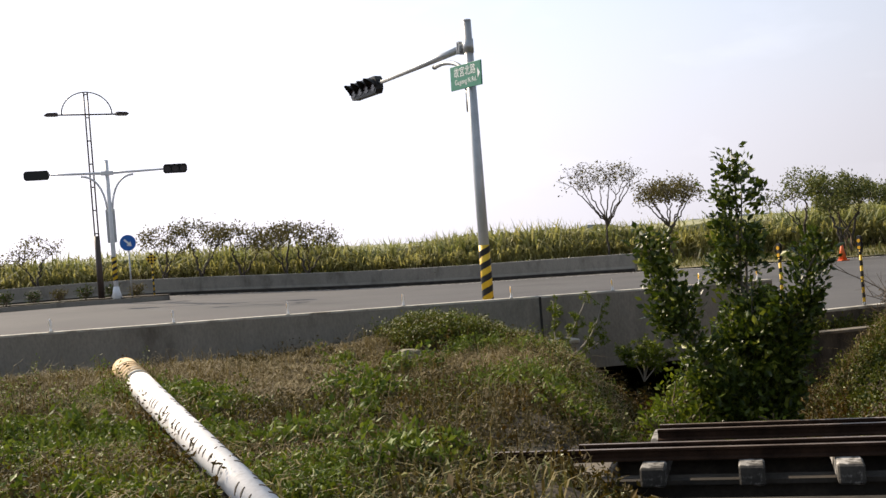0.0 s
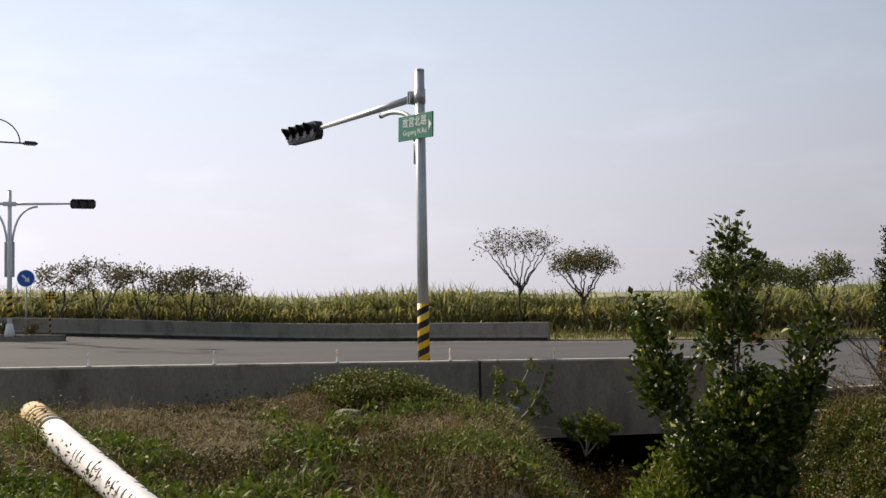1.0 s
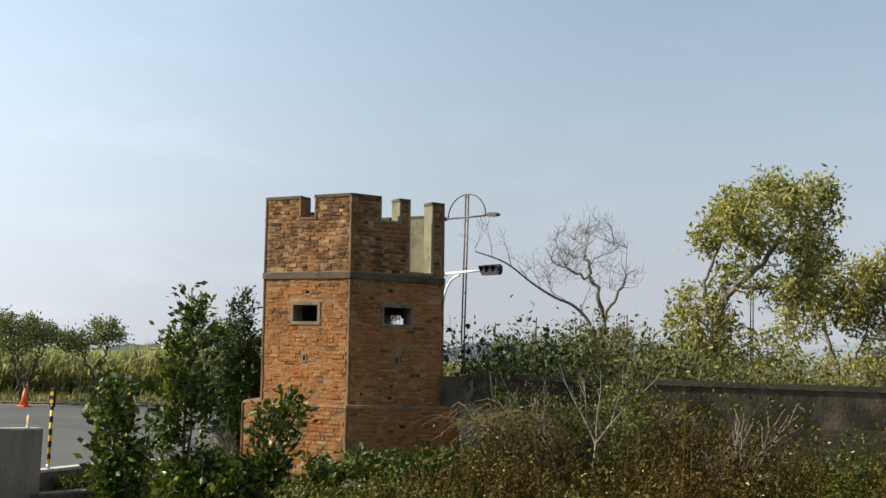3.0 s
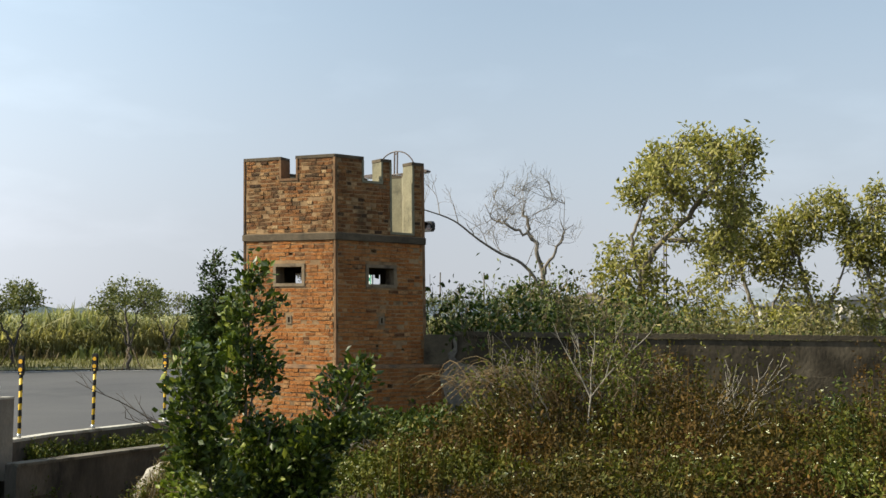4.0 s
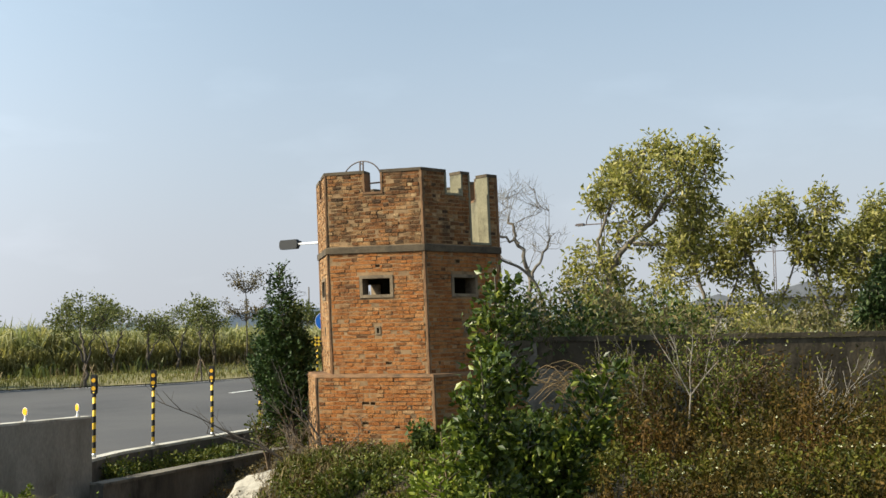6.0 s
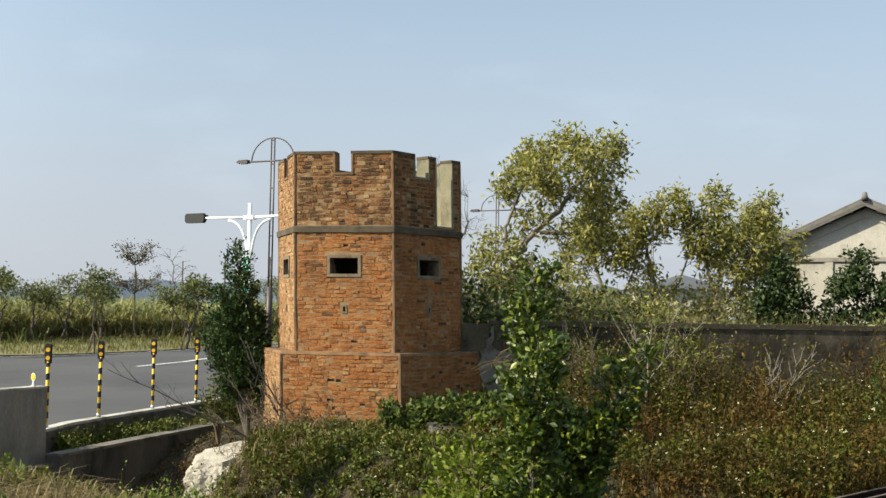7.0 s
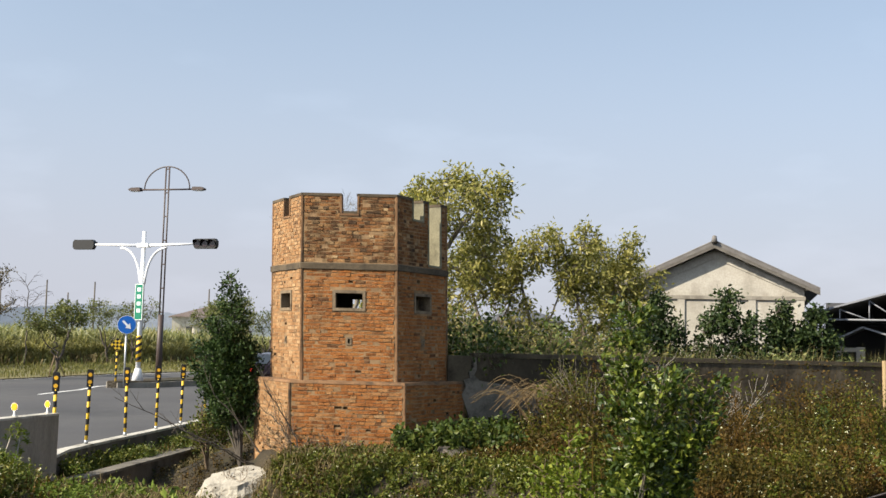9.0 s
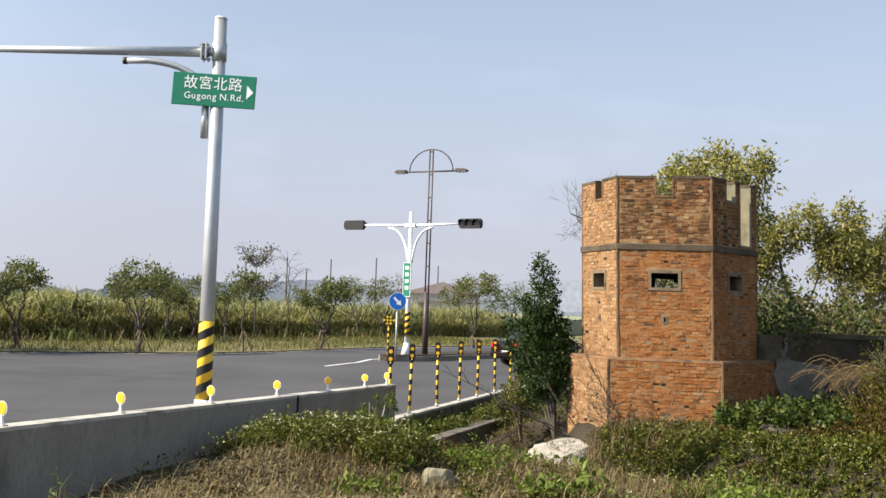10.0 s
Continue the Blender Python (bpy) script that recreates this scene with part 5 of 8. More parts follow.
st = stud(12.35)
for x in (11.11, 9.32, 7.32, 5.29, 3.23, 1.28, -0.7, -2.7, -4.7):
    copy_thing(st, pose(x, float(near_line(x)) + 0.1, float(near_top(x)) + 0.004, 0, 0, -108 + 2 * math.sin(x * 7)))


# traffic cone
cone = thing("traffic_cone", pose(29.2, 38.3, 0.03), "orange plastic traffic cone at the edge of the road", "traffic cone")
rod("body", [(0, 0, 0.03), (0, 0, 0.7)], [0.17, 0.035], ORANGE, cone)
slab("base", (0.4, 0.4, 0.04), pose(0, 0, 0.02), ORANGE, cone)


# saloon car
CAR = (37.3, 18.4)


def saloon(x, y, z, yaw):
    t = thing("car", pose(x, y, z, 0, 0, yaw), "black saloon car with a dark maroon sheen on the road", "car")
    body = paint("maroon_car_paint", (0.014, 0.006, 0.008), 0.2)
    glass = paint("dark_car_glass", (0.012, 0.014, 0.017), 0.08)
    red = paint("red_tail_lamp", (0.5, 0.02, 0.015), 0.25)
    lower = [(-2.2, 0.32), (-2.25, 0.62), (-2.2, 0.92), (-1.35, 0.98), (1.0, 0.94), (1.9, 0.84), (2.2, 0.68), (2.25, 0.4), (2.1, 0.24), (-2.1, 0.24)]
    upper = [(-1.55, 0.955), (-0.95, 1.36), (-0.3, 1.43), (0.25, 1.38), (1.05, 0.93)]
    bm = bmesh.new()
    prism(bm, lower, -0.84, 0.84)
    part("body", bevelled(bm, 0.06, 2), body, t, "", True)
    bm = bmesh.new()
    a = [bm.verts.new((px, -0.66 if pz > 1.1 else -0.78, pz)) for px, pz in upper]
    b = [bm.verts.new((px, 0.66 if pz > 1.1 else 0.78, pz)) for px, pz in upper]
    bm.faces.new(a)
    bm.faces.new(b[::-1])
    for i in range(5):
        bm.faces.new((a[i], b[i], b[(i + 1) % 5], a[(i + 1) % 5]))
    bmesh.ops.recalc_face_normals(bm, faces=bm.faces[:])
    part("cabin", bevelled(bm, 0.04, 2), body, t)
    for s in (-1, 1):
        for q in ([(-1.2, 1.0), (-0.86, 1.3), (-0.32, 1.35), (-0.32, 1.0)], [(-0.26, 1.0), (-0.26, 1.35), (0.2, 1.31), (0.78, 1.0)]):
            bm = bmesh.new()
            fa = [bm.verts.new((px, s * (0.795 - (pz - 0.955) * 0.29), pz)) for px, pz in q]
            fb = [bm.verts.new((px, s * (0.77 - (pz - 0.955) * 0.29), pz)) for px, pz in q]
            bm.faces.new(fa)
            for i in range(4):
                bm.faces.new((fa[i], fb[i], fb[(i + 1) % 4], fa[(i + 1) % 4]))
            part("side_window", bm, glass, t)
        bm = bmesh.new()
        block(bm, -2.27, -2.2, min(s * 0.45, s * 0.78), max(s * 0.45, s * 0.78), 0.68, 0.86)
        part("tail_lamp", bevelled(bm, 0.015), red, t, "red tail lamp")
        for px in (-1.35, 1.38):
            bm = bmesh.new()
            tube(bm, [(px, s * 0.66, 0.31), (px, s * 0.855, 0.31)], 0.31, 24)
            w = part("wheel", bm, BLACK, t, "black tyre")
            bm = bmesh.new()
            tube(bm, [(px, s * 0.856, 0.31), (px, s * 0.868, 0.31)], 0.19, 20)
            part("rim", bm, GALV, w, "silver rim")
    bm = bmesh.new()
    fa = [bm.verts.new(v) for v in ((-1.53, -0.62, 1.0), (-1.53, 0.62, 1.0), (-1.02, 0.56, 1.345), (-1.02, -0.56, 1.345))]
    bm.faces.new(fa)
    part("rear_window", bm, glass, t)
    slab("number_plate", (0.02, 0.36, 0.16), pose(-2.265, 0, 0.5), WHITE_SHEET, t, "white plate with a dark bar")
    slab("plate_bar", (0.02, 0.26, 0.06), pose(-2.27, 0, 0.5), BLACK, t)
    slab("bumper", (0.16, 1.66, 0.2), pose(-2.2, 0, 0.42), body, t, "", 0.04)
    return t


saloon(CAR[0], CAR[1], float(road_z(*CAR)) + 0.01, -36)

# ---- narrow-gauge track and its bridge over the ditch ----
def smooth_line(points, n=12):
    p = np.array(points, float)
    out = []
    for i in range(len(p) - 1):
        a, b, c, d = p[max(i - 1, 0)], p[i], p[i + 1], p[min(i + 2, len(p) - 1)]
        for t in np.linspace(0, 1, n, endpoint=False):
            out.append(0.5 * ((2 * b) + (c - a) * t + (2 * a - 5 * b + 4 * c - d) * t * t + (3 * b - a - 3 * c + d) * t ** 3))
    return np.array(out + [p[-1]])


RAIL_Z = 0.16
track_line = smooth_line([(2.9, 8.42), (3.75, 7.88), (4.95, 7.12), (8.63, 4.72), (12.0, 2.1), (15.5, -1.1), (20, -5.6)])
RAIL_PROFILE = [(-0.045, -0.10), (-0.045, -0.088), (-0.009, -0.075), (-0.009, -0.03), (-0.026, -0.022), (-0.026, -0.003), (-0.02, 0), (0.02, 0), (0.026, -0.003), (0.026, -0.022), (0.009, -0.03), (0.009, -0.075), (0.045, -0.088), (0.045, -0.10)]
track = thing("railway_track", pose(0, 0, 0), "rusty narrow-gauge railway track half hidden in scrub", "railway track", kind="structure")
tl3 = np.c_[track_line, np.full(len(track_line), RAIL_Z)]
d = unit(np.gradient(track_line, axis=0))
left = np.stack([-d[:, 1], d[:, 0]], 1)
for off, name in ((0.0, "rail"), (0.24, "guard_rail"), (0.86, "guard_rail"), (1.1, "rail")):
    q = tl3.copy()
    q[:, :2] += left * off
    q = q[(6 if off == 0 else 13 if off < 0.5 else 20):]
    r = lofted(name, q, RAIL_PROFILE, [RUST, RAIL_TOP], track, "rusty steel rail with a worn head")
    for p in r.data.polygons:
        if p.normal.z > 0.9 and p.center.z > RAIL_Z - 0.012:
            p.material_index = 1
dist_along = np.concatenate([[0], np.cumsum(np.linalg.norm(np.diff(track_line, axis=0), axis=1))])
sleeper_bm = bmesh.new()
block(sleeper_bm, -0.32, 1.45, -0.1, 0.1, -0.26, -0.102)
bevelled(sleeper_bm, 0.015)
sleeper_me = bpy.data.meshes.new("sleeper")
sleeper_bm.to_mesh(sleeper_me)
sleeper_bm.free()
sleeper_me.materials.append(SLEEPER)
rng_s = random.Random(5)
k = 0
s = 1.75
while s < dist_along[-1] - 0.5:
    x, y = [np.interp(s, dist_along, track_line[:, i]) for i in (0, 1)]
    lx, ly = [np.interp(s, dist_along, left[:, i]) for i in (0, 1)]
    ob = new("sleeper", sleeper_me)
    ob.parent = track
    ob.matrix_local = pose(x + rng_s.uniform(-0.02, 0.02), y, RAIL_Z, 0, 0, math.degrees(math.atan2(ly, lx)) + rng_s.uniform(-1.5, 1.5))
    s += 0.74 + rng_s.uniform(-0.03, 0.03)

bridge = thing("rail_bridge", pose(0, 0, 0), "dark steel girders and concrete abutments carrying the track over the ditch", "bridge", kind="structure")
span = [i for i in range(len(track_line)) if 3.4 < track_line[i][0] < 9.4]
# girder webs drawn extra deep and dark to stand for the shade below
for off in (0.06, 1.04):
    q = tl3[span].copy()
    q[:, :2] += left[span] * off
    lofted("girder", q, [(-0.11, -1.15), (-0.11, -1.11), (-0.02, -1.11), (-0.02, -0.3), (-0.11, -0.3), (-0.11, -0.262), (0.11, -0.262), (0.11, -0.3), (0.02, -0.3), (0.02, -1.11), (0.11, -1.11), (0.11, -1.15)], TIMBER_DARK, bridge, "dark rusted girder, deepened to fill the shade beneath")
q = tl3[span].copy()
q[:, :2] += left[span] * -0.62
lofted("edge_beam", q, [(-0.12, -0.42), (-0.12, -0.3), (0.12, -0.3), (0.12, -0.42)], TIMBER_DARK, bridge, "weathered edge beam")
for x, y, yaw in ((3.75, 8.05, -32), (9.2, 4.3, -36)):
    bm = bmesh.new()
    block(bm, -0.42, 0.42, -1.0, 1.5, -1.6, -0.105)
    bevelled(bm, 0.03)
    for v in bm.verts:
        v.co = pose(x, y, 0, 0, 0, yaw) @ v.co
    part("abutment", bm, CONCRETE_DARK, bridge, "dark weathered concrete abutment")

# ---- pipe, stones, small things in the grass ----
pipe = thing("pipe", pose(0, 0, 0), "long white-painted tapering pipe with a rusty end lying on the grass", "pipe")
pa, pb = Vector((0.41, 17.4, 0.4)), Vector((1.13, 5.2, 0.34))


def girth(t):
    return 0.2 - 0.1 * t


rod("barrel", [tuple(pa.lerp(pb, t)) for t in (0.2, 0.3, 0.6, 1.0)], [girth(t) for t in (0.2, 0.3, 0.6, 1.0)], PIPE_WHITE, pipe, "peeling white barrel", 24)
rod("end_piece", [tuple(pa.lerp(pb, t)) for t in (0, 0.1, 0.2001)], [girth(t) + 0.003 for t in (0, 0.1, 0.2001)], PIPE_RUST, pipe, "rust-stained end", 24)
for i in range(6):
    c0, c1 = pa.lerp(pb, 0.06 + i * 0.024), pa.lerp(pb, 0.068 + i * 0.024)
    rod("rust_ring", [tuple(c0), tuple(c1)], girth(0.064 + i * 0.024) + 0.011, PIPE_RUST, pipe, "", 24)
# crescents of flaked paint in two rows along the barrel
rng_p = np.random.default_rng(8)
axis = (pb - pa).normalized()
up = Vector((0, 0, 1))
side = axis.cross(up).normalized()


def flake(t, a0, wide, long):
    """A thin crescent lying on the barrel, tapered at both ends."""
    bm = bmesh.new()
    rows = []
    for j in range(7):
        a = a0 + wide * j / 6
        half = long * math.sin(math.pi * (j + 0.4) / 6.8) + 0.004
        out = up * math.cos(a) + side * math.sin(a)
        mid = pa.lerp(pb, t) + axis * (0.05 * j / 6)
        rows.append([bm.verts.new(mid + axis * d + out * (girth(t) + h)) for d, h in ((-half, -0.006), (-half * 0.8, 0.004), (half * 0.8, 0.004), (half, -0.006))])
    for a, b in zip(rows, rows[1:]):
        for q in range(3):
            bm.faces.new((a[q], a[q + 1], b[q + 1], b[q]))
    bmesh.ops.recalc_face_normals(bm, faces=bm.faces[:])
    part("paint_flake", bm, BARK_CHAR, pipe)


for i in range(32):
    for left_row in (True, False):
        t = 0.36 + 0.63 * (i + rng_p.uniform(-0.22, 0.22)) / 32
        if rng_p.random() < 0.25 or t < (0.4 if left_row else 0.34):
            continue
        flake(t, rng_p.uniform(0.5, 0.65) if left_row else rng_p.uniform(-1.05, -0.9), rng_p.uniform(0.55, 0.85), rng_p.uniform(0.014, 0.026))


def boulder(name, m, seed, material, label, category, flat=1.0, cuts=3):
    bm = bmesh.new()
    bmesh.ops.create_icosphere(bm, subdivisions=cuts, radius=0.5)
    for v in bm.verts:
        n = noise.noise(v.co * 2.2 + Vector((seed, 0, 0))) * 0.3 + noise.noise(v.co * 6 + Vector((0, seed, 0))) * 0.1
        v.co *= 1 + n
        v.co.z *= flat
        for ax in range(3):
            v.co[ax] = max(-0.36, min(0.36, v.co[ax]))
    ob = part(name, bm, material, None, "", False)
    ob.matrix_world = m
    return tagged(ob, label, category)


boulder("concrete_lump", pose(4.5, 15.55, 0.14, 5, 8, 20) @ Matrix.Diagonal((0.52, 0.48, 0.8, 1)), 1.0, PLASTER, "grey broken concrete lump sunk in the mound", "rubble")
boulder("concrete_lump", pose(12.4, 11.3, 0.26, 4, -6, 20) @ Matrix.Diagonal((1.5, 0.8, 0.36, 1)), 9.0, CONCRETE_DARK, "grey slab of old concrete among the creepers", "rubble")

# whitewashed block beside the tower: a broken lump of rough concrete with a worn sloping top
def broken_block(x, y, z):
    t = thing("concrete_block", pose(x, y, z, 0, 0, 12), "whitewashed broken block of rough concrete beside the tower", "concrete block")
    bm = bmesh.new()
    n, rows = 56, 22
    rings = []
    for i in range(rows + 1):
        h = i / rows
        ring = []
        for j in range(n):
            a = 2 * math.pi * j / n
            c, q = math.cos(a), math.sin(a)
            r = 1.0 / max(abs(c) / 0.72 + abs(q) / 1.5, abs(q) / 0.8 + abs(c) / 1.9, abs(c + q) / 1.25)
            p = Vector((c * 1.6, q * 1.6, h * 2.0))
            ledge = noise.noise(Vector((c * 0.8, q * 0.8, math.floor(h * 8 + noise.noise(p) * 1.2) * 3.7)))
            r *= 0.86 + 0.13 * ledge + 0.07 * noise.noise(p * 2.5) + 0.035 * noise.noise(p * 7.0) + 0.1 * (1 - h)
            r *= 1 - 0.16 * max(0.0, h - 0.86) / 0.14
            top = 1.02 + 0.1 * c - 0.1 * q + 0.05 * noise.noise(Vector((c, q, 4.0)))
            ring.append(bm.verts.new((r * c, r * q, -0.4 + (top + 0.4) * h)))
        rings.append(ring)
    for a, b in zip(rings, rings[1:]):
        for j in range(n):
            bm.faces.new((a[j], a[(j + 1) % n], b[(j + 1) % n], b[j]))
    last = rings[-1]
    for k in (0.72, 0.4, 0.12):
        ring = []
        mid = sum((v.co for v in rings[-1]), Vector()) / n
        for v in rings[-1]:
            p = mid.lerp(v.co, k)
            p.z += 0.05 * (1 - k) + 0.035 * noise.noise(p * 4.0)
            ring.append(bm.verts.new(p))
        for j in range(n):
            bm.faces.new((last[j], last[(j + 1) % n], ring[(j + 1) % n], ring[j]))
        last = ring
    bm.faces.new(last)
    part("lump", bm, WHITEWASH, t)


broken_block(13.2, 15.15, -1.27)

# ---- buildings ----
ga, gb = Vector((50.07, 3.49, 0.3)), Vector((47.89, -5.17, 0.3))
gw = (gb - ga).length
shed_m = Matrix.Translation(ga) @ pose(0, 0, 0, 0, 0, math.degrees(math.atan2(gb.y - ga.y, gb.x - ga.x)))
# in its own frame: x along the gable, y out towards the railway, away is -y
shed = thing("warehouse", shed_m, "old whitewashed warehouse with a dark tiled gable roof", "building")
W, EAVE, RIDGE, DEPTH = gw, 5.0, 7.05, 16.0
pc = [(0.25, 0), (W - 0.25, 0), (W - 0.25, EAVE), (W / 2, RIDGE - 0.2), (0.25, EAVE)]
bm = bmesh.new()
prism(bm, pc, 0.0, 0.3)
part("gable_wall", bm, WHITEWALL, shed, "stained whitewashed gable wall")
for x0, x1 in ((0.25, 0.5), (W - 0.5, W - 0.25)):
    bm = bmesh.new()
    block(bm, x0, x1, 0.3, DEPTH, 0, EAVE)
    part("side_wall", bm, WHITEWALL, shed)
bm = bmesh.new()
prism(bm, pc, DEPTH, DEPTH + 0.3)
part("rear_wall", bm, WHITEWALL, shed)
for x0, x1 in ((0.25, 0.62), (W - 0.62, W - 0.25), (W * 0.3, W * 0.3 + 0.35), (W * 0.68, W * 0.68 + 0.35)):
    bm = bmesh.new()
    block(bm, x0, x1, -0.08, 0.0, 0, EAVE - 0.6)
    part("pilaster", bm, WHITEWALL, shed)
bm = bmesh.new()
block(bm, 0.2, W - 0.2, -0.1, 0.0, EAVE - 0.6, EAVE - 0.42)
part("string_course", bm, CONCRETE, shed, "grey ledge under the gable")
slope = math.atan2(RIDGE - EAVE, W / 2)
for s in (-1, 1):
    bm = bmesh.new()
    xo, xi = W / 2 + s * (W / 2 - 0.3), W / 2
    prism(bm, [(xo, EAVE - 0.1), (xi, RIDGE - 0.28), (xi, RIDGE - 0.62), (xo - s * 0.55, EAVE - 0.18)], -0.05, 0.0)
    part("gable_band", bm, WHITEWALL, shed, "raised band under the roof slope")
for s in (-1, 1):
    bm = bmesh.new()
    x_e, z_e = W / 2 + s * (W / 2 + 0.45), EAVE - 0.45 * math.tan(slope)
    prism(bm, [(W / 2, RIDGE), (x_e, z_e), (x_e, z_e + 0.14), (W / 2, RIDGE + 0.16)], -0.6, DEPTH + 0.8)
    part("roof_slope", bm, TILE, shed, "dark tiled roof slope")
    bm = bmesh.new()
    prism(bm, [(W / 2, RIDGE - 0.17), (x_e, z_e - 0.16), (x_e, z_e - 0.01), (W / 2, RIDGE - 0.01)], -0.64, -0.56)
    part("bargeboard", bm, WOOD_OLD, shed, "weathered wooden bargeboard")
    for i in range(5):
        t = 0.12 + i * 0.19
        xq, zq = W / 2 + (x_e - W / 2) * t, RIDGE + (z_e - RIDGE) * t
        bm = bmesh.new()
        block(bm, xq - 0.07, xq + 0.07, -0.6, 0.0, zq - 0.2, zq - 0.06)
        part("purlin_end", bm, WOOD_OLD, shed)
    for i in range(24):
        bm = bmesh.new()
        yq = -0.55 + i * (DEPTH + 1.2) / 24
        tube(bm, [(W / 2 + s * 0.1, yq, RIDGE + 0.15), (x_e, yq, z_e + 0.16)], 0.05, 6)
        part("tile_ridge", bm, TILE, shed)
bm = bmesh.new()
tube(bm, [(W / 2, -0.68, RIDGE + 0.2), (W / 2, DEPTH + 0.8, RIDGE + 0.2)], 0.13, 8)
part("ridge_cap", bm, TILE, shed)
rod("ridge_end", [(W / 2, -0.72, RIDGE + 0.1), (W / 2, -0.6, RIDGE + 0.42)], [0.16, 0.1], TILE, shed)

# open steel shed with a ruin inside
oa, ob_ = Vector((50.2, -5.9, 0.3)), Vector((47.2, -13.6, 0.3))
op = thing("open_shed", Matrix.Translation(oa) @ pose(0, 0, 0, 0, 0, math.degrees(math.atan2(ob_.y - oa.y, ob_.x - oa.x))), "open steel-framed shed with a grey sheet roof and dark interior", "building")
OW, OE, OR = (ob_ - oa).length, 3.7, 5.0
for s in (-1, 1):
    bm = bmesh.new()
    xe = OW / 2 + s * (OW / 2 + 0.4)
    prism(bm, [(OW / 2, OR), (xe, OE), (xe, OE + 0.09), (OW / 2, OR + 0.09)], -0.3, 14)
    part("roof_sheet", bm, SHEET_ROOF, op)
for y in (0.0, 5.0, 10.0):
    for x in (0.1, OW - 0.1):
        rod("post", [(x, y, 0), (x, y, OE)], 0.09, IRON, op)
    rod("tie_beam", [(0, y, OE - 0.12), (OW, y, OE - 0.12)], 0.05, SHEET_ROOF if y == 0 else IRON, op)
    for i in range(1, 6):
        x = OW * i / 6
        rod("truss_strut", [(x, y, OE - 0.12), (x, y, OE + (OR - OE) * (1 - abs(2 * i / 6 - 1)) - 0.05)], 0.035, SHEET_ROOF if y == 0 else IRON, op)
    for i in (1, 2, 4, 5):
        x0, x1 = OW * i / 6, OW * (i + (1 if i < 3 else -1)) / 6
        rod("truss_diagonal", [(x0, y, OE + (OR - OE) * (1 - abs(2 * i / 6 - 1)) - 0.05), (x1, y, OE - 0.12)], 0.03, SHEET_ROOF if y == 0 else IRON, op)
# dark sheets added behind and beside, standing for the shade inside the shed
bm = bmesh.new()
block(bm, -0.2, OW + 0.2, 13.6, 13.8, 0, OR)
part("rear_wall", bm, IRON, op, "dark sheet added for the shaded interior")
bm = bmesh.new()
block(bm, OW + 0.1, OW + 0.3, 0.2, 13.6, 0, OE)
part("side_wall", bm, IRON, op)
ruin = thing("ruined_hut", Matrix.Translation(oa) @ pose(0, 0, 0, 0, 0, math.degrees(math.atan2(ob_.y - oa.y, ob_.x - oa.x))) @ pose(1.0, 1.0, 0), "roofless grey brick hut with a broken sloping roof", "building")
bm = bmesh.new()
block(bm, 0, 0.35, 0, 3.0, 0, 2.3)
block(bm, 1.1, 1.5, 0, 0.3, 0, 2.25)
block(bm, 0.35, 1.5, 0.02, 0.26, 2.0, 2.2)
block(bm, 2.5, 2.9, 0, 3.0, 0, 2.9)
part("wall", bm, CONCRETE, ruin)
bm = bmesh.new()
prism(bm, [(-0.3, 2.35), (1.4, 3.2), (3.0, 2.7), (3.0, 2.78), (1.4, 3.3), (-0.3, 2.45)], 0.2, 3.2)
part("broken_roof", bm, SHEET_ROOF, ruin, "broken grey roof")

# posts and machine by the boundary wall
wp = thing("wooden_post", pose(17.85, 2.2, 0.25), "leaning ochre wooden post in front of the boundary wall", "post")
rod("shaft", [(0, 0, 0), (0.02, 0.01, 0.9), (0.0, 0.03, 1.78)], [0.055, 0.05, 0.045], TIMBER_POST, wp)
ym = thing("hopper", pose(17.6, 0.98, 0.3, 0, 0, -78), "bright yellow steel hopper standing by the boundary wall", "machine")
for y0 in (-0.35, 0.5):
    slab("frame_post", (0.14, 0.14, 1.6), pose(y0, -0.4, 0.8), MACHINE_YELLOW, ym)
slab("panel", (1.6, 0.9, 1.0), pose(1.4, 0.1, 1.1), MACHINE_YELLOW, ym, "yellow painted panel", 0.03)
slab("guard_box", (0.26, 0.2, 0.3), pose(-0.36, -0.4, 1.5), MACHINE_YELLOW, ym)
slab("crossbar", (1.0, 0.12, 0.16), pose(0.2, -0.4, 1.25), MACHINE_YELLOW, ym)

# poles of the practice net far off, and low houses
for x, y, z in ((133, 64.5, 9), (135.3, 59.2, 9), (134.2, 62.2, 7.5), (136.9, 53.4, 9.4), (139.1, 45.4, 8.6), (131.0, 69.5, 8.2)):
    npole = thing("net_pole", pose(x, y, 0), "tall grey pole of a far practice net", "pole", "net poles far off")
    rod("shaft", [(0, 0, 0), (0, 0, z)], [0.13, 0.08], CONCRETE_DARK, npole, "", 6)


def far_house(x, y, yaw, w, dp_, h, colour, label):
    t = thing("house", pose(x, y, 0, 0, 0, yaw), label, "building", "low houses far off")
    bm = bmesh.new()
    block(bm, -w / 2, w / 2, -dp_ / 2, dp_ / 2, 0, h)
    part("wall", bm, CONCRETE_PALE, t)
    bm = bmesh.new()
    prism(bm, [(-w / 2 - 0.4, h), (0, h + w * 0.16), (w / 2 + 0.4, h)], -dp_ / 2 - 0.4, dp_ / 2 + 0.4)
    part("roof", bm, colour, t)
    for i in (-1, 1):
        bm = bmesh.new()
        block(bm, i * w * 0.25 - 0.6, i * w * 0.25 + 0.6, -dp_ / 2 - 0.03, -dp_ / 2 + 0.05, h * 0.4, h * 0.75)
        part("window", bm, IRON, t)
    return t


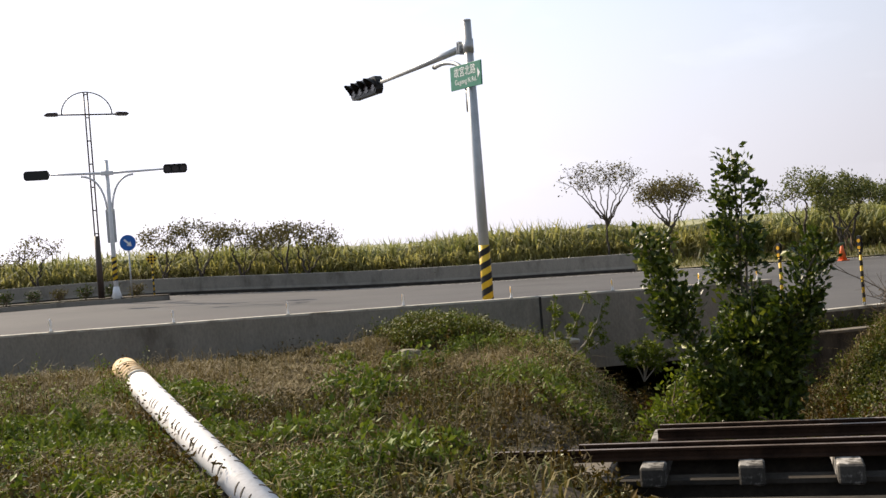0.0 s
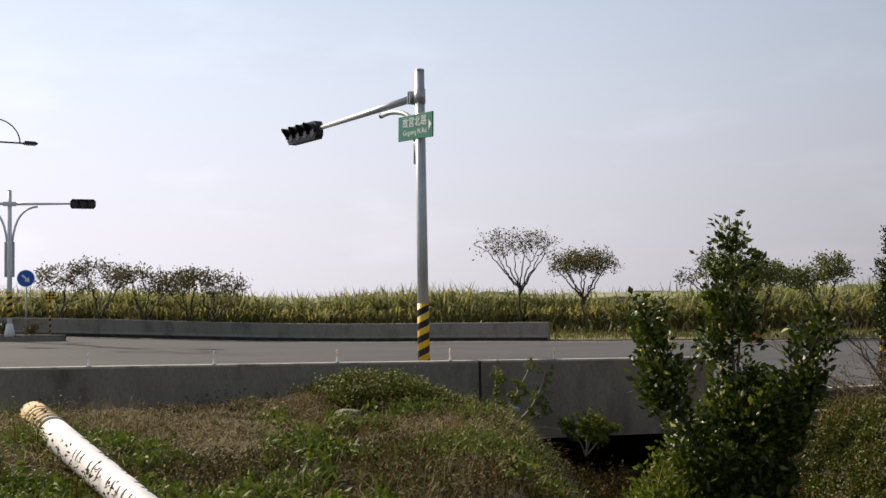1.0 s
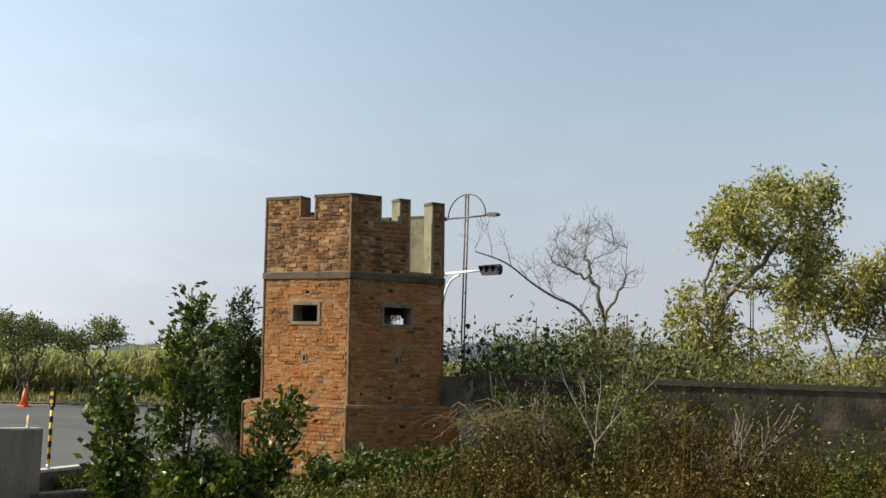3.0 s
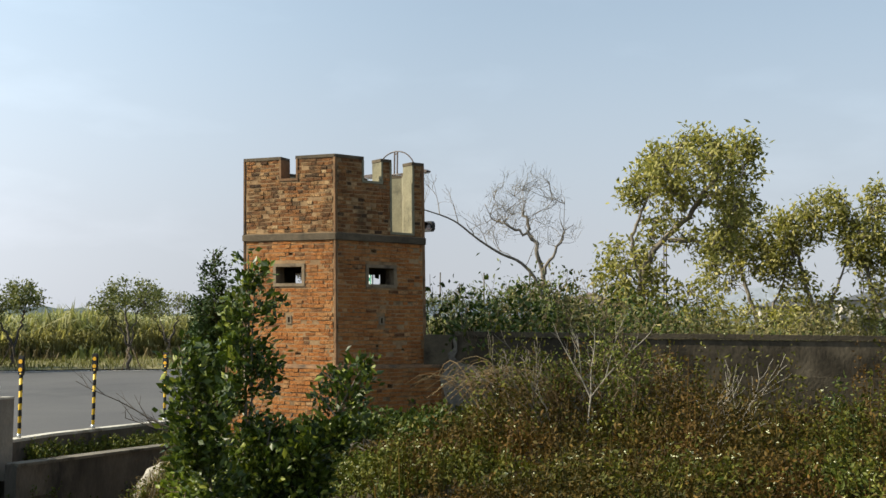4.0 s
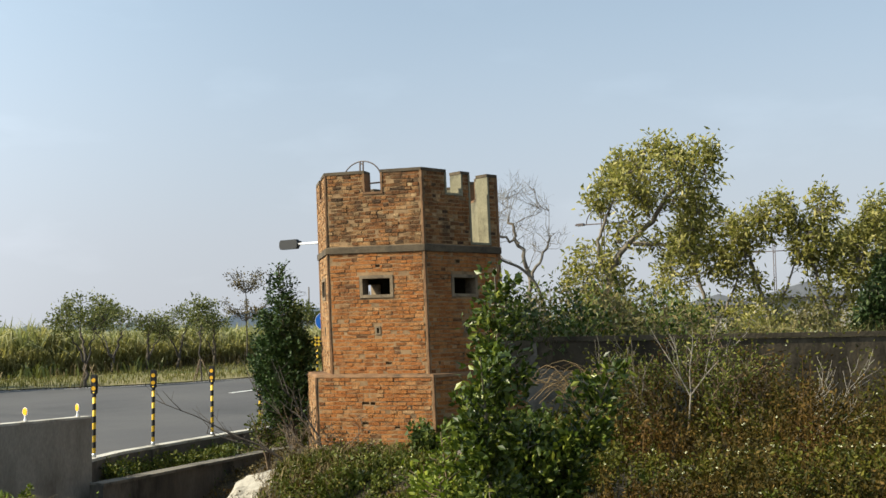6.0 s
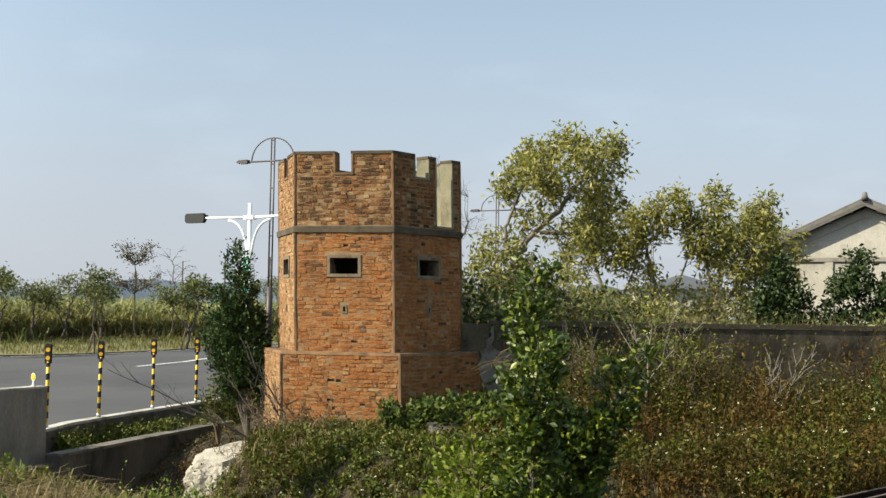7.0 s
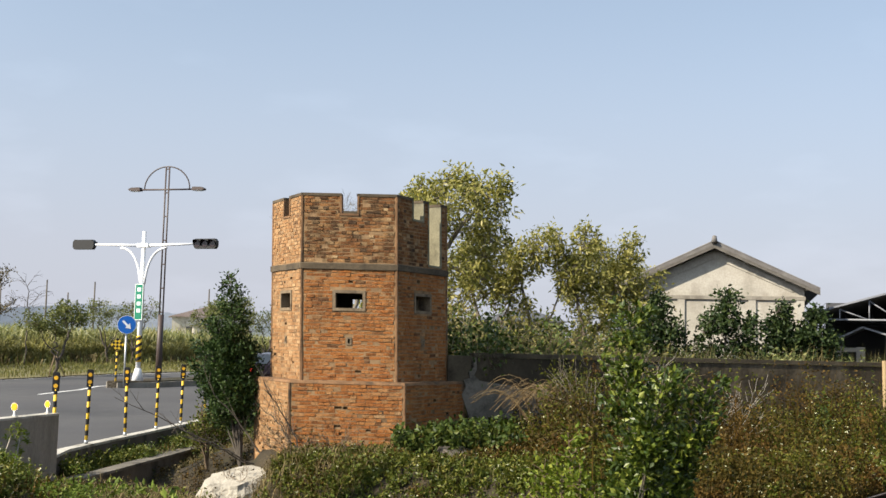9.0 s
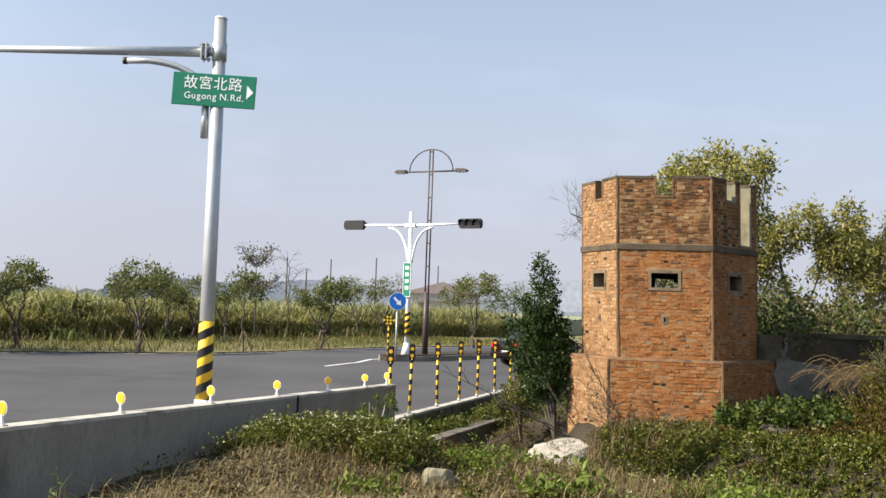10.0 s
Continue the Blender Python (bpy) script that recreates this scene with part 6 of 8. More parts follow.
ROOF_RED = surface("dull_red_roof", (0.24, 0.185, 0.17), (0.32, 0.255, 0.235), 1, 10, 0.8, 0.1)
far_house(128, 42.5, -75, 9, 7, 4.6, ROOF_RED, "low pale house with a dull red roof")
far_house(122, 40.0, -75, 6, 6, 3.6, SHEET_ROOF, "low pale house with a grey roof")
far_house(82, 13.5, -80, 5, 6, 3.6, SHEET_ROOF, "low white building behind the trees")
far_house(88, 7.5, -80, 7, 6, 4.2, SHEET_ROOF, "low white building behind the trees")

# ---- plants ----
def gz(x, y):
    return float(ground_z(x, y))


def tree(name, x, y, height, seed, label, category="tree", group="", leaves=2500, size=(0.16, 0.08), spread=0.16, leaf=None, bark=None, levels=3, kids=3, fan=0.7, lean=(0, 0), radius=0.09, lift=0.15, stems=1, z=None, wander=0.18, shrink=0.68, fork=2, wide=1.0, upper=0.0, flat=1.0, whorl=0, down=0.25):
    rng = np.random.default_rng(seed)
    z0 = gz(x, y) if z is None else z
    t = thing(name, pose(x, y, z0), label, category, group)
    limbs, tips = [], []
    for s in range(stems):
        a = rng.uniform(0, 6.28)
        out = np.array([math.cos(a), math.sin(a), 0]) * (0.35 if stems > 1 else 0.0)
        head = unit(np.array([lean[0], lean[1], 1.0]) + out)
        l, tp = grow(rng, (out[0] * 0.2, out[1] * 0.2, -0.1), head, 1.0, radius / height, levels, fan, kids, shrink, lift, wander, 4, fork)
        limbs += l
        tips += tp
    top = max(p[0][2] for p in tips)
    k = height / top
    k = np.array([k * wide, k * wide, k])
    limbs = [([q * k for q in pts], [r * height for r in rad]) for pts, rad in limbs]
    tips = [(p * k, d) for p, d in tips]
    mesh_part("trunk", limbs_mesh("trunk", limbs), bark or BARK, t, "", True)
    if leaves:
        leaf_cloud("crown", [q for q in tips if q[0][2] > upper * height], leaves, spread, size[0], size[1], rng, leaf or LEAF_TREE, t, "", down, flat, whorl)
    return t


def crown_tree(name, x, y, label, group, limb_lines, blobs, seed, leaf, bark, whorl=22, size=(0.27, 0.1), loose=0.24, down=0.5, radius=0.16, twig=0.02, z=None):
    """A tree with set limbs: twigs run from them to the middles of the leaf clumps in each part of the crown (x, y, z, wide, high, clumps)."""
    rng = np.random.default_rng(seed)
    t = thing(name, pose(x, y, gz(x, y) if z is None else z), label, "tree", group)
    limbs, nodes = [], []
    for line in limb_lines:
        pts = smooth_line(line, 6)
        first = line[0][2] < 0.3
        pts = pts + rng.normal(0, 0.04, pts.shape) * (np.arange(len(pts)) > 0)[:, None]
        limbs.append((list(pts), list(np.linspace(radius if first else radius * 0.6, radius * (0.45 if first else 0.2), len(pts)))))
        nodes.extend(pts[(3 if first else 1):])
    nodes = np.array(nodes)
    P, D = [], []
    for cx, cy, cz, wide, high, n in blobs:
        for i in range(n):
            q = unit(rng.normal(0, 1, 3)) * rng.uniform(0.25, 1.0) ** 0.5
            c = np.array([cx, cy, cz]) + q * np.array([wide, wide, high])
            near = np.linalg.norm(nodes - c, axis=1) + 0.8 * np.maximum(0, nodes[:, 2] - c[2] + 0.2)
            a = nodes[np.argmin(near)]
            mid = (a + c) / 2 + np.array([0, 0, 0.12 * np.linalg.norm(c - a)]) + rng.normal(0, 0.08, 3)
            limbs.append(([a, mid, c], [twig, twig * 0.7, twig * 0.35]))
            if whorl:
                P.append(c + rng.normal(0, loose, (whorl, 3)))
                D.append(rng.normal(0, 0.8, (whorl, 3)) + unit(c - a) * 0.5 + np.array([0, 0, -down]))
            if i % 3 == 0:
                nodes = np.concatenate([nodes, mid[None]])
    mesh_part("trunk", limbs_mesh("trunk", limbs, 6, 0.006), bark, t, "", True)
    if whorl:
        P, D = np.concatenate(P), np.concatenate(D)
        s = rng.uniform(0.6, 1.25, len(P))
        mesh_part("crown", leaves_mesh("crown", P, D, size[0] * s, size[1] * s, rng), leaf, t)
    return t


def stem_bush(name, x, y, z0, stems, seed, label, count, size, leaf, bark, category="shrub", body=0.3, tip=0.07, taper=0.85, low=0.12):
    """A leafy bush: bent stems from one foot, leaves thick round each of them."""
    rng = np.random.default_rng(seed)
    t = thing(name, pose(x, y, z0), label, category)
    limbs, P, D = [], [], []
    share = count // len(stems)
    for dx, dy, h, wide in stems:
        pts = [np.array([dx * s ** 1.3, dy * s ** 1.3, h * s]) + rng.normal(0, 0.025, 3) * s for s in np.linspace(0, 1, 8)]
        pts[0] = np.zeros(3)
        limbs.append((pts, list(np.linspace(0.03, 0.006, 8))))
        line = np.array(pts)
        for i in range(26):
            s = rng.uniform(low, 0.95)
            c = np.array([np.interp(s * 7, range(8), line[:, j]) for j in range(3)])
            a = rng.uniform(0, 6.28)
            ln = wide * (1 - taper * s) + tip
            e = c + np.array([math.cos(a), math.sin(a), rng.uniform(0.2, 0.9)]) * ln
            limbs.append(([c, (c + e) / 2 + rng.normal(0, 0.02, 3), e], [0.008, 0.006, 0.003]))
            n = share // 34
            f = rng.uniform(0.25, 1.08, n)[:, None]
            P.append(c + (e - c) * f + rng.normal(0, 0.05, (n, 3)))
            D.append(np.tile(unit(e - c), (n, 1)) * 0.6 + rng.normal(0, 0.7, (n, 3)) + np.array([0, 0, 0.25]))
        n = share - 26 * (share // 34)
        s = rng.uniform(low - 0.02, 1.0, n)
        c = np.stack([np.interp(s * 7, range(8), line[:, j]) for j in range(3)], 1)
        a = rng.uniform(0, 6.28, n)
        r = (wide * (1 - taper * s) + tip) * np.sqrt(rng.uniform(0, 1, n)) * 0.9
        P.append(c + np.stack([np.cos(a) * r, np.sin(a) * r, rng.normal(0, 0.06, n)], 1))
        D.append(np.stack([np.cos(a), np.sin(a), rng.uniform(0, 1.2, n)], 1) + rng.normal(0, 0.5, (n, 3)))
    P, D = np.concatenate(P), np.concatenate(D)
    s = rng.uniform(0.6, 1.25, len(P))
    mesh_part("woody_frame", limbs_mesh("woody_frame", limbs, 5), bark, t, "", True)
    mesh_part("foliage", leaves_mesh("foliage", P, D, size[0] * s, size[1] * s, rng), leaf, t)
    return t


# the bush in the ditch
stem_bush("bush", 6.45, 9.3, -0.75, [(0.0, 0.0, 3.45, 0.36), (0.05, -0.05, 3.05, 0.34), (-1.22, -0.2, 2.65, 0.3), (-0.98, -0.15, 2.0, 0.28), (0.2, -1.08, 2.55, 0.3), (0.2, -0.85, 2.1, 0.3), (-0.1, -0.35, 1.9, 0.36), (-0.35, -0.45, 1.3, 0.38), (0.05, -0.6, 1.6, 0.36), (0.05, -0.2, 1.9, 0.32)], 2, "tall dark green bush with glossy leaves growing in the ditch", 21000, (0.085, 0.045), LEAF_DARK, BARK, "shrub", 0.3, 0.075, 0.62)
stem_bush("evergreen_tree", 14.78, 15.42, -0.35, [(0.2, 0.42, 3.8, 0.3), (0.26, 0.45, 3.3, 0.34), (0.18, 0.62, 2.9, 0.36), (0.3, 0.28, 2.75, 0.36), (0.4, 0.6, 2.6, 0.36), (0.15, 0.72, 2.3, 0.36), (0.4, 0.5, 2.15, 0.36), (0.45, 0.3, 2.9, 0.34), (0.4, 0.1, 2.6, 0.34), (0.3, 0.05, 2.2, 0.34), (0.65, 1.0, 2.4, 0.3), (0.55, 0.85, 2.7, 0.28), (0.75, 1.15, 2.0, 0.28)], 3, "dark green conical evergreen beside the tower", 20000, (0.08, 0.04), LEAF_DEEP, BARK_DARK, "tree", low=0.38, tip=0.09, taper=0.6)
stem_bush("kerb_shrub", 15.2, 16.15, -0.4, [(0.1, 0.2, 1.3, 0.24), (-0.2, 0.3, 1.0, 0.22), (0.3, 0.0, 1.1, 0.22)], 18, "straggling olive green shrub at the foot of the evergreen", 650, (0.075, 0.034), LEAF_HERB, BARK_BROWN, low=0.4)
for x, y, h, seed in ((18.6, 16.75, 1.15, 14), (17.9, 16.9, 0.85, 15), (19.6, 16.8, 1.2, 17)):
    stem_bush("kerb_shrub", x, y, -0.35, [(0, 0, h, 0.3), (0.3, 0.1, h * 0.8, 0.28), (-0.3, 0.15, h * 0.75, 0.28), (0.05, -0.3, h * 0.7, 0.28)], seed, "straggling olive green shrub between the kerb and the evergreen", 900, (0.075, 0.034), LEAF_HERB, BARK_BROWN)
for x, y, z, h, seed, n in ((6.75, 9.95, -0.75, 1.9, 4, 2200), (6.35, 9.85, -0.8, 1.6, 5, 1900), (6.95, 10.2, -0.8, 1.6, 6, 1700), (6.0, 9.75, -0.7, 1.25, 7, 1400), (5.75, 9.4, -0.75, 1.15, 8, 1400), (5.5, 9.15, -0.65, 1.0, 9, 1100), (6.2, 8.5, -0.85, 0.95, 10, 900)):
    stem_bush("young_bush", x, y, z, [(0, 0, h, 0.3), (0.25, 0.1, h * 0.8, 0.3), (-0.25, 0.1, h * 0.75, 0.3), (0.05, -0.25, h * 0.7, 0.3)], seed, "low bright green leafy shrub at the foot of the bush", n, (0.07, 0.04), LEAF_BRIGHT, BARK_BROWN)


def feathery_shrub(x, y, z, stems, seed, tufts, label):
    """Bent grey stems with fans of narrow leaflets near their ends."""
    rng = np.random.default_rng(seed)
    t = thing("acacia_seedling", pose(x, y, z), label, "shrub")
    limbs, P, D = [], [], []
    for bend, tip, r in stems:
        line = arc((0, 0, -0.05), bend, tip, 7)
        limbs.append(([np.array(p) for p in line], list(np.linspace(r, r * 0.35, 8))))
        for i in range(tufts):
            q = np.array(line[rng.integers(4, 8)]) + rng.normal(0, 0.05, 3)
            d = unit(rng.normal(0, 1, 3) + np.array([0, 0, 0.3]))
            e = q + d * rng.uniform(0.08, 0.2)
            limbs.append(([q, e], [0.004, 0.002]))
            m = 40
            f = rng.uniform(0.1, 1, m)[:, None]
            P.append(q + (e - q) * f)
            D.append(rng.normal(0, 1, (m, 3)) + d * 0.5)
    mesh_part("woody_frame", limbs_mesh("woody_frame", [(q, [1.5 * v for v in w]) for q, w in limbs], 6, 0.002), BARK_PALE, t, "", True)
    P, D = np.concatenate(P), np.concatenate(D)
    mesh_part("foliage", leaves_mesh("foliage", P, D, rng.uniform(0.04, 0.085, len(P)), rng.uniform(0.012, 0.022, len(P)), rng), LEAF_BRIGHT, t)


feathery_shrub(7.6, 17.2, -0.2, [((0.75, 0, 0.15), (0.9, -0.05, 0.95), 0.022), ((0.3, 0, 0.45), (0.6, -0.05, 1.0), 0.018), ((-0.02, 0, 0.5), (0.02, 0.03, 1.05), 0.015), ((0.55, -0.1, 0.1), (0.85, -0.1, 0.3), 0.017), ((0.1, 0, 0.3), (0.3, 0, 0.5), 0.014)], 12, 15, "small feathery shrub with bent grey stems beside the parapet")
feathery_shrub(9.0, 16.75, -0.62, [((0.1, 0, 0.3), (0.3, 0, 0.55), 0.012), ((-0.1, 0, 0.3), (-0.35, 0.05, 0.5), 0.012), ((0, -0.1, 0.3), (0, -0.1, 0.65), 0.012), ((0.2, -0.1, 0.2), (0.5, 0, 0.4), 0.012)], 13, 30, "low feathery green shrub in front of the culvert mouth")

# bare and dry shrubs
for x, y, h, seed, ln in ((12.4, 14.3, 0.8, 22, (-0.4, -0.2)), (12.6, 13.4, 0.7, 23, (-0.5, 0.0)), (12.9, 14.9, 0.9, 25, (-0.2, 0.4))):
    tree("dry_shrub", x, y, h, seed, "leafless brown twiggy shrub at the foot of the tower", "shrub", "dry shrubs", 60, (0.05, 0.025), 0.05, LEAF_SCRUB, BARK_BROWN, 3, 3, 1.2, ln, 0.02, 0.0, 3)
for x, y, h, seed, n, ln in ((13.6, 8.6, 1.75, 36, 500, (-0.1, 0.2)), (13.9, 6.8, 1.5, 32, 0, (0.1, -0.5)), (14.6, 7.3, 1.4, 35, 450, (0, 0.1))):
    tree("bare_sapling", x, y, h, seed, "thin pale sapling with bare forked branches in the scrub", "shrub", "bare saplings", n, (0.075, 0.032), 0.1, LEAF_SCRUB if n > 1000 else LEAF_YELLOW, BARK if 400 < n < 1000 else BARK_PALE, 3, 3, 0.6, ln, 0.022, 0.1, 2, wander=0.11, wide=1.1, shrink=0.72, fork=1)


def sapling(x, y, seed):
    """A bare young tree: one pale stem that forks low into a fan of fine twigs."""
    t = thing("sapling", pose(x, y, 0.0), "slender pale sapling forking low in the scrub, nearly bare", "tree")
    rng = np.random.default_rng(seed)
    fan = [([(0, 0, -0.1), (0.0, 0.01, 0.5), (0.02, -0.04, 1.1)], (0.022, 0.016)), ([(0.02, -0.04, 1.08), (0.05, -0.3, 1.42), (0.1, -0.58, 1.72), (0.1, -0.88, 2.0)], (0.014, 0.004)), ([(0.02, -0.04, 1.05), (0.0, 0.13, 1.4), (-0.05, 0.27, 1.65), (0, 0.42, 1.88)], (0.013, 0.004)),
           ([(0.02, -0.04, 1.1), (0.06, -0.03, 1.45), (0.05, -0.08, 1.78), (0.0, -0.1, 2.08)], (0.012, 0.004)), ([(0.04, -0.25, 1.36), (0.12, -0.33, 1.75), (0.16, -0.42, 2.05)], (0.009, 0.003)), ([(0.0, 0.1, 1.33), (0.06, 0.15, 1.7), (0.08, 0.2, 1.98)], (0.008, 0.003))]
    limbs = []
    for pts, (r0, r1) in fan:
        line = np.array(smooth_line(pts, 4))
        limbs.append((list(line), list(np.linspace(r0, r1, len(line)))))
        if pts[0][2] < 0:
            continue
        for k in range(9):
            q = line[rng.integers(len(line) // 4, len(line))]
            e = q + np.array([rng.normal(0, 0.12), (q[1] + 0.05) * 0.25 + rng.normal(0, 0.1), rng.uniform(0.12, 0.32)])
            limbs.append(([q, (q + e) / 2 + rng.normal(0, 0.012, 3), e], [0.004, 0.003, 0.0015]))
    mesh_part("trunk", limbs_mesh("trunk", limbs, 6, 0.0015), BARK_PALE, t, "", True)
    ends = np.array([pts[-1] for pts, _ in limbs[1:]])
    P = np.repeat(ends[ends[:, 2] < 1.75], 12, 0)
    P = P + rng.normal(0, 0.05, P.shape)
    mesh_part("foliage", leaves_mesh("foliage", P, rng.normal(0, 1, P.shape), rng.uniform(0.035, 0.065, len(P)), rng.uniform(0.012, 0.02, len(P)), rng), LEAF_HERB, t, "a few narrow green leaves")


sapling(13.72, 8.33, 31)
for x, y, h, seed, n in ((14.3, 8.9, 1.6, 91, 1300), (14.4, 7.9, 1.8, 92, 1600), (14.0, 7.2, 1.4, 93, 1400), (13.2, 8.9, 1.1, 95, 1200)):
    tree("thicket_shrub", x, y, h, seed, "twiggy shrub with thin olive leaves in front of the boundary wall", "shrub", "twiggy shrubs by the wall", n, (0.065, 0.028), 0.11, LEAF_HERB if seed < 93 else LEAF_SCRUB, BARK_BROWN, 3, 3, 0.8, (-0.1, 0.1), 0.02, 0.12, 3, wide=1.2)


def reed_clump(x, y, seed, count):
    """Dry reed stems that rise together and arch over to one side."""
    rng = np.random.default_rng(seed)
    bm = bmesh.new()
    for i in range(count):
        b = np.array([rng.normal(0, 0.25), rng.normal(0, 0.25), 0.0])
        h, reach = rng.uniform(1.2, 1.55), rng.uniform(0.5, 1.35)
        top = b + np.array([rng.normal(-0.1, 0.15), reach * 0.45, h * 1.25])
        end = b + np.array([rng.normal(-0.25, 0.2), reach, h * rng.uniform(0.55, 0.8)])
        tube(bm, arc(b, top, end, 7), list(np.linspace(0.0085, 0.004, 8)), 4, False)
    ob = part("dry_reeds", bm, REED, None, "", False)
    ob.location = (x, y, gz(x, y))
    return tagged(ob, "clump of dry reed stems arching over beside the wall", "reeds")


reed_clump(14.2, 9.25, 71, 46)
reed_clump(14.5, 8.8, 72, 34)
reed_clump(13.9, 9.6, 73, 20)


def sprawling_branches(x, y, z, reaches, seed, twigs):
    """Long leafless branches that sweep out low from one foot, with fine side twigs."""
    rng = np.random.default_rng(seed)
    t = thing("dry_shrub", pose(x, y, z), "tangle of long leafless brown branches beside the whitewashed block", "shrub", "dry shrubs")
    limbs = []
    for reach in reaches:
        end = np.array(reach)
        bend = end * np.array([0.5, 0.5, 0.62]) + rng.normal(0, 0.1, 3)
        line = [np.array(p) + rng.normal(0, 0.018, 3) for p in arc((rng.normal(0, 0.05), rng.normal(0, 0.05), -0.05), bend, end, 11)]
        limbs.append((line, list(np.linspace(0.022, 0.006, 12))))
        for k in range(twigs):
            q = line[rng.integers(3, 12)]
            e = q + unit(end + rng.normal(0, 0.8, 3)) * rng.uniform(0.2, 0.6) + np.array([0, 0, 0.06])
            m = (q + e) / 2 + rng.normal(0, 0.03, 3)
            limbs.append(([q, m, e], [0.008, 0.005, 0.003]))
            f = m + unit(e - q + rng.normal(0, 0.4, 3)) * rng.uniform(0.1, 0.3)
            limbs.append(([m, f], [0.004, 0.002]))
    mesh_part("tangle", limbs_mesh("tangle", limbs, 5, 0.002), BARK_DARK, t, "", True)


sprawling_branches(14.27, 14.70, -0.32, [(-1.01, 2.7, 1.36), (-0.91, 1.7, 0.78), (-0.17, 1.25, 1.57)], 81, 9)
sprawling_branches(13.05, 13.9, 0.0, [(-0.5, 0.7, 1.3), (0.0, 0.95, 1.0)], 82, 7)
tree("dry_shrub", 12.95, 14.0, 1.15, 27, "sprawling leafless brown branches beside the whitewashed block", "shrub", "dry shrubs", 90, (0.05, 0.02), 0.05, LEAF_SCRUB, BARK_BROWN, 3, 3, 0.7, (-0.3, 0.6), 0.02, 0.05, 2, 0.0, wander=0.2)

# trees behind the wall
crown_tree("leafy_tree", 39.0, 13.8, "tall tree with yellow-green leaves and a forked leaning trunk", "", [[(0, 0, -0.1), (0.05, 0.1, 2.2), (0.05, -0.2, 4.3), (0.1, -1.6, 5.9), (0.1, -2.6, 7.2)], [(0.05, 0.0, 3.4), (0.0, 0.45, 4.6), (0, 0.2, 5.8), (0.1, -0.6, 7.4)], [(0.05, -0.9, 5.0), (0, -2.2, 4.9), (0.1, -3.2, 4.6)]],
           [(0.1, -1.85, 7.35, 2.4, 1.25, 230), (0.1, -3.2, 8.4, 1.0, 0.6, 44), (0.1, -0.7, 8.05, 1.0, 0.55, 38), (0.1, -1.9, 8.7, 0.7, 0.5, 22), (0.1, -3.3, 6.0, 0.9, 0.7, 46), (0.1, -2.3, 4.9, 1.5, 0.6, 56), (0, 0.5, 3.8, 1.3, 1.4, 120), (0.1, 0.45, 6.7, 0.5, 0.7, 26), (0.1, -0.6, 5.6, 1.0, 0.5, 20), (0, 0.4, 2.2, 1.6, 1.2, 76), (0.1, -1.9, 2.8, 1.3, 1.0, 50)], 41, LEAF_OLIVE, BARK, 15, (0.25, 0.1), 0.17)
CROWNS = ([(0, 0.9, 5.5, 1.1, 1.1, 90), (0, -0.8, 5.3, 1.0, 1.2, 74), (0.3, 1.6, 4.0, 0.8, 0.9, 44), (0.2, 0.1, 4.2, 1.2, 0.8, 50), (0, -1.3, 3.3, 0.7, 0.8, 26), (0, 0.1, 1.8, 1.6, 1.0, 56)],
          [(0, -0.3, 5.9, 0.9, 0.9, 66), (0, 0.8, 5.2, 1.0, 0.9, 62), (0.2, -1.4, 4.7, 0.9, 1.1, 60), (0, 1.5, 3.9, 0.7, 0.7, 26), (0, 0, 1.9, 1.6, 1.1, 60)],
          [(0, 0.2, 5.9, 0.6, 0.9, 44), (0, 0.7, 4.6, 1.0, 1.1, 76), (0, -0.6, 4.0, 0.9, 1.2, 66), (0, 0.1, 2.8, 1.2, 0.9, 50), (0, 0, 1.6, 1.4, 1.0, 50)])
for x, y, h, seed, group in ((44.0, 10.3, 6.6, 42, 0), (44.2, 8.1, 7.1, 43, 1), (44.6, 5.7, 7.2, 44, 2), (45.2, 3.7, 6.8, 47, 2), (66, 3.2, 8.6, 45, 1), (70, 0.5, 8.0, 46, 0)):
    s_ = h / 6.6
    crown_tree("leafy_tree", x, y, "tree with thin yellowing green leaves", "yellowing trees behind the wall", [[(0, 0, -0.1), (0.1, 0.1, 1.6 * s_), (-0.1, 0.5, 3.0 * s_), (0, 0.9, 4.6 * s_)], [(0.1, 0.1, 1.5 * s_), (0.1, -0.6, 2.9 * s_), (0, -1.2, 4.5 * s_)]],
               [(a, b, c * s_, d, e, n) for a, b, c, d, e, n in CROWNS[group]], seed, LEAF_OLIVE, BARK, 14, (0.25, 0.1), 0.18, radius=0.12)
crown_tree("dead_tree", 30.9, 14.9, "leafless dead tree with a rounded crown of fine grey twigs", "dead trees", [[(0, 0, -0.1), (0.0, 0.02, 2.2), (0.05, 0.15, 3.8), (0, 0.45, 4.8), (0.1, 0.75, 5.5)], [(0.03, 0.1, 3.5), (0.2, -0.35, 4.4), (0.3, -0.6, 5.0)], [(0.0, 0.4, 4.7), (-0.2, 1.1, 5.0), (-0.3, 1.7, 5.4)]],
           [(0.05, 0.7, 5.8, 1.3, 1.05, 95), (0.2, -0.4, 4.7, 0.7, 0.5, 16), (-0.1, 1.6, 4.9, 0.6, 0.4, 14)], 26, TWIG, BARK, 9, (0.4, 0.01), 0.05, -0.5, 0.095, 0.012)


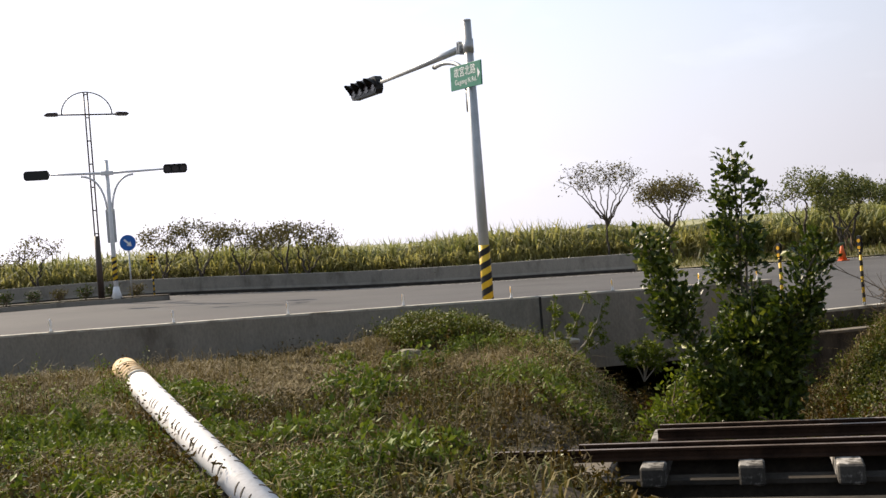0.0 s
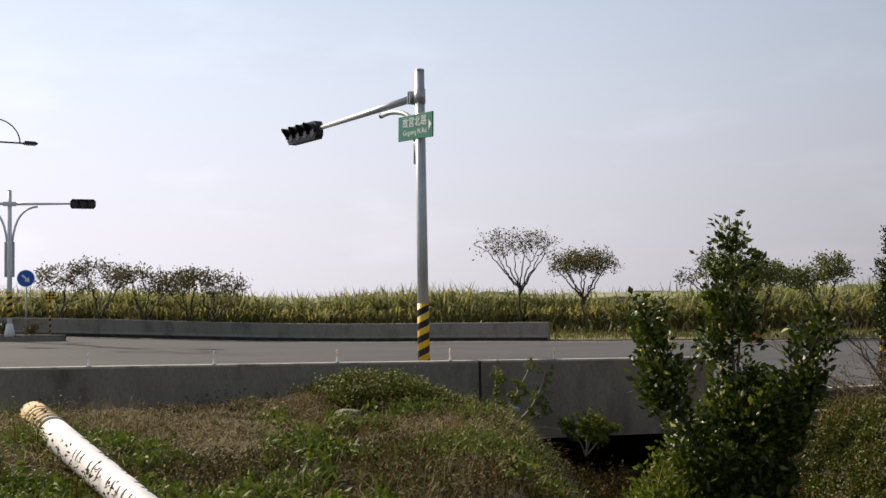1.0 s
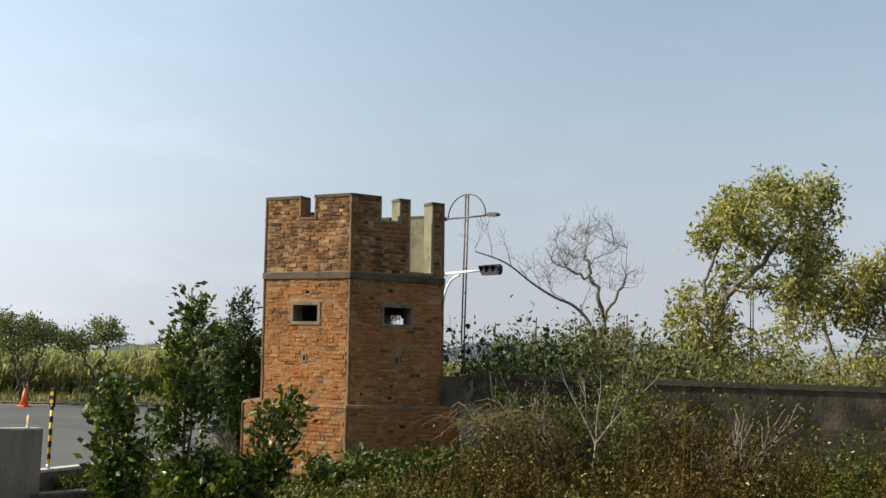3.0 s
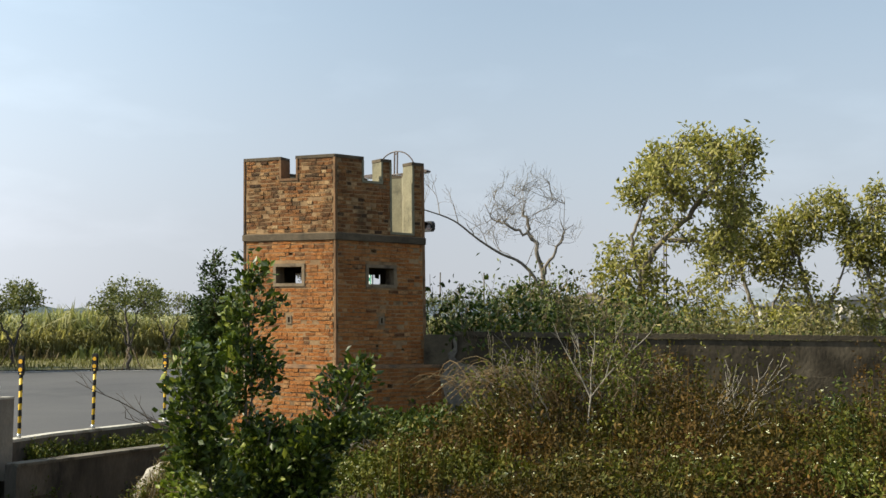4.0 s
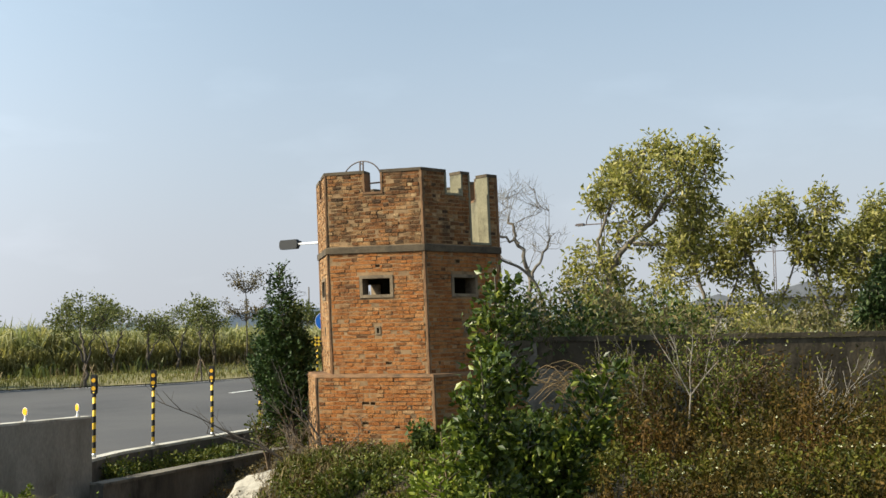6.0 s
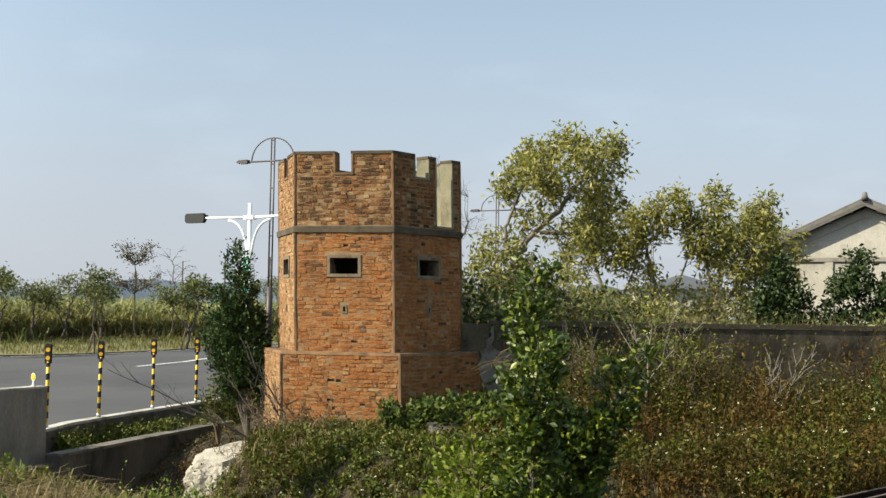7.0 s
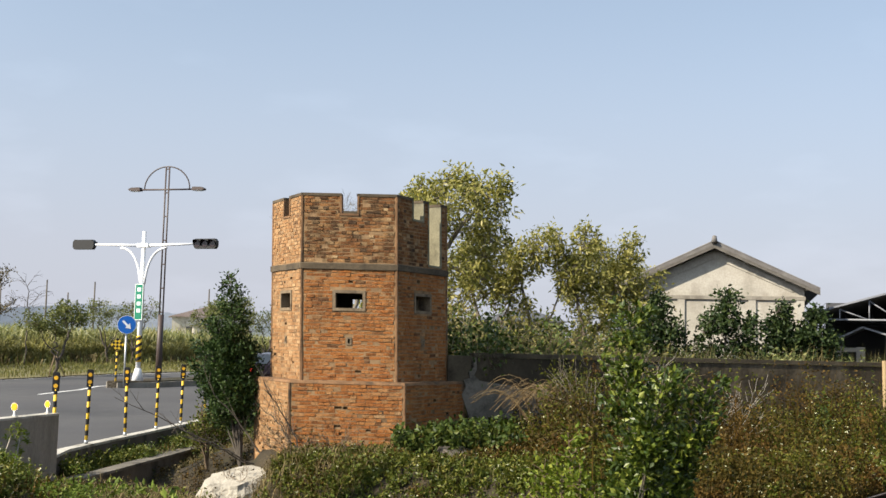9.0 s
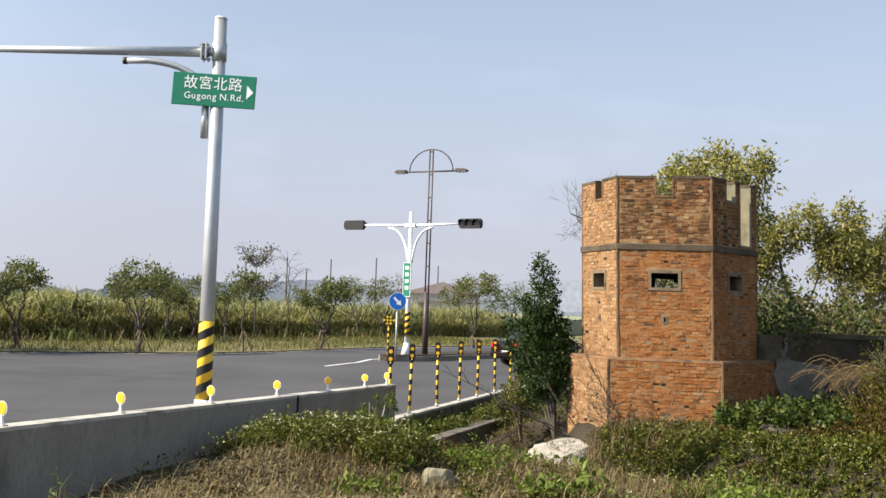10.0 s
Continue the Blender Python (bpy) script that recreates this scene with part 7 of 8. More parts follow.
def arched_tree():
    """A dead stem that leans over in a long arch, with a few twigs."""
    t = thing("dead_tree", pose(27.6, 13.4, gz(27.6, 13.4)), "leafless dead stem bent over in a long arch", "tree", "dead trees")
    rng = np.random.default_rng(53)
    pts = smooth_line([(0, 0, -0.1), (-0.25, 0.2, 1.7), (-0.42, 0.4, 2.9), (-0.7, 0.8, 3.5), (-1.15, 1.25, 3.75), (-1.6, 1.7, 4.1), (-2.1, 2.25, 4.6), (-2.7, 2.85, 4.85)], 5)
    limbs = [(list(pts), list(np.linspace(0.06, 0.016, len(pts))))]
    for k in range(14, len(pts), 3):
        l, _ = grow(rng, pts[k], unit(np.array([rng.normal(0, 0.6), rng.normal(0, 0.6), 0.8])), rng.uniform(0.5, 0.9), 0.014, 2, 0.8, 3, 0.65)
        limbs += l
    mesh_part("trunk", limbs_mesh("trunk", limbs), BARK, t, "", True)


arched_tree()
for x, y, h, wide, seed in ((34.87, 4.21, 3.78, 1.09, 61), (34.87, 1.73, 4.0, 1.57, 62), (34.92, -0.26, 3.59, 0.86, 65), (34.94, -1.5, 3.49, 1.09, 63)):
    crown_tree("fruit_tree", x, y, "dark green broad-leaved tree in front of the warehouse", "dark trees by the warehouse", [[(0, 0, -0.1), (0.05, 0.05, h * 0.35), (0, 0, h * 0.8)], [(0.03, 0.03, h * 0.3), (0.1, wide * 0.6, h * 0.6)], [(0.03, 0.03, h * 0.32), (0, -wide * 0.6, h * 0.58)]],
               [(0, 0, h * 0.86, wide * 0.28, h * 0.14, 16), (0, wide * 0.3, h * 0.66, wide * 0.45, h * 0.14, 26), (0, -wide * 0.35, h * 0.6, wide * 0.5, h * 0.15, 28), (0, wide * 0.55, h * 0.42, wide * 0.4, h * 0.13, 20), (0, -wide * 0.6, h * 0.38, wide * 0.4, h * 0.13, 20), (0, 0, h * 0.36, wide * 0.5, h * 0.2, 24)], seed, LEAF_ORCHARD, BARK_DARK, 30, (0.19, 0.1), 0.13, 0.35, 0.07, 0.02)

# shrubs just behind the wall and towards the trees
for x, y, h, seed in ((16.9, 12.2, 2.7, 291), (17.6, 11.2, 2.6, 292), (18.6, 10.3, 2.7, 293)):
    tree("shrub", x, y, h, seed, "straggling shrub with broad dark leaves beside the tower behind the wall", "shrub", "shrubs behind the wall", 420, (0.14, 0.08), 0.14, LEAF_VINE, BARK_BROWN, 3, 3, 0.7, (0, 0), 0.03, 0.14, 3)
rng_b = np.random.default_rng(77)
for i in range(46):
    s = rng_b.uniform(0.6, 15)
    off = rng_b.uniform(0.7, 9.0) ** 1.0
    p = w0 + along * s + Vector((-along.y, along.x, 0)) * off
    if p.y < 0.5 and rng_b.random() < 0.5:
        continue
    h = rng_b.uniform(1.5, 2.3) + (0.7 if s < 4 else -0.35)
    if s > 7:
        h *= 0.82
    olive = rng_b.random() < 0.6
    tree("shrub", p.x, p.y, h, 300 + i, "tangled shrub with dull green leaves behind the wall" if not olive else "tangled shrub with yellowing leaves behind the wall", "shrub", "shrubs behind the wall", 900, (0.12, 0.06), 0.16, LEAF_BRUSH if olive else LEAF_VINE if s < 5 else LEAF_TREE, BARK_BROWN, 3, 3, 0.9, (0, 0), 0.03, 0.12, 3)
for i in range(30):
    x, y = rng_b.uniform(24, 44), rng_b.uniform(-2, 16.0)
    if y > near_edge(x) - 1 or y < 6.5:
        continue
    tree("shrub", x, y, rng_b.uniform(1.3, 2.4), 400 + i, "tangled shrub with yellowing leaves behind the wall", "shrub", "shrubs behind the wall", 900, (0.14, 0.065), 0.16, LEAF_BRUSH if i % 3 else LEAF_OLIVE, BARK_BROWN, 2, 4, 0.9, (0, 0), 0.03, 0.1, 3)

# street trees along the verge and behind the far parapet
for i, (x, y, h, kind) in enumerate(((3.3, 58.4, 3.5, "street"), (5.2, 58.1, 3.8, "street"), (7.3, 57.5, 3.6, "street"), (9.3, 56.9, 3.5, "street"), (10.5, 56.5, 3.4, "street"), (-3.0, 59.4, 3.3, "bare"), (-6.0, 59.8, 2.9, "street"), (-8.2, 60.3, 2.9, "street"), (-11, 61, 3.0, "street"), (26.2, 54.0, 5.8, "vase"), (27.8, 50.0, 4.4, "vase"), (31.1, 43.5, 4.2, "sparse"), (32.8, 42.5, 3.5, "green"), (34.6, 40.3, 3.7, "green"), (31.5, 41.2, 3.7, "green"), (36.65, 35.6, 3.9, "green"), (41.05, 32.8, 3.8, "sapling"), (46.1, 30.7, 3.4, "green"), (45.4, 40.5, 3.5, "sparse"), (47.6, 39.8, 3.2, "sparse"), (49.4, 39.1, 3.5, "sparse"), (51.8, 38.2, 3.3, "sparse"), (54.0, 37.4, 5.6, "pagoda"), (56.8, 36.4, 5.7, "dead"), (64.0, 34.0, 4.3, "sparse"), (66.2, 33.2, 4.4, "sparse"), (57, 25.0, 4.9, "green"), (60, 23.2, 4.2, "sparse"))):
    leaf, n = {"russet": (LEAF_RUSSET, 34), "bare": (LEAF_RUSSET, 9), "vase": (LEAF_RUSSET, 3 if x < 27 else 11), "green": (LEAF_TREE, 48), "sparse": (LEAF_TREE, 18), "sapling": (LEAF_TREE, 30), "pagoda": (LEAF_BROWN, 4), "dead": (None, 0), "street": (LEAF_RUSSET, 15)}[kind]
    words = {"russet": "small roadside tree with sparse russet leaves", "vase": "roadside tree with a straight trunk and thin bare branches", "bare": "small roadside tree with mostly bare spreading branches", "green": "small roadside tree with a rounded green crown", "sparse": "thin roadside tree with a few green leaves", "sapling": "slim staked roadside tree with a small green crown", "pagoda": "tall thin roadside tree with tiers of brownish leaves", "dead": "bare thin roadside tree", "street": "flat-topped roadside tree with thin dark leaves"}[kind]
    r = random.Random(500 + i)
    a = r.uniform(0, 6.28)
    c, d = math.cos(a) * h * 0.12, math.sin(a) * h * 0.12
    lines = [[(0, 0, -0.1), (c * 0.3, d * 0.3, h * 0.2), (c, d, h * 0.45), (c * 1.5, d * 1.5, h * 0.62)], [(c * 0.3, d * 0.3, h * 0.2), (-c, -d * 0.8, h * 0.42), (-c * 2, -d * 1.6, h * 0.6)], [(c * 0.3, d * 0.3, h * 0.22), (-d, c, h * 0.45), (-d * 2.2, c * 2.2, h * 0.62)]]
    w = h * r.uniform(0.38, 0.5)
    tops = [(c, d, h * 0.83, w * 0.72, h * 0.15, 38), (-c * 2.4, -d * 2.4, h * 0.74, w * 0.5, h * 0.1, 16), (-d * 2.4, c * 2.4, h * 0.68, w * 0.45, h * 0.1, 12)]
    if kind == "street":
        tops = [(c, d, h * 0.88, w * 0.8, h * 0.09, 40), (-c * 2.6, -d * 2.6, h * 0.76, w * 0.55, h * 0.1, 24), (-d * 2.6, c * 2.6, h * 0.7, w * 0.55, h * 0.1, 20)]
    if kind == "vase":
        lines, tops = [[(0, 0, -0.1), (0.02, 0, h * 0.2), (0, 0.03, h * 0.4)]], []
        for q in range(8):
            b = a + q * 0.785
            u, v = math.cos(b) * h * 0.3, math.sin(b) * h * 0.3
            lines.append([(0, 0.02, h * (0.36 + 0.012 * q)), (u * 0.5, v * 0.5, h * 0.6), (u, v, h * (0.78 + 0.03 * (q % 3)))])
            tops += [(u, v, h * 0.84, h * 0.13, h * 0.13, 18), (u * 0.5, v * 0.5, h * 0.86, h * 0.11, h * 0.13, 14)]
    if kind == "pagoda":
        lines, tops = [[(0, 0, -0.1), (0.03, 0, h * 0.5), (0, 0.03, h * 0.82)]], []
        for foot, reach, up in ((0.47, 1.5, 1.15), (0.5, 1.35, 0.5), (0.78, 1.1, 1.1), (0.76, 0.9, 0.6)):
            for q in range(6):
                b = a + q * 1.047 + foot * 9
                u, v = math.cos(b) * reach, math.sin(b) * reach
                lines.append([(0, 0.02, h * foot), (u * 0.5, v * 0.5, h * foot + up * 0.42), (u, v, h * foot + up)])
                tops += [(u * s, v * s, h * foot + up * s, 0.22, 0.1, 4) for s in (0.45, 0.7, 0.92)]
    if kind == "sapling":
        lines = [[(0, 0, -0.1), (0.03, 0, h * 0.4), (0, 0.05, h * 0.8)], [(0.03, 0, h * 0.5), (0.2, 0.35, h * 0.7)], [(0.03, 0, h * 0.55), (-0.2, -0.4, h * 0.75)]]
        tops = [(0, 0, h * 0.9, 0.75, 0.35, 18), (0.2, 0.4, h * 0.72, 0.5, 0.3, 12), (-0.2, -0.5, h * 0.7, 0.5, 0.3, 12)]
    if kind == "dead":
        lines, tops = [[(0, 0, -0.1), (0.03, 0, h * 0.4), (0, 0.05, h * 0.8)], [(0.02, 0, h * 0.3), (0.2, 0.3, h * 0.6)]], [(0, 0, h * 0.75, w * 0.6, h * 0.25, 40)]
    st_tree = crown_tree("street_tree", x, y, words, "small trees along the road", lines, tops, 500 + i, leaf, BARK_DARK, n, (0.15, 0.075), 0.15, 0.1, 0.045 if kind in ("pagoda", "dead", "sapling") else 0.085, 0.012 if kind in ("pagoda", "dead") else 0.018 if kind in ("bare", "street") else 0.012 if kind == "vase" else 0.016)
    if kind == "sapling" or (kind == "green" and x > 22):
        for q in range(3):
            b = a + q * 2.094
            rod("stake", [(0.5 * math.cos(b), 0.5 * math.sin(b), -0.05), (0.05 * math.cos(b), 0.05 * math.sin(b), 0.95)], 0.025, BARK_BROWN, st_tree, "thin wooden prop", 6)


# low planting on the far island
for i in range(16):
    x = 1.6 - i * 1.05
    stem_bush("island_shrub", x, 48.75 + 0.3 * math.sin(i * 2.1) + i * 0.07, float(road_z(x, 49)) + 0.22, [(0, 0, 0.5, 0.3), (0.25, 0.1, 0.45, 0.25), (-0.25, 0, 0.4, 0.25)], 600 + i, "low clipped shrub on the traffic island", 260, (0.1, 0.05), LEAF_VINE if i % 3 else LEAF_RUSSET, BARK_BROWN)


# ---- ground cover ----
def stuff(name, me, material, label, category):
    return tagged(mesh_part(name, me, material), label, category, kind="stuff")


def track_distance(x, y):
    return line_distance(x, y, track_line[12::3] + left[12::3] * 0.55)


def scatter(rng, n, x0, x1, y0, y1, keep):
    x, y = rng.uniform(x0, x1, n), rng.uniform(y0, y1, n)
    k = keep(x, y)
    return x[k], y[k]


def free(x, y, pad=0.0):
    """Not on the road, in the tower, on the rails or in the pipe's bed."""
    return (y < near_edge(x) - 0.55 - pad) & (np.hypot(x - TC.x, y - TC.y) > 2.05) & (track_distance(x, y) > 0.66) & (np.abs(x - (0.41 + (17.4 - y) * 0.059)) > 0.15) | (y < 0) & (track_distance(x, y) > 0.75)


def patchy(x, y, s, seed):
    return 0.5 + 0.5 * np.sin(x * s + seed + 1.7 * np.sin(y * s * 0.7 + seed)) * np.cos(y * s * 0.9 - seed * 2 + np.sin(x * s * 0.6))


def grass_patch(seed, n, box, height, width, material, label, name="grass", keep=None, lean=(0.2, 0.7)):
    rng = np.random.default_rng(seed)
    x, y = scatter(rng, n, *box, lambda a, b: free(a, b) & (keep(a, b) if keep else True))
    z = ground_z(x, y) - 0.01
    H = rng.uniform(*height, len(x)) * (0.5 + 0.6 * patchy(x, y, 1.3, seed) + 0.5 * patchy(x, y, 5.0, seed + 2))
    me = blades_mesh(name, np.stack([x, y, z], 1), H, rng.uniform(*width, len(x)), rng.uniform(*lean, len(x)), rng)
    return stuff(name, me, material, label, "grass")


def herb_patch(seed, n, box, height, leaf, material, label, name="weeds", keep=None, per=14, flowers=0.0, stem=True, rise=None, clump=0, pad=0.0):
    """Leafy weeds: upright stems with leaves up their length, some with white flowers."""
    rng = np.random.default_rng(seed)
    x, y = scatter(rng, n, *box, lambda a, b: free(a, b, pad) & (keep(a, b) if keep else True))
    m = len(x)
    z = ground_z(x, y) - 0.02
    H = rng.uniform(*height, m) * (0.6 + 0.45 * patchy(x, y, 0.9, seed) + 0.35 * patchy(x, y, 4.2, seed + 1))
    if rise:
        H = H * rise(x, y)
    if clump:
        c = np.stack([rng.uniform(box[0], box[1], clump), rng.uniform(box[2], box[3], clump)], 1)
        size = rng.uniform(0.45, 0.95, clump)
        near = np.full(m, 9.0)
        for (cx, cy), r in zip(c, size):
            near = np.minimum(near, np.hypot(x - cx, y - cy) / r)
        H = H * np.clip(1.18 - 0.6 * near ** 1.5, 0.55, 1.18)
    lean = rng.normal(0, 0.2, (m, 2))
    t = 0.1 + 0.9 * rng.uniform(0, 1, (m, per)) ** 0.75
    P = np.stack([x[:, None] + lean[:, :1] * t * H[:, None], y[:, None] + lean[:, 1:] * t * H[:, None], z[:, None] + t * H[:, None]], -1)
    P = P + rng.normal(0, 0.035, P.shape)
    D = rng.normal(0, 1, P.shape) + np.array([0, 0, 0.35])
    s = rng.uniform(0.55, 1.3, m * per)
    ob = stuff(name, leaves_mesh(name, P.reshape(-1, 3), D.reshape(-1, 3), leaf[0] * s, leaf[1] * s, rng), material, label, "weeds")
    if stem:
        me = blades_mesh("weed_stems", np.stack([x, y, z], 1), H, np.full(m, 0.012), np.abs(lean[:, 0]) + 0.05, rng)
        stuff("weed_stems", me, LEAF_SCRUB, "thin brown stems of the weeds", "weeds")
    if flowers:
        k = rng.random(m) < flowers
        top = np.stack([x + lean[:, 0] * H, y + lean[:, 1] * H, z + H + 0.02], 1)[k]
        top = np.repeat(top, 5, 0) + rng.normal(0, 0.006, (5 * len(top), 3))
        a = rng.uniform(0, 6.28, len(top))
        d = np.stack([np.cos(a), np.sin(a), rng.uniform(0.1, 0.6, len(top))], 1)
        stuff("white_flowers", leaves_mesh("white_flowers", top, d, np.full(len(top), 0.024), np.full(len(top), 0.018), rng), FLOWER, "small white flowers among the weeds", "flowers")
    return ob


def west(x, y):
    """The bank between the railway and the parapet."""
    ragged_edge = (x > -4.1 + 0.5 * np.sin(y * 1.3) + 0.3 * np.sin(y * 3.1)) & (y > 7.1 + 0.4 * np.sin(x * 1.7) + 0.2 * np.sin(x * 4.3))
    return ragged_edge & (line_distance(x, y, DITCH) > 1.5) & ((x < 8.6) | (y > 16.5)) & (x < np.interp(y, [0, 8, 17, 19], [4.5, 6.6, 10.4, 10.6]))


def straw(x, y):
    """The trampled straw beside the pipe's end and in front of the mound."""
    wave = 0.5 * np.sin(x * 1.9) + 0.3 * np.sin(y * 2.7 + x)
    return ((x < 1.9 + wave) & (y > 14.9 + wave)) | ((x > 1.5) & (x < 4.4 + wave) & (y > 13.4 + wave) & (y < 18.1)) | ((x > 4) & (x < 8.5) & (y > 13.2) & (y < 15.2 + wave))


def lush(x, y):
    return west(x, y) & (~straw(x, y) | (patchy(x, y, 2.6, 31) > 0.74))


def east(x, y):
    edge = np.interp(y, [-8.6, 11.72], [w1.x, w0.x])
    return (x > np.interp(y, [0, 8, 17, 19], [3.8, 6.4, 10.4, 10.6])) & (x < edge - 0.15) & (line_distance(x, y, DITCH) > 0.7)


def block_view(x, y):
    """The open hollow in front of the whitewashed block."""
    return ~((x > 9.8) & (x < 14.3) & (y > 14.35) & (y < 16.6))


def before_tower(x, y):
    hollow = 1 - 0.5 * np.exp(-((x - 12.6) / 1.3) ** 2 - ((y - 8.2) / 0.75) ** 2)
    return hollow * (1 - 0.84 * ease((y - 9.3) / 1.5) * ease((15.5 - x) / 1.0))


def near_wall(x, y):
    return np.clip((x - 6) / (np.interp(y, [-8.6, 11.72], [w1.x, w0.x]) - 6), 0, 1)


grass_patch(101, 44000, (-5, 10, 7, 18.7), (0.04, 0.13), (0.006, 0.012), GRASS, "short mixed green and dry grass on the bank", keep=lush, lean=(0.4, 1.1))
grass_patch(102, 13000, (-5, 9, 7, 18.7), (0.14, 0.4), (0.006, 0.011), GRASS_DRY, "tufts of dry straw-coloured grass", "dry_grass", keep=lambda x, y: west(x, y) & (patchy(x, y, 1.0, 3) > 0.55), lean=(0.4, 1.1))
grass_patch(103, 16000, (-5, 2.2, 14.2, 18.75), (0.12, 0.34), (0.007, 0.012), GRASS_DRY, "dry straw-coloured grass along the parapet", "dry_grass", keep=lambda x, y: west(x, y) & (patchy(x, y, 0.8, 5) > 0.3 + 0.12 * (18.5 - y)), lean=(0.4, 1.1))
grass_patch(106, 5000, (3.8, 7.4, 13.8, 17.3), (0.12, 0.32), (0.006, 0.011), GRASS_DRY, "dry straw-coloured grass on the mound", "dry_grass", keep=lambda x, y: west(x, y) & (patchy(x, y, 1.4, 5) > 0.4), lean=(0.5, 1.2))
herb_patch(104, 24000, (-5, 9.5, 6.5, 18.6), (0.1, 0.3), (0.055, 0.024), GRASS_GREEN, "low green weeds in the grass", keep=lambda x, y: lush(x, y) & (patchy(x, y, 1.1, 9) > 0.68), per=13, flowers=0.004, stem=False, clump=150)
herb_patch(105, 15000, (-5, 9.5, 6.5, 18.6), (0.06, 0.24), (0.055, 0.024), LEAF_BROWN, "low browned weeds in the grass", keep=lambda x, y: lush(x, y) & (patchy(x, y, 1.1, 9) < 0.62), per=13, flowers=0.004, stem=False, clump=260)
herb_patch(117, 5000, (-5, 2.0, 6.5, 11.5), (0.06, 0.2), (0.055, 0.03), LEAF_BRIGHT, "bright green weeds near the railway", keep=lambda x, y: west(x, y) & (patchy(x, y, 0.9, 30) > 0.45), per=12, flowers=0.02, stem=False, clump=40)
herb_patch(133, 12000, (-5, 9.5, 6.5, 18.6), (0.14, 0.36), (0.1, 0.045), GRASS_GREEN, "clumps of broad green weeds in the grass", keep=lambda x, y: lush(x, y) & (patchy(x, y, 2.0, 14) > 0.66) & (patchy(x, y, 0.7, 3) > 0.25), per=15, flowers=0.01, stem=False, clump=90)
herb_patch(134, 5000, (-5, 9.5, 6.5, 18.6), (0.12, 0.3), (0.07, 0.034), LEAF_HERB, "clumps of yellow-green weeds in the grass", keep=lambda x, y: lush(x, y) & (patchy(x, y, 2.9, 23) > 0.7), per=15, flowers=0.02, stem=False, clump=110)
grass_patch(135, 34000, (-5, 9, 6.5, 18.7), (0.16, 0.36), (0.008, 0.014), GRASS_DRY, "matted pale straw in patches", "straw", keep=lambda x, y: west(x, y) & (patchy(x, y, 1.2, 12) > 0.66 - 0.25 * ease((y - 15) / 3) * ease((2 - x) / 2)), lean=(0.9, 1.7))
grass_patch(139, 42000, (-5, 8.5, 12.8, 18.6), (0.07, 0.22), (0.01, 0.018), GRASS_STRAW, "pale trampled straw on the bank", "straw", keep=lambda x, y: west(x, y) & straw(x, y), lean=(0.9, 1.9))
herb_patch(136, 60, (0.1, 0.85, 7.5, 15.5), (0.35, 0.6), (0.05, 0.022), LEAF_SCRUB, "thin weeds growing up beside the pipe", keep=lambda x, y: np.abs(x - (0.41 + (17.4 - y) * 0.059) + 0.25) < 0.12, per=24, flowers=0.1)
herb_patch(124, 6000, (-5, 9.5, 8, 18.6), (0.06, 0.26), (0.05, 0.022), LEAF_SCRUB, "dull green weeds in the grass", keep=lambda x, y: lush(x, y) & (patchy(x, y, 1.9, 4) > 0.5), per=13, flowers=0.01, stem=False, clump=160)
herb_patch(107, 2000, (4.3, 7.6, 15.9, 18.2), (0.16, 0.36), (0.05, 0.022), LEAF_HERB, "green weeds with white flowers on the mound", keep=lambda x, y: lush(x, y), per=22, flowers=0.22)
herb_patch(125, 9000, (6, 20, -7, 14.5), (0.6, 0.95), (0.066, 0.033), LEAF_YELLOW, "yellow-green leafy scrub", "scrub", keep=lambda x, y: east(x, y) & block_view(x, y) & (patchy(x, y, 1.7, 17) > 0.5), per=24, flowers=0.15, rise=lambda x, y: (0.55 + 1.4 * near_wall(x, y) ** 1.3) * before_tower(x, y), clump=200)
herb_patch(108, 11500, (6, 20, -7, 16.0), (0.6, 0.95), (0.066, 0.031), LEAF_SCRUB, "tall brownish green scrub with small leaves", "scrub", keep=lambda x, y: east(x, y) & (y < 14) & block_view(x, y) & (patchy(x, y, 1.7, 17) < 0.58), per=25, flowers=0.08, rise=lambda x, y: (0.55 + 1.35 * near_wall(x, y) ** 1.3) * before_tower(x, y), clump=220)
herb_patch(109, 3400, (6, 20, -7, 17.0), (0.35, 0.8), (0.07, 0.034), LEAF_VINE, "green leafy weeds in the scrub", keep=lambda x, y: east(x, y) & (patchy(x, y, 0.7, 21) > 0.5) & block_view(x, y), per=26, flowers=0.1, rise=lambda x, y: (0.6 + 1.35 * near_wall(x, y) ** 1.3) * before_tower(x, y), clump=120)
herb_patch(138, 2600, (7.5, 15, -0.5, 7), (0.3, 0.55), (0.075, 0.036), LEAF_HERB, "bright green weeds with white flowers beside the rails", keep=lambda x, y: east(x, y) & (track_distance(x, y) < 2.6) & (patchy(x, y, 1.3, 13) > 0.4), per=24, flowers=0.22, clump=30)
herb_patch(141, 2200, (5.5, 11, 3, 9), (0.25, 0.55), (0.06, 0.028), LEAF_SCRUB, "brownish weeds crowding the embankment", keep=lambda x, y: (x > 6.4) & (track_distance(x, y) < 3.0), per=20, flowers=0.1)
herb_patch(118, 14000, (3.5, 16, -4, 9), (0.12, 0.38), (0.055, 0.026), LEAF_SCRUB, "low weeds beside the rails", keep=lambda x, y: (track_distance(x, y) < 1.7) & (line_distance(x, y, DITCH) > 1.6), per=16, flowers=0.08)
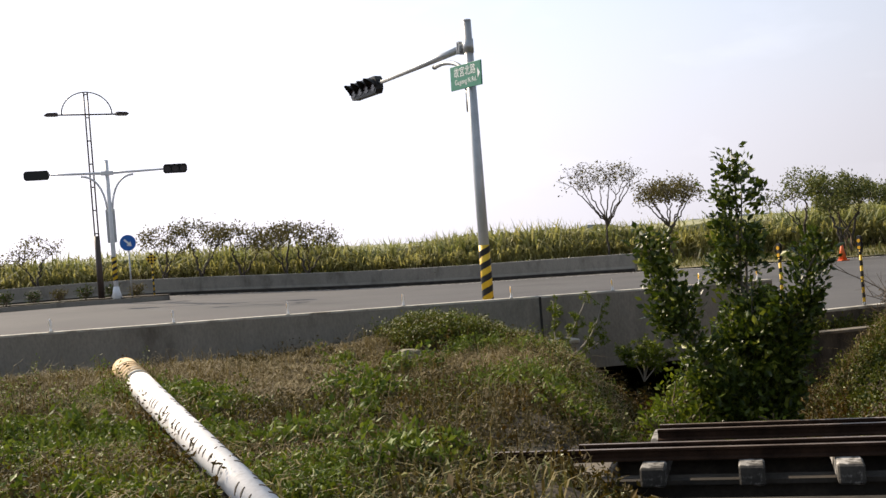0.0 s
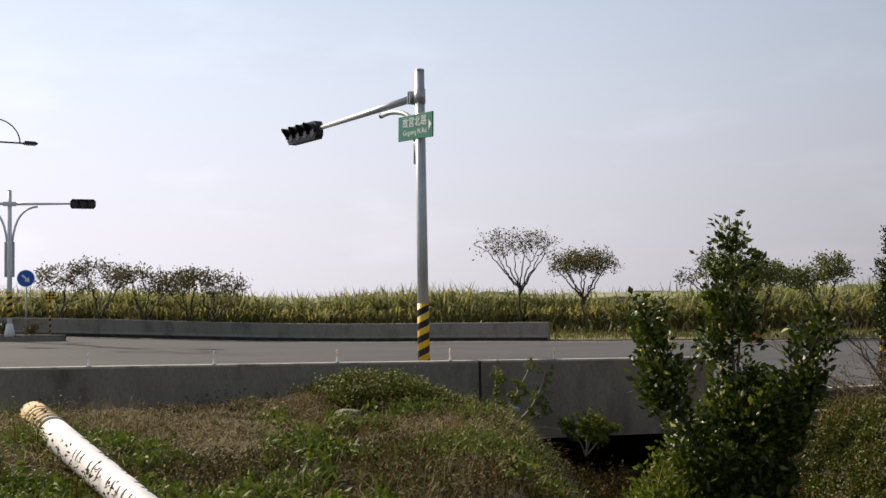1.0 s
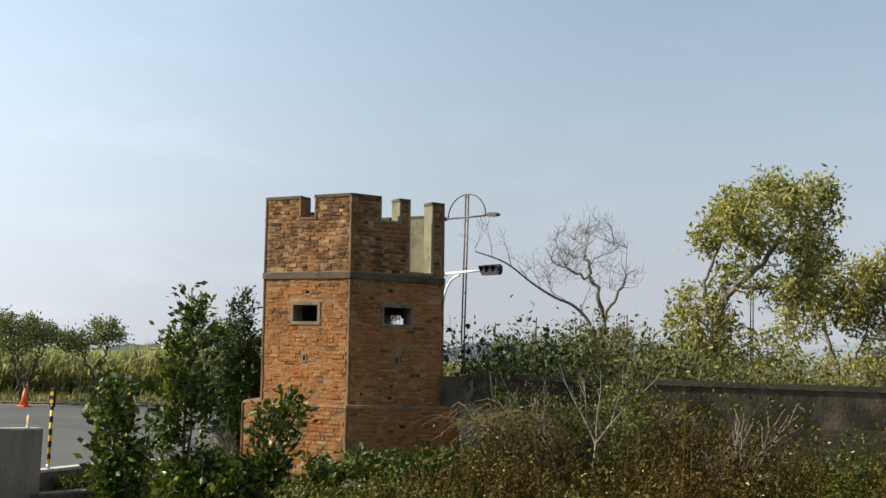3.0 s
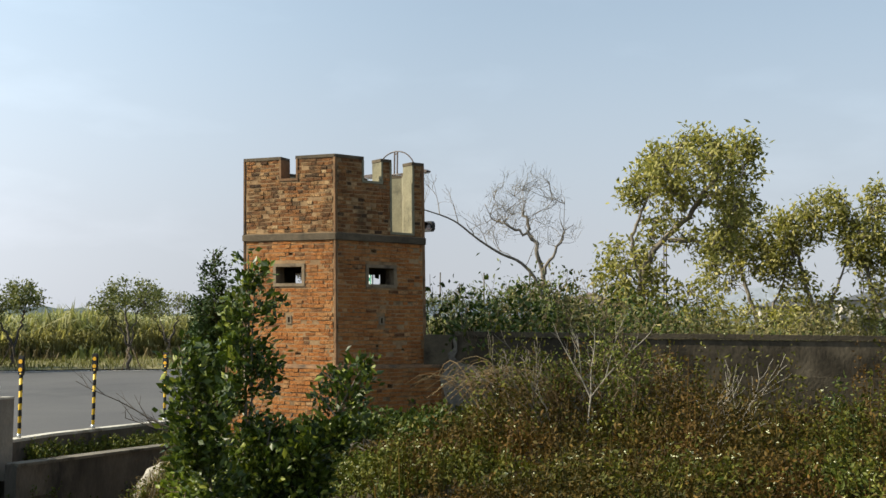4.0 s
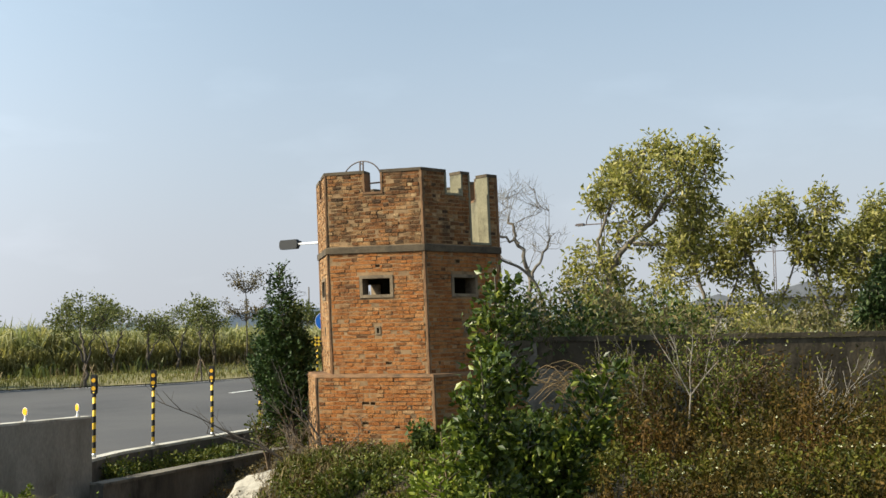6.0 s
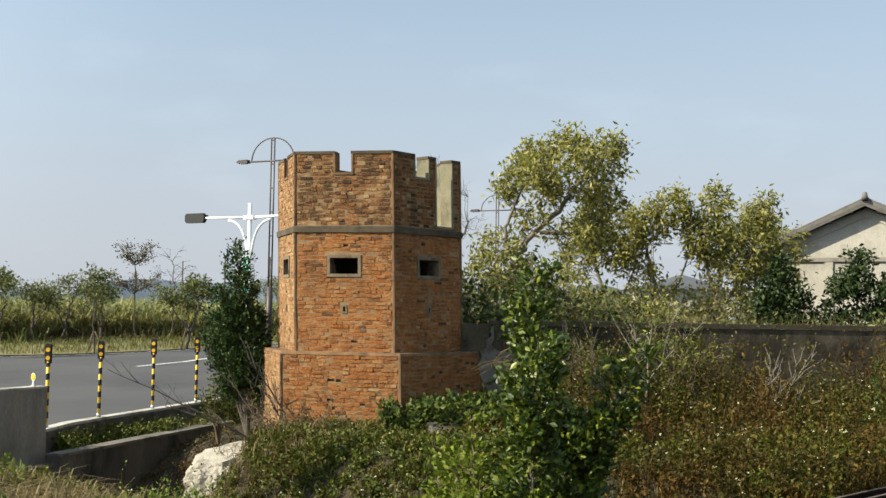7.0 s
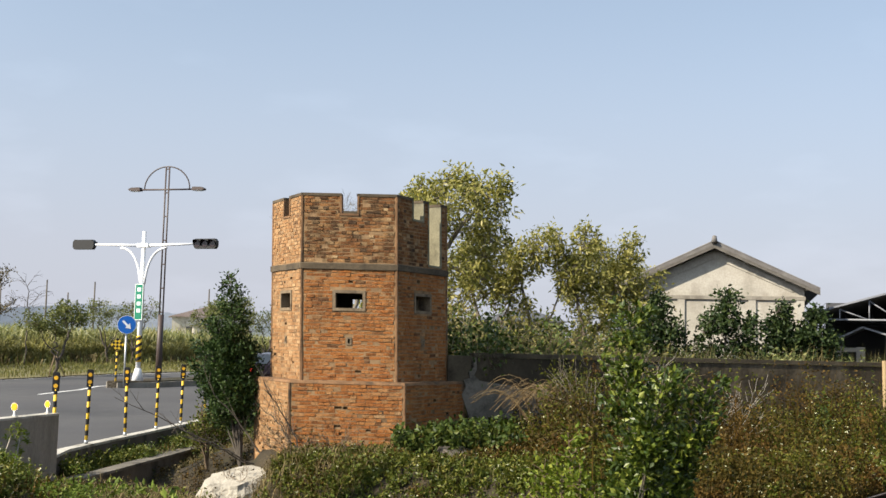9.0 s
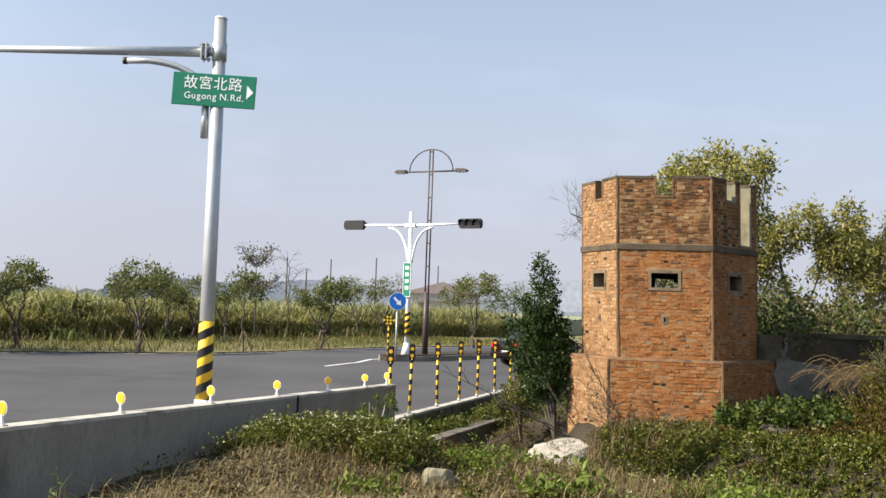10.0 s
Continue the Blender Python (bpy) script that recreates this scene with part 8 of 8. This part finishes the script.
herb_patch(110, 3400, (7, 14.5, 9.2, 15.8), (0.16, 0.4), (0.07, 0.034), LEAF_HERB, "green weeds with white flowers in front of the tower", keep=lambda x, y: east(x, y) & block_view(x, y), per=26, flowers=0.15, clump=30, rise=lambda x, y: 1 - 0.55 * ease((y - 9.6) / 1.6))
herb_patch(111, 420, (12.3, 15.0, 10.3, 12.4), (0.3, 0.62), (0.095, 0.065), LEAF_VINE, "broad-leaved creeper beside the tower", "creeper", keep=lambda x, y: np.hypot(x - TC.x, y - TC.y) > 2.0, per=22)
herb_patch(112, 1300, (10.8, 24, 15.2, 18.4), (0.1, 0.3), (0.06, 0.03), LEAF_VINE, "green weeds along the ditch and kerb", keep=lambda x, y: (x > 11) & block_view(x, y) & (line_distance(x, y, DITCH_SIDE) > 0.9), per=14)
grass_patch(113, 9000, (10.8, 26, 14.5, 18.4), (0.08, 0.22), (0.007, 0.013), GRASS, "rough grass beside the kerb", keep=lambda x, y: (x > 11) & ((y > 17.7) | (x > 16.5)))
herb_patch(114, 1500, (5.5, 11.5, 10.5, 17.5), (0.12, 0.32), (0.06, 0.03), LEAF_HERB, "weeds on the sides of the ditch", keep=lambda x, y: (line_distance(x, y, DITCH) > 1.3) & (line_distance(x, y, DITCH) < 2.6) & (y < 15.5), per=16, flowers=0.1)
grass_patch(115, 6000, (5, 14, 6, 16), (0.15, 0.35), (0.006, 0.012), GRASS, "rough grass on the ditch banks", keep=lambda x, y: (line_distance(x, y, DITCH) < 3.0) & (line_distance(x, y, DITCH) > 1.2))

herb_patch(119, 2600, (4.5, 11.6, 7.5, 18.0), (0.2, 0.5), (0.06, 0.026), LEAF_SCRUB, "dark weeds in the ditch", keep=lambda x, y: (line_distance(x, y, DITCH) < 1.6) & (y < 17.6), per=22, flowers=0.06)
grass_patch(121, 3500, (-5, 9.6, 8, 18.6), (0.25, 0.5), (0.004, 0.008), GRASS_DRY, "thin dry stalks standing out of the grass", "dry_stalks", keep=lambda x, y: west(x, y) & (patchy(x, y, 0.7, 8) > 0.4), lean=(0.1, 0.9))
herb_patch(122, 700, (-4.5, 9.4, 12, 18.4), (0.3, 0.5), (0.045, 0.018), GRASS_GREEN, "straggling weeds in the grass", keep=lambda x, y: lush(x, y) & (patchy(x, y, 1.3, 2) > 0.55), per=26, flowers=0.12)
grass_patch(123, 5000, (9, 14.5, 12.5, 15.6), (0.1, 0.35), (0.006, 0.011), GRASS_DRY, "dry straw in front of the tower", "dry_grass", keep=lambda x, y: patchy(x, y, 1.1, 6) > 0.45, lean=(0.5, 1.2))

herb_patch(127, 4200, (12.9, 24, 16.9, 18.4), (0.06, 0.26), (0.065, 0.032), LEAF_HERB, "weeds between the kerb and the low wall", keep=lambda x, y: (y > 17.85 - (x - 12.4) * 0.085) & (patchy(x, y, 1.6, 3) > 0.35), per=16, pad=-0.3, flowers=0.04)
grass_patch(140, 2500, (12.9, 24, 16.9, 18.4), (0.06, 0.2), (0.008, 0.014), GRASS_STRAW, "dry straw between the kerb and the low wall", "straw", keep=lambda x, y: y > 17.85 - (x - 12.4) * 0.085, lean=(0.8, 1.8))
herb_patch(128, 1300, (10.6, 17, 14.3, 17.4), (0.05, 0.16), (0.05, 0.022), LEAF_BROWN, "withered weeds on the floor of the side ditch", keep=lambda x, y: patchy(x, y, 2.1, 5) > 0.4, per=12, stem=False)
herb_patch(129, 350, (10.8, 16, 14.3, 17.3), (0.12, 0.34), (0.055, 0.026), LEAF_SCRUB, "dull green weeds in the side ditch", keep=lambda x, y: patchy(x, y, 1.3, 9) > 0.6, per=18)
herb_patch(130, 1600, (5, 17, -5, 8), (0.06, 0.2), (0.05, 0.022), LEAF_SCRUB, "low weeds crowding the rails", keep=lambda x, y: (line_distance(x, y, track_line[12::3]) < 0.55) & (line_distance(x, y, DITCH) > 1.6), per=14, stem=False)

grass_patch(131, 80000, (-24, 6, -10, 19), (0.1, 0.3), (0.014, 0.026), GRASS, "rough grass along the railway", keep=lambda x, y: ((x < -4) | (y < 8.5)) & (patchy(x, y, 0.5, 6) > 0.1), lean=(0.4, 1.1))
herb_patch(132, 17000, (-24, 6, -10, 19), (0.1, 0.35), (0.1, 0.045), LEAF_SCRUB, "weeds along the railway", keep=lambda x, y: ((x < -4) | (y < 7.5)) & (patchy(x, y, 0.8, 11) > 0.4), per=10, stem=False)

# tall dry grass and brush in the waste ground behind the wall
rng_t = np.random.default_rng(137)
sx, ox = rng_t.uniform(0.5, 21, 16000), rng_t.uniform(0.3, 1.0, 16000) ** 1.5 * 14
px, py = w0.x + along.x * sx - along.y * ox, w0.y + along.y * sx + along.x * ox
keep_t = (py < near_edge(px) - 1.0) & (patchy(px, py, 0.8, 5) > 0.25)
px, py = px[keep_t], py[keep_t]
stuff("tall_grass", blades_mesh("tall_grass", np.stack([px, py, ground_z(px, py)], 1), rng_t.uniform(1.1, 2.1, len(px)) * (0.6 + 0.5 * patchy(px, py, 1.7, 3)), rng_t.uniform(0.012, 0.03, len(px)), rng_t.uniform(0.1, 0.6, len(px)), rng_t), LEAF_BRUSH, "tall dry olive grass in the waste ground behind the wall", "grass")

# rough grass on the verge
verge = np.linspace(22.5, 120, 60)
vy = far_edge(verge)
n_v = len(verge)
vv = np.concatenate([np.c_[verge, vy + o, road_z(verge, vy) + 0.05 + 0.01 * o] for o in (0.0, 3.0, 13.0)])
iv = np.arange(n_v - 1)
mesh_v = soup("verge", vv, [np.stack([iv + k * n_v, iv + 1 + k * n_v, iv + 1 + (k + 1) * n_v, iv + (k + 1) * n_v], 1) for k in (0, 1)])
tagged(mesh_part("verge", mesh_v, VERGE, smooth=True), "strip of short yellowed grass beside the road", "verge", kind="structure")
rng_v = np.random.default_rng(120)
x = rng_v.uniform(22.5, 75, 16000)
o = rng_v.uniform(0.05, 12, 16000)
y = far_edge(x) + o
stuff("verge_grass", blades_mesh("verge_grass", np.stack([x, y, road_z(x, far_edge(x)) + 0.05 + 0.01 * o], 1), rng_v.uniform(0.1, 0.3, 16000), np.full(16000, 0.03), rng_v.uniform(0.2, 0.7, 16000), rng_v), VERGE_GRASS, "yellowed grass on the verge", "grass")


# ---- sugarcane field ----
def cane_front(x):
    return far_edge(x) + np.interp(x, [-60, 16, 22, 26, 34, 120], [4.0, 4.5, 9.0, 11.0, 12.0, 12.5])


def cane_field():
    rng = np.random.default_rng(130)
    n = 60000
    x = rng.uniform(-45, 95, n)
    depth = rng.exponential(7.0, n)
    y = cane_front(x) + depth + 1.6 * (patchy(x, x * 0, 0.5, 8) - 0.5)
    z = ground_z(x, y)
    low = np.where(rng.random(n) < 0.55, rng.uniform(0.2, 1.2, n), rng.uniform(0.0, 0.5, n))
    H = (2.85 - low) * rng.uniform(0.5, 1.22, n) * (0.74 + 0.4 * patchy(x, y, 0.35, 4))
    me = blades_mesh("sugarcane", np.stack([x, y, z + low], 1), H, rng.uniform(0.05, 0.13, n), rng.uniform(0.2, 1.1, n), rng, 0.6)
    stuff("sugarcane", me, CANE, "tall green sugarcane with drying leaves", "sugarcane")
    n = 42000
    x = rng.uniform(-45, 95, n)
    y = cane_front(x) + rng.exponential(0.9, n) - 0.9 + 1.6 * (patchy(x, x * 0, 0.5, 8) - 0.5)
    low = rng.uniform(0.0, 0.9, n)
    me = blades_mesh("dry_cane", np.stack([x, y, ground_z(x, y) + low], 1), rng.uniform(0.5, 1.3, n), rng.uniform(0.04, 0.1, n), rng.uniform(0.2, 1.2, n), rng, 0.6)
    stuff("dry_cane", me, CANE_DRY, "dry yellowed leaves along the edge of the sugarcane", "sugarcane")
    xs = np.linspace(-160, 260, 240)
    rows = []
    for o, h in ((1.6, 0.2), (2.0, 1.9), (6, 2.05), (14, 2.1), (30, 2.1), (70, 2.1), (160, 2.1), (330, 2.1)):
        yy = cane_front(xs) + o
        rows.append(np.c_[xs * (1 + o / 200), yy, ground_z(xs, yy) + h + rng.uniform(-0.18, 0.18, len(xs)) * (h > 1)])
    m = len(xs)
    i = np.arange(m - 1)
    me = soup("sugarcane_mass", np.concatenate(rows), [np.stack([i + k * m, i + 1 + k * m, i + 1 + (k + 1) * m, i + (k + 1) * m], 1) for k in range(len(rows) - 1)])
    stuff("sugarcane_mass", me, CANE_MASS, "dense sugarcane field reaching to the distance", "sugarcane")


def verge_weeds(seed, n, height, width, material, label, share):
    """Tall uneven weeds where the verge meets the cane."""
    rng = np.random.default_rng(seed)
    x = rng.uniform(-30, 75, n)
    front = cane_front(x) - far_edge(x)
    o = np.clip(front + 0.6 - rng.exponential(1.1, n), 0.5, None)
    k = patchy(x, far_edge(x) + o, 0.6, seed)
    x, o, k = x[k > share], o[k > share], k[k > share]
    h = rng.uniform(*height, len(x)) * (0.4 + k) * np.interp(x, [20, 28], [1.0, 0.75])
    y = far_edge(x) + o
    stuff("tall_weeds", blades_mesh("tall_weeds", np.stack([x, y, ground_z(x, y) + 0.02], 1), h, rng.uniform(*width, len(x)), rng.uniform(0.2, 1.0, len(x)), rng, 0.5), material, label, "weeds")


verge_weeds(141, 16000, (0.4, 1.3), (0.03, 0.07), LEAF_BROWN, "tall uneven weeds in front of the sugarcane", 0.35)
verge_weeds(142, 12000, (0.5, 1.2), (0.06, 0.12), LEAF_TREE, "broad green weeds in front of the sugarcane", 0.55)
cane_field()

# ---- pieces of the walls, last ----
lay_bricks()
lean_tower()
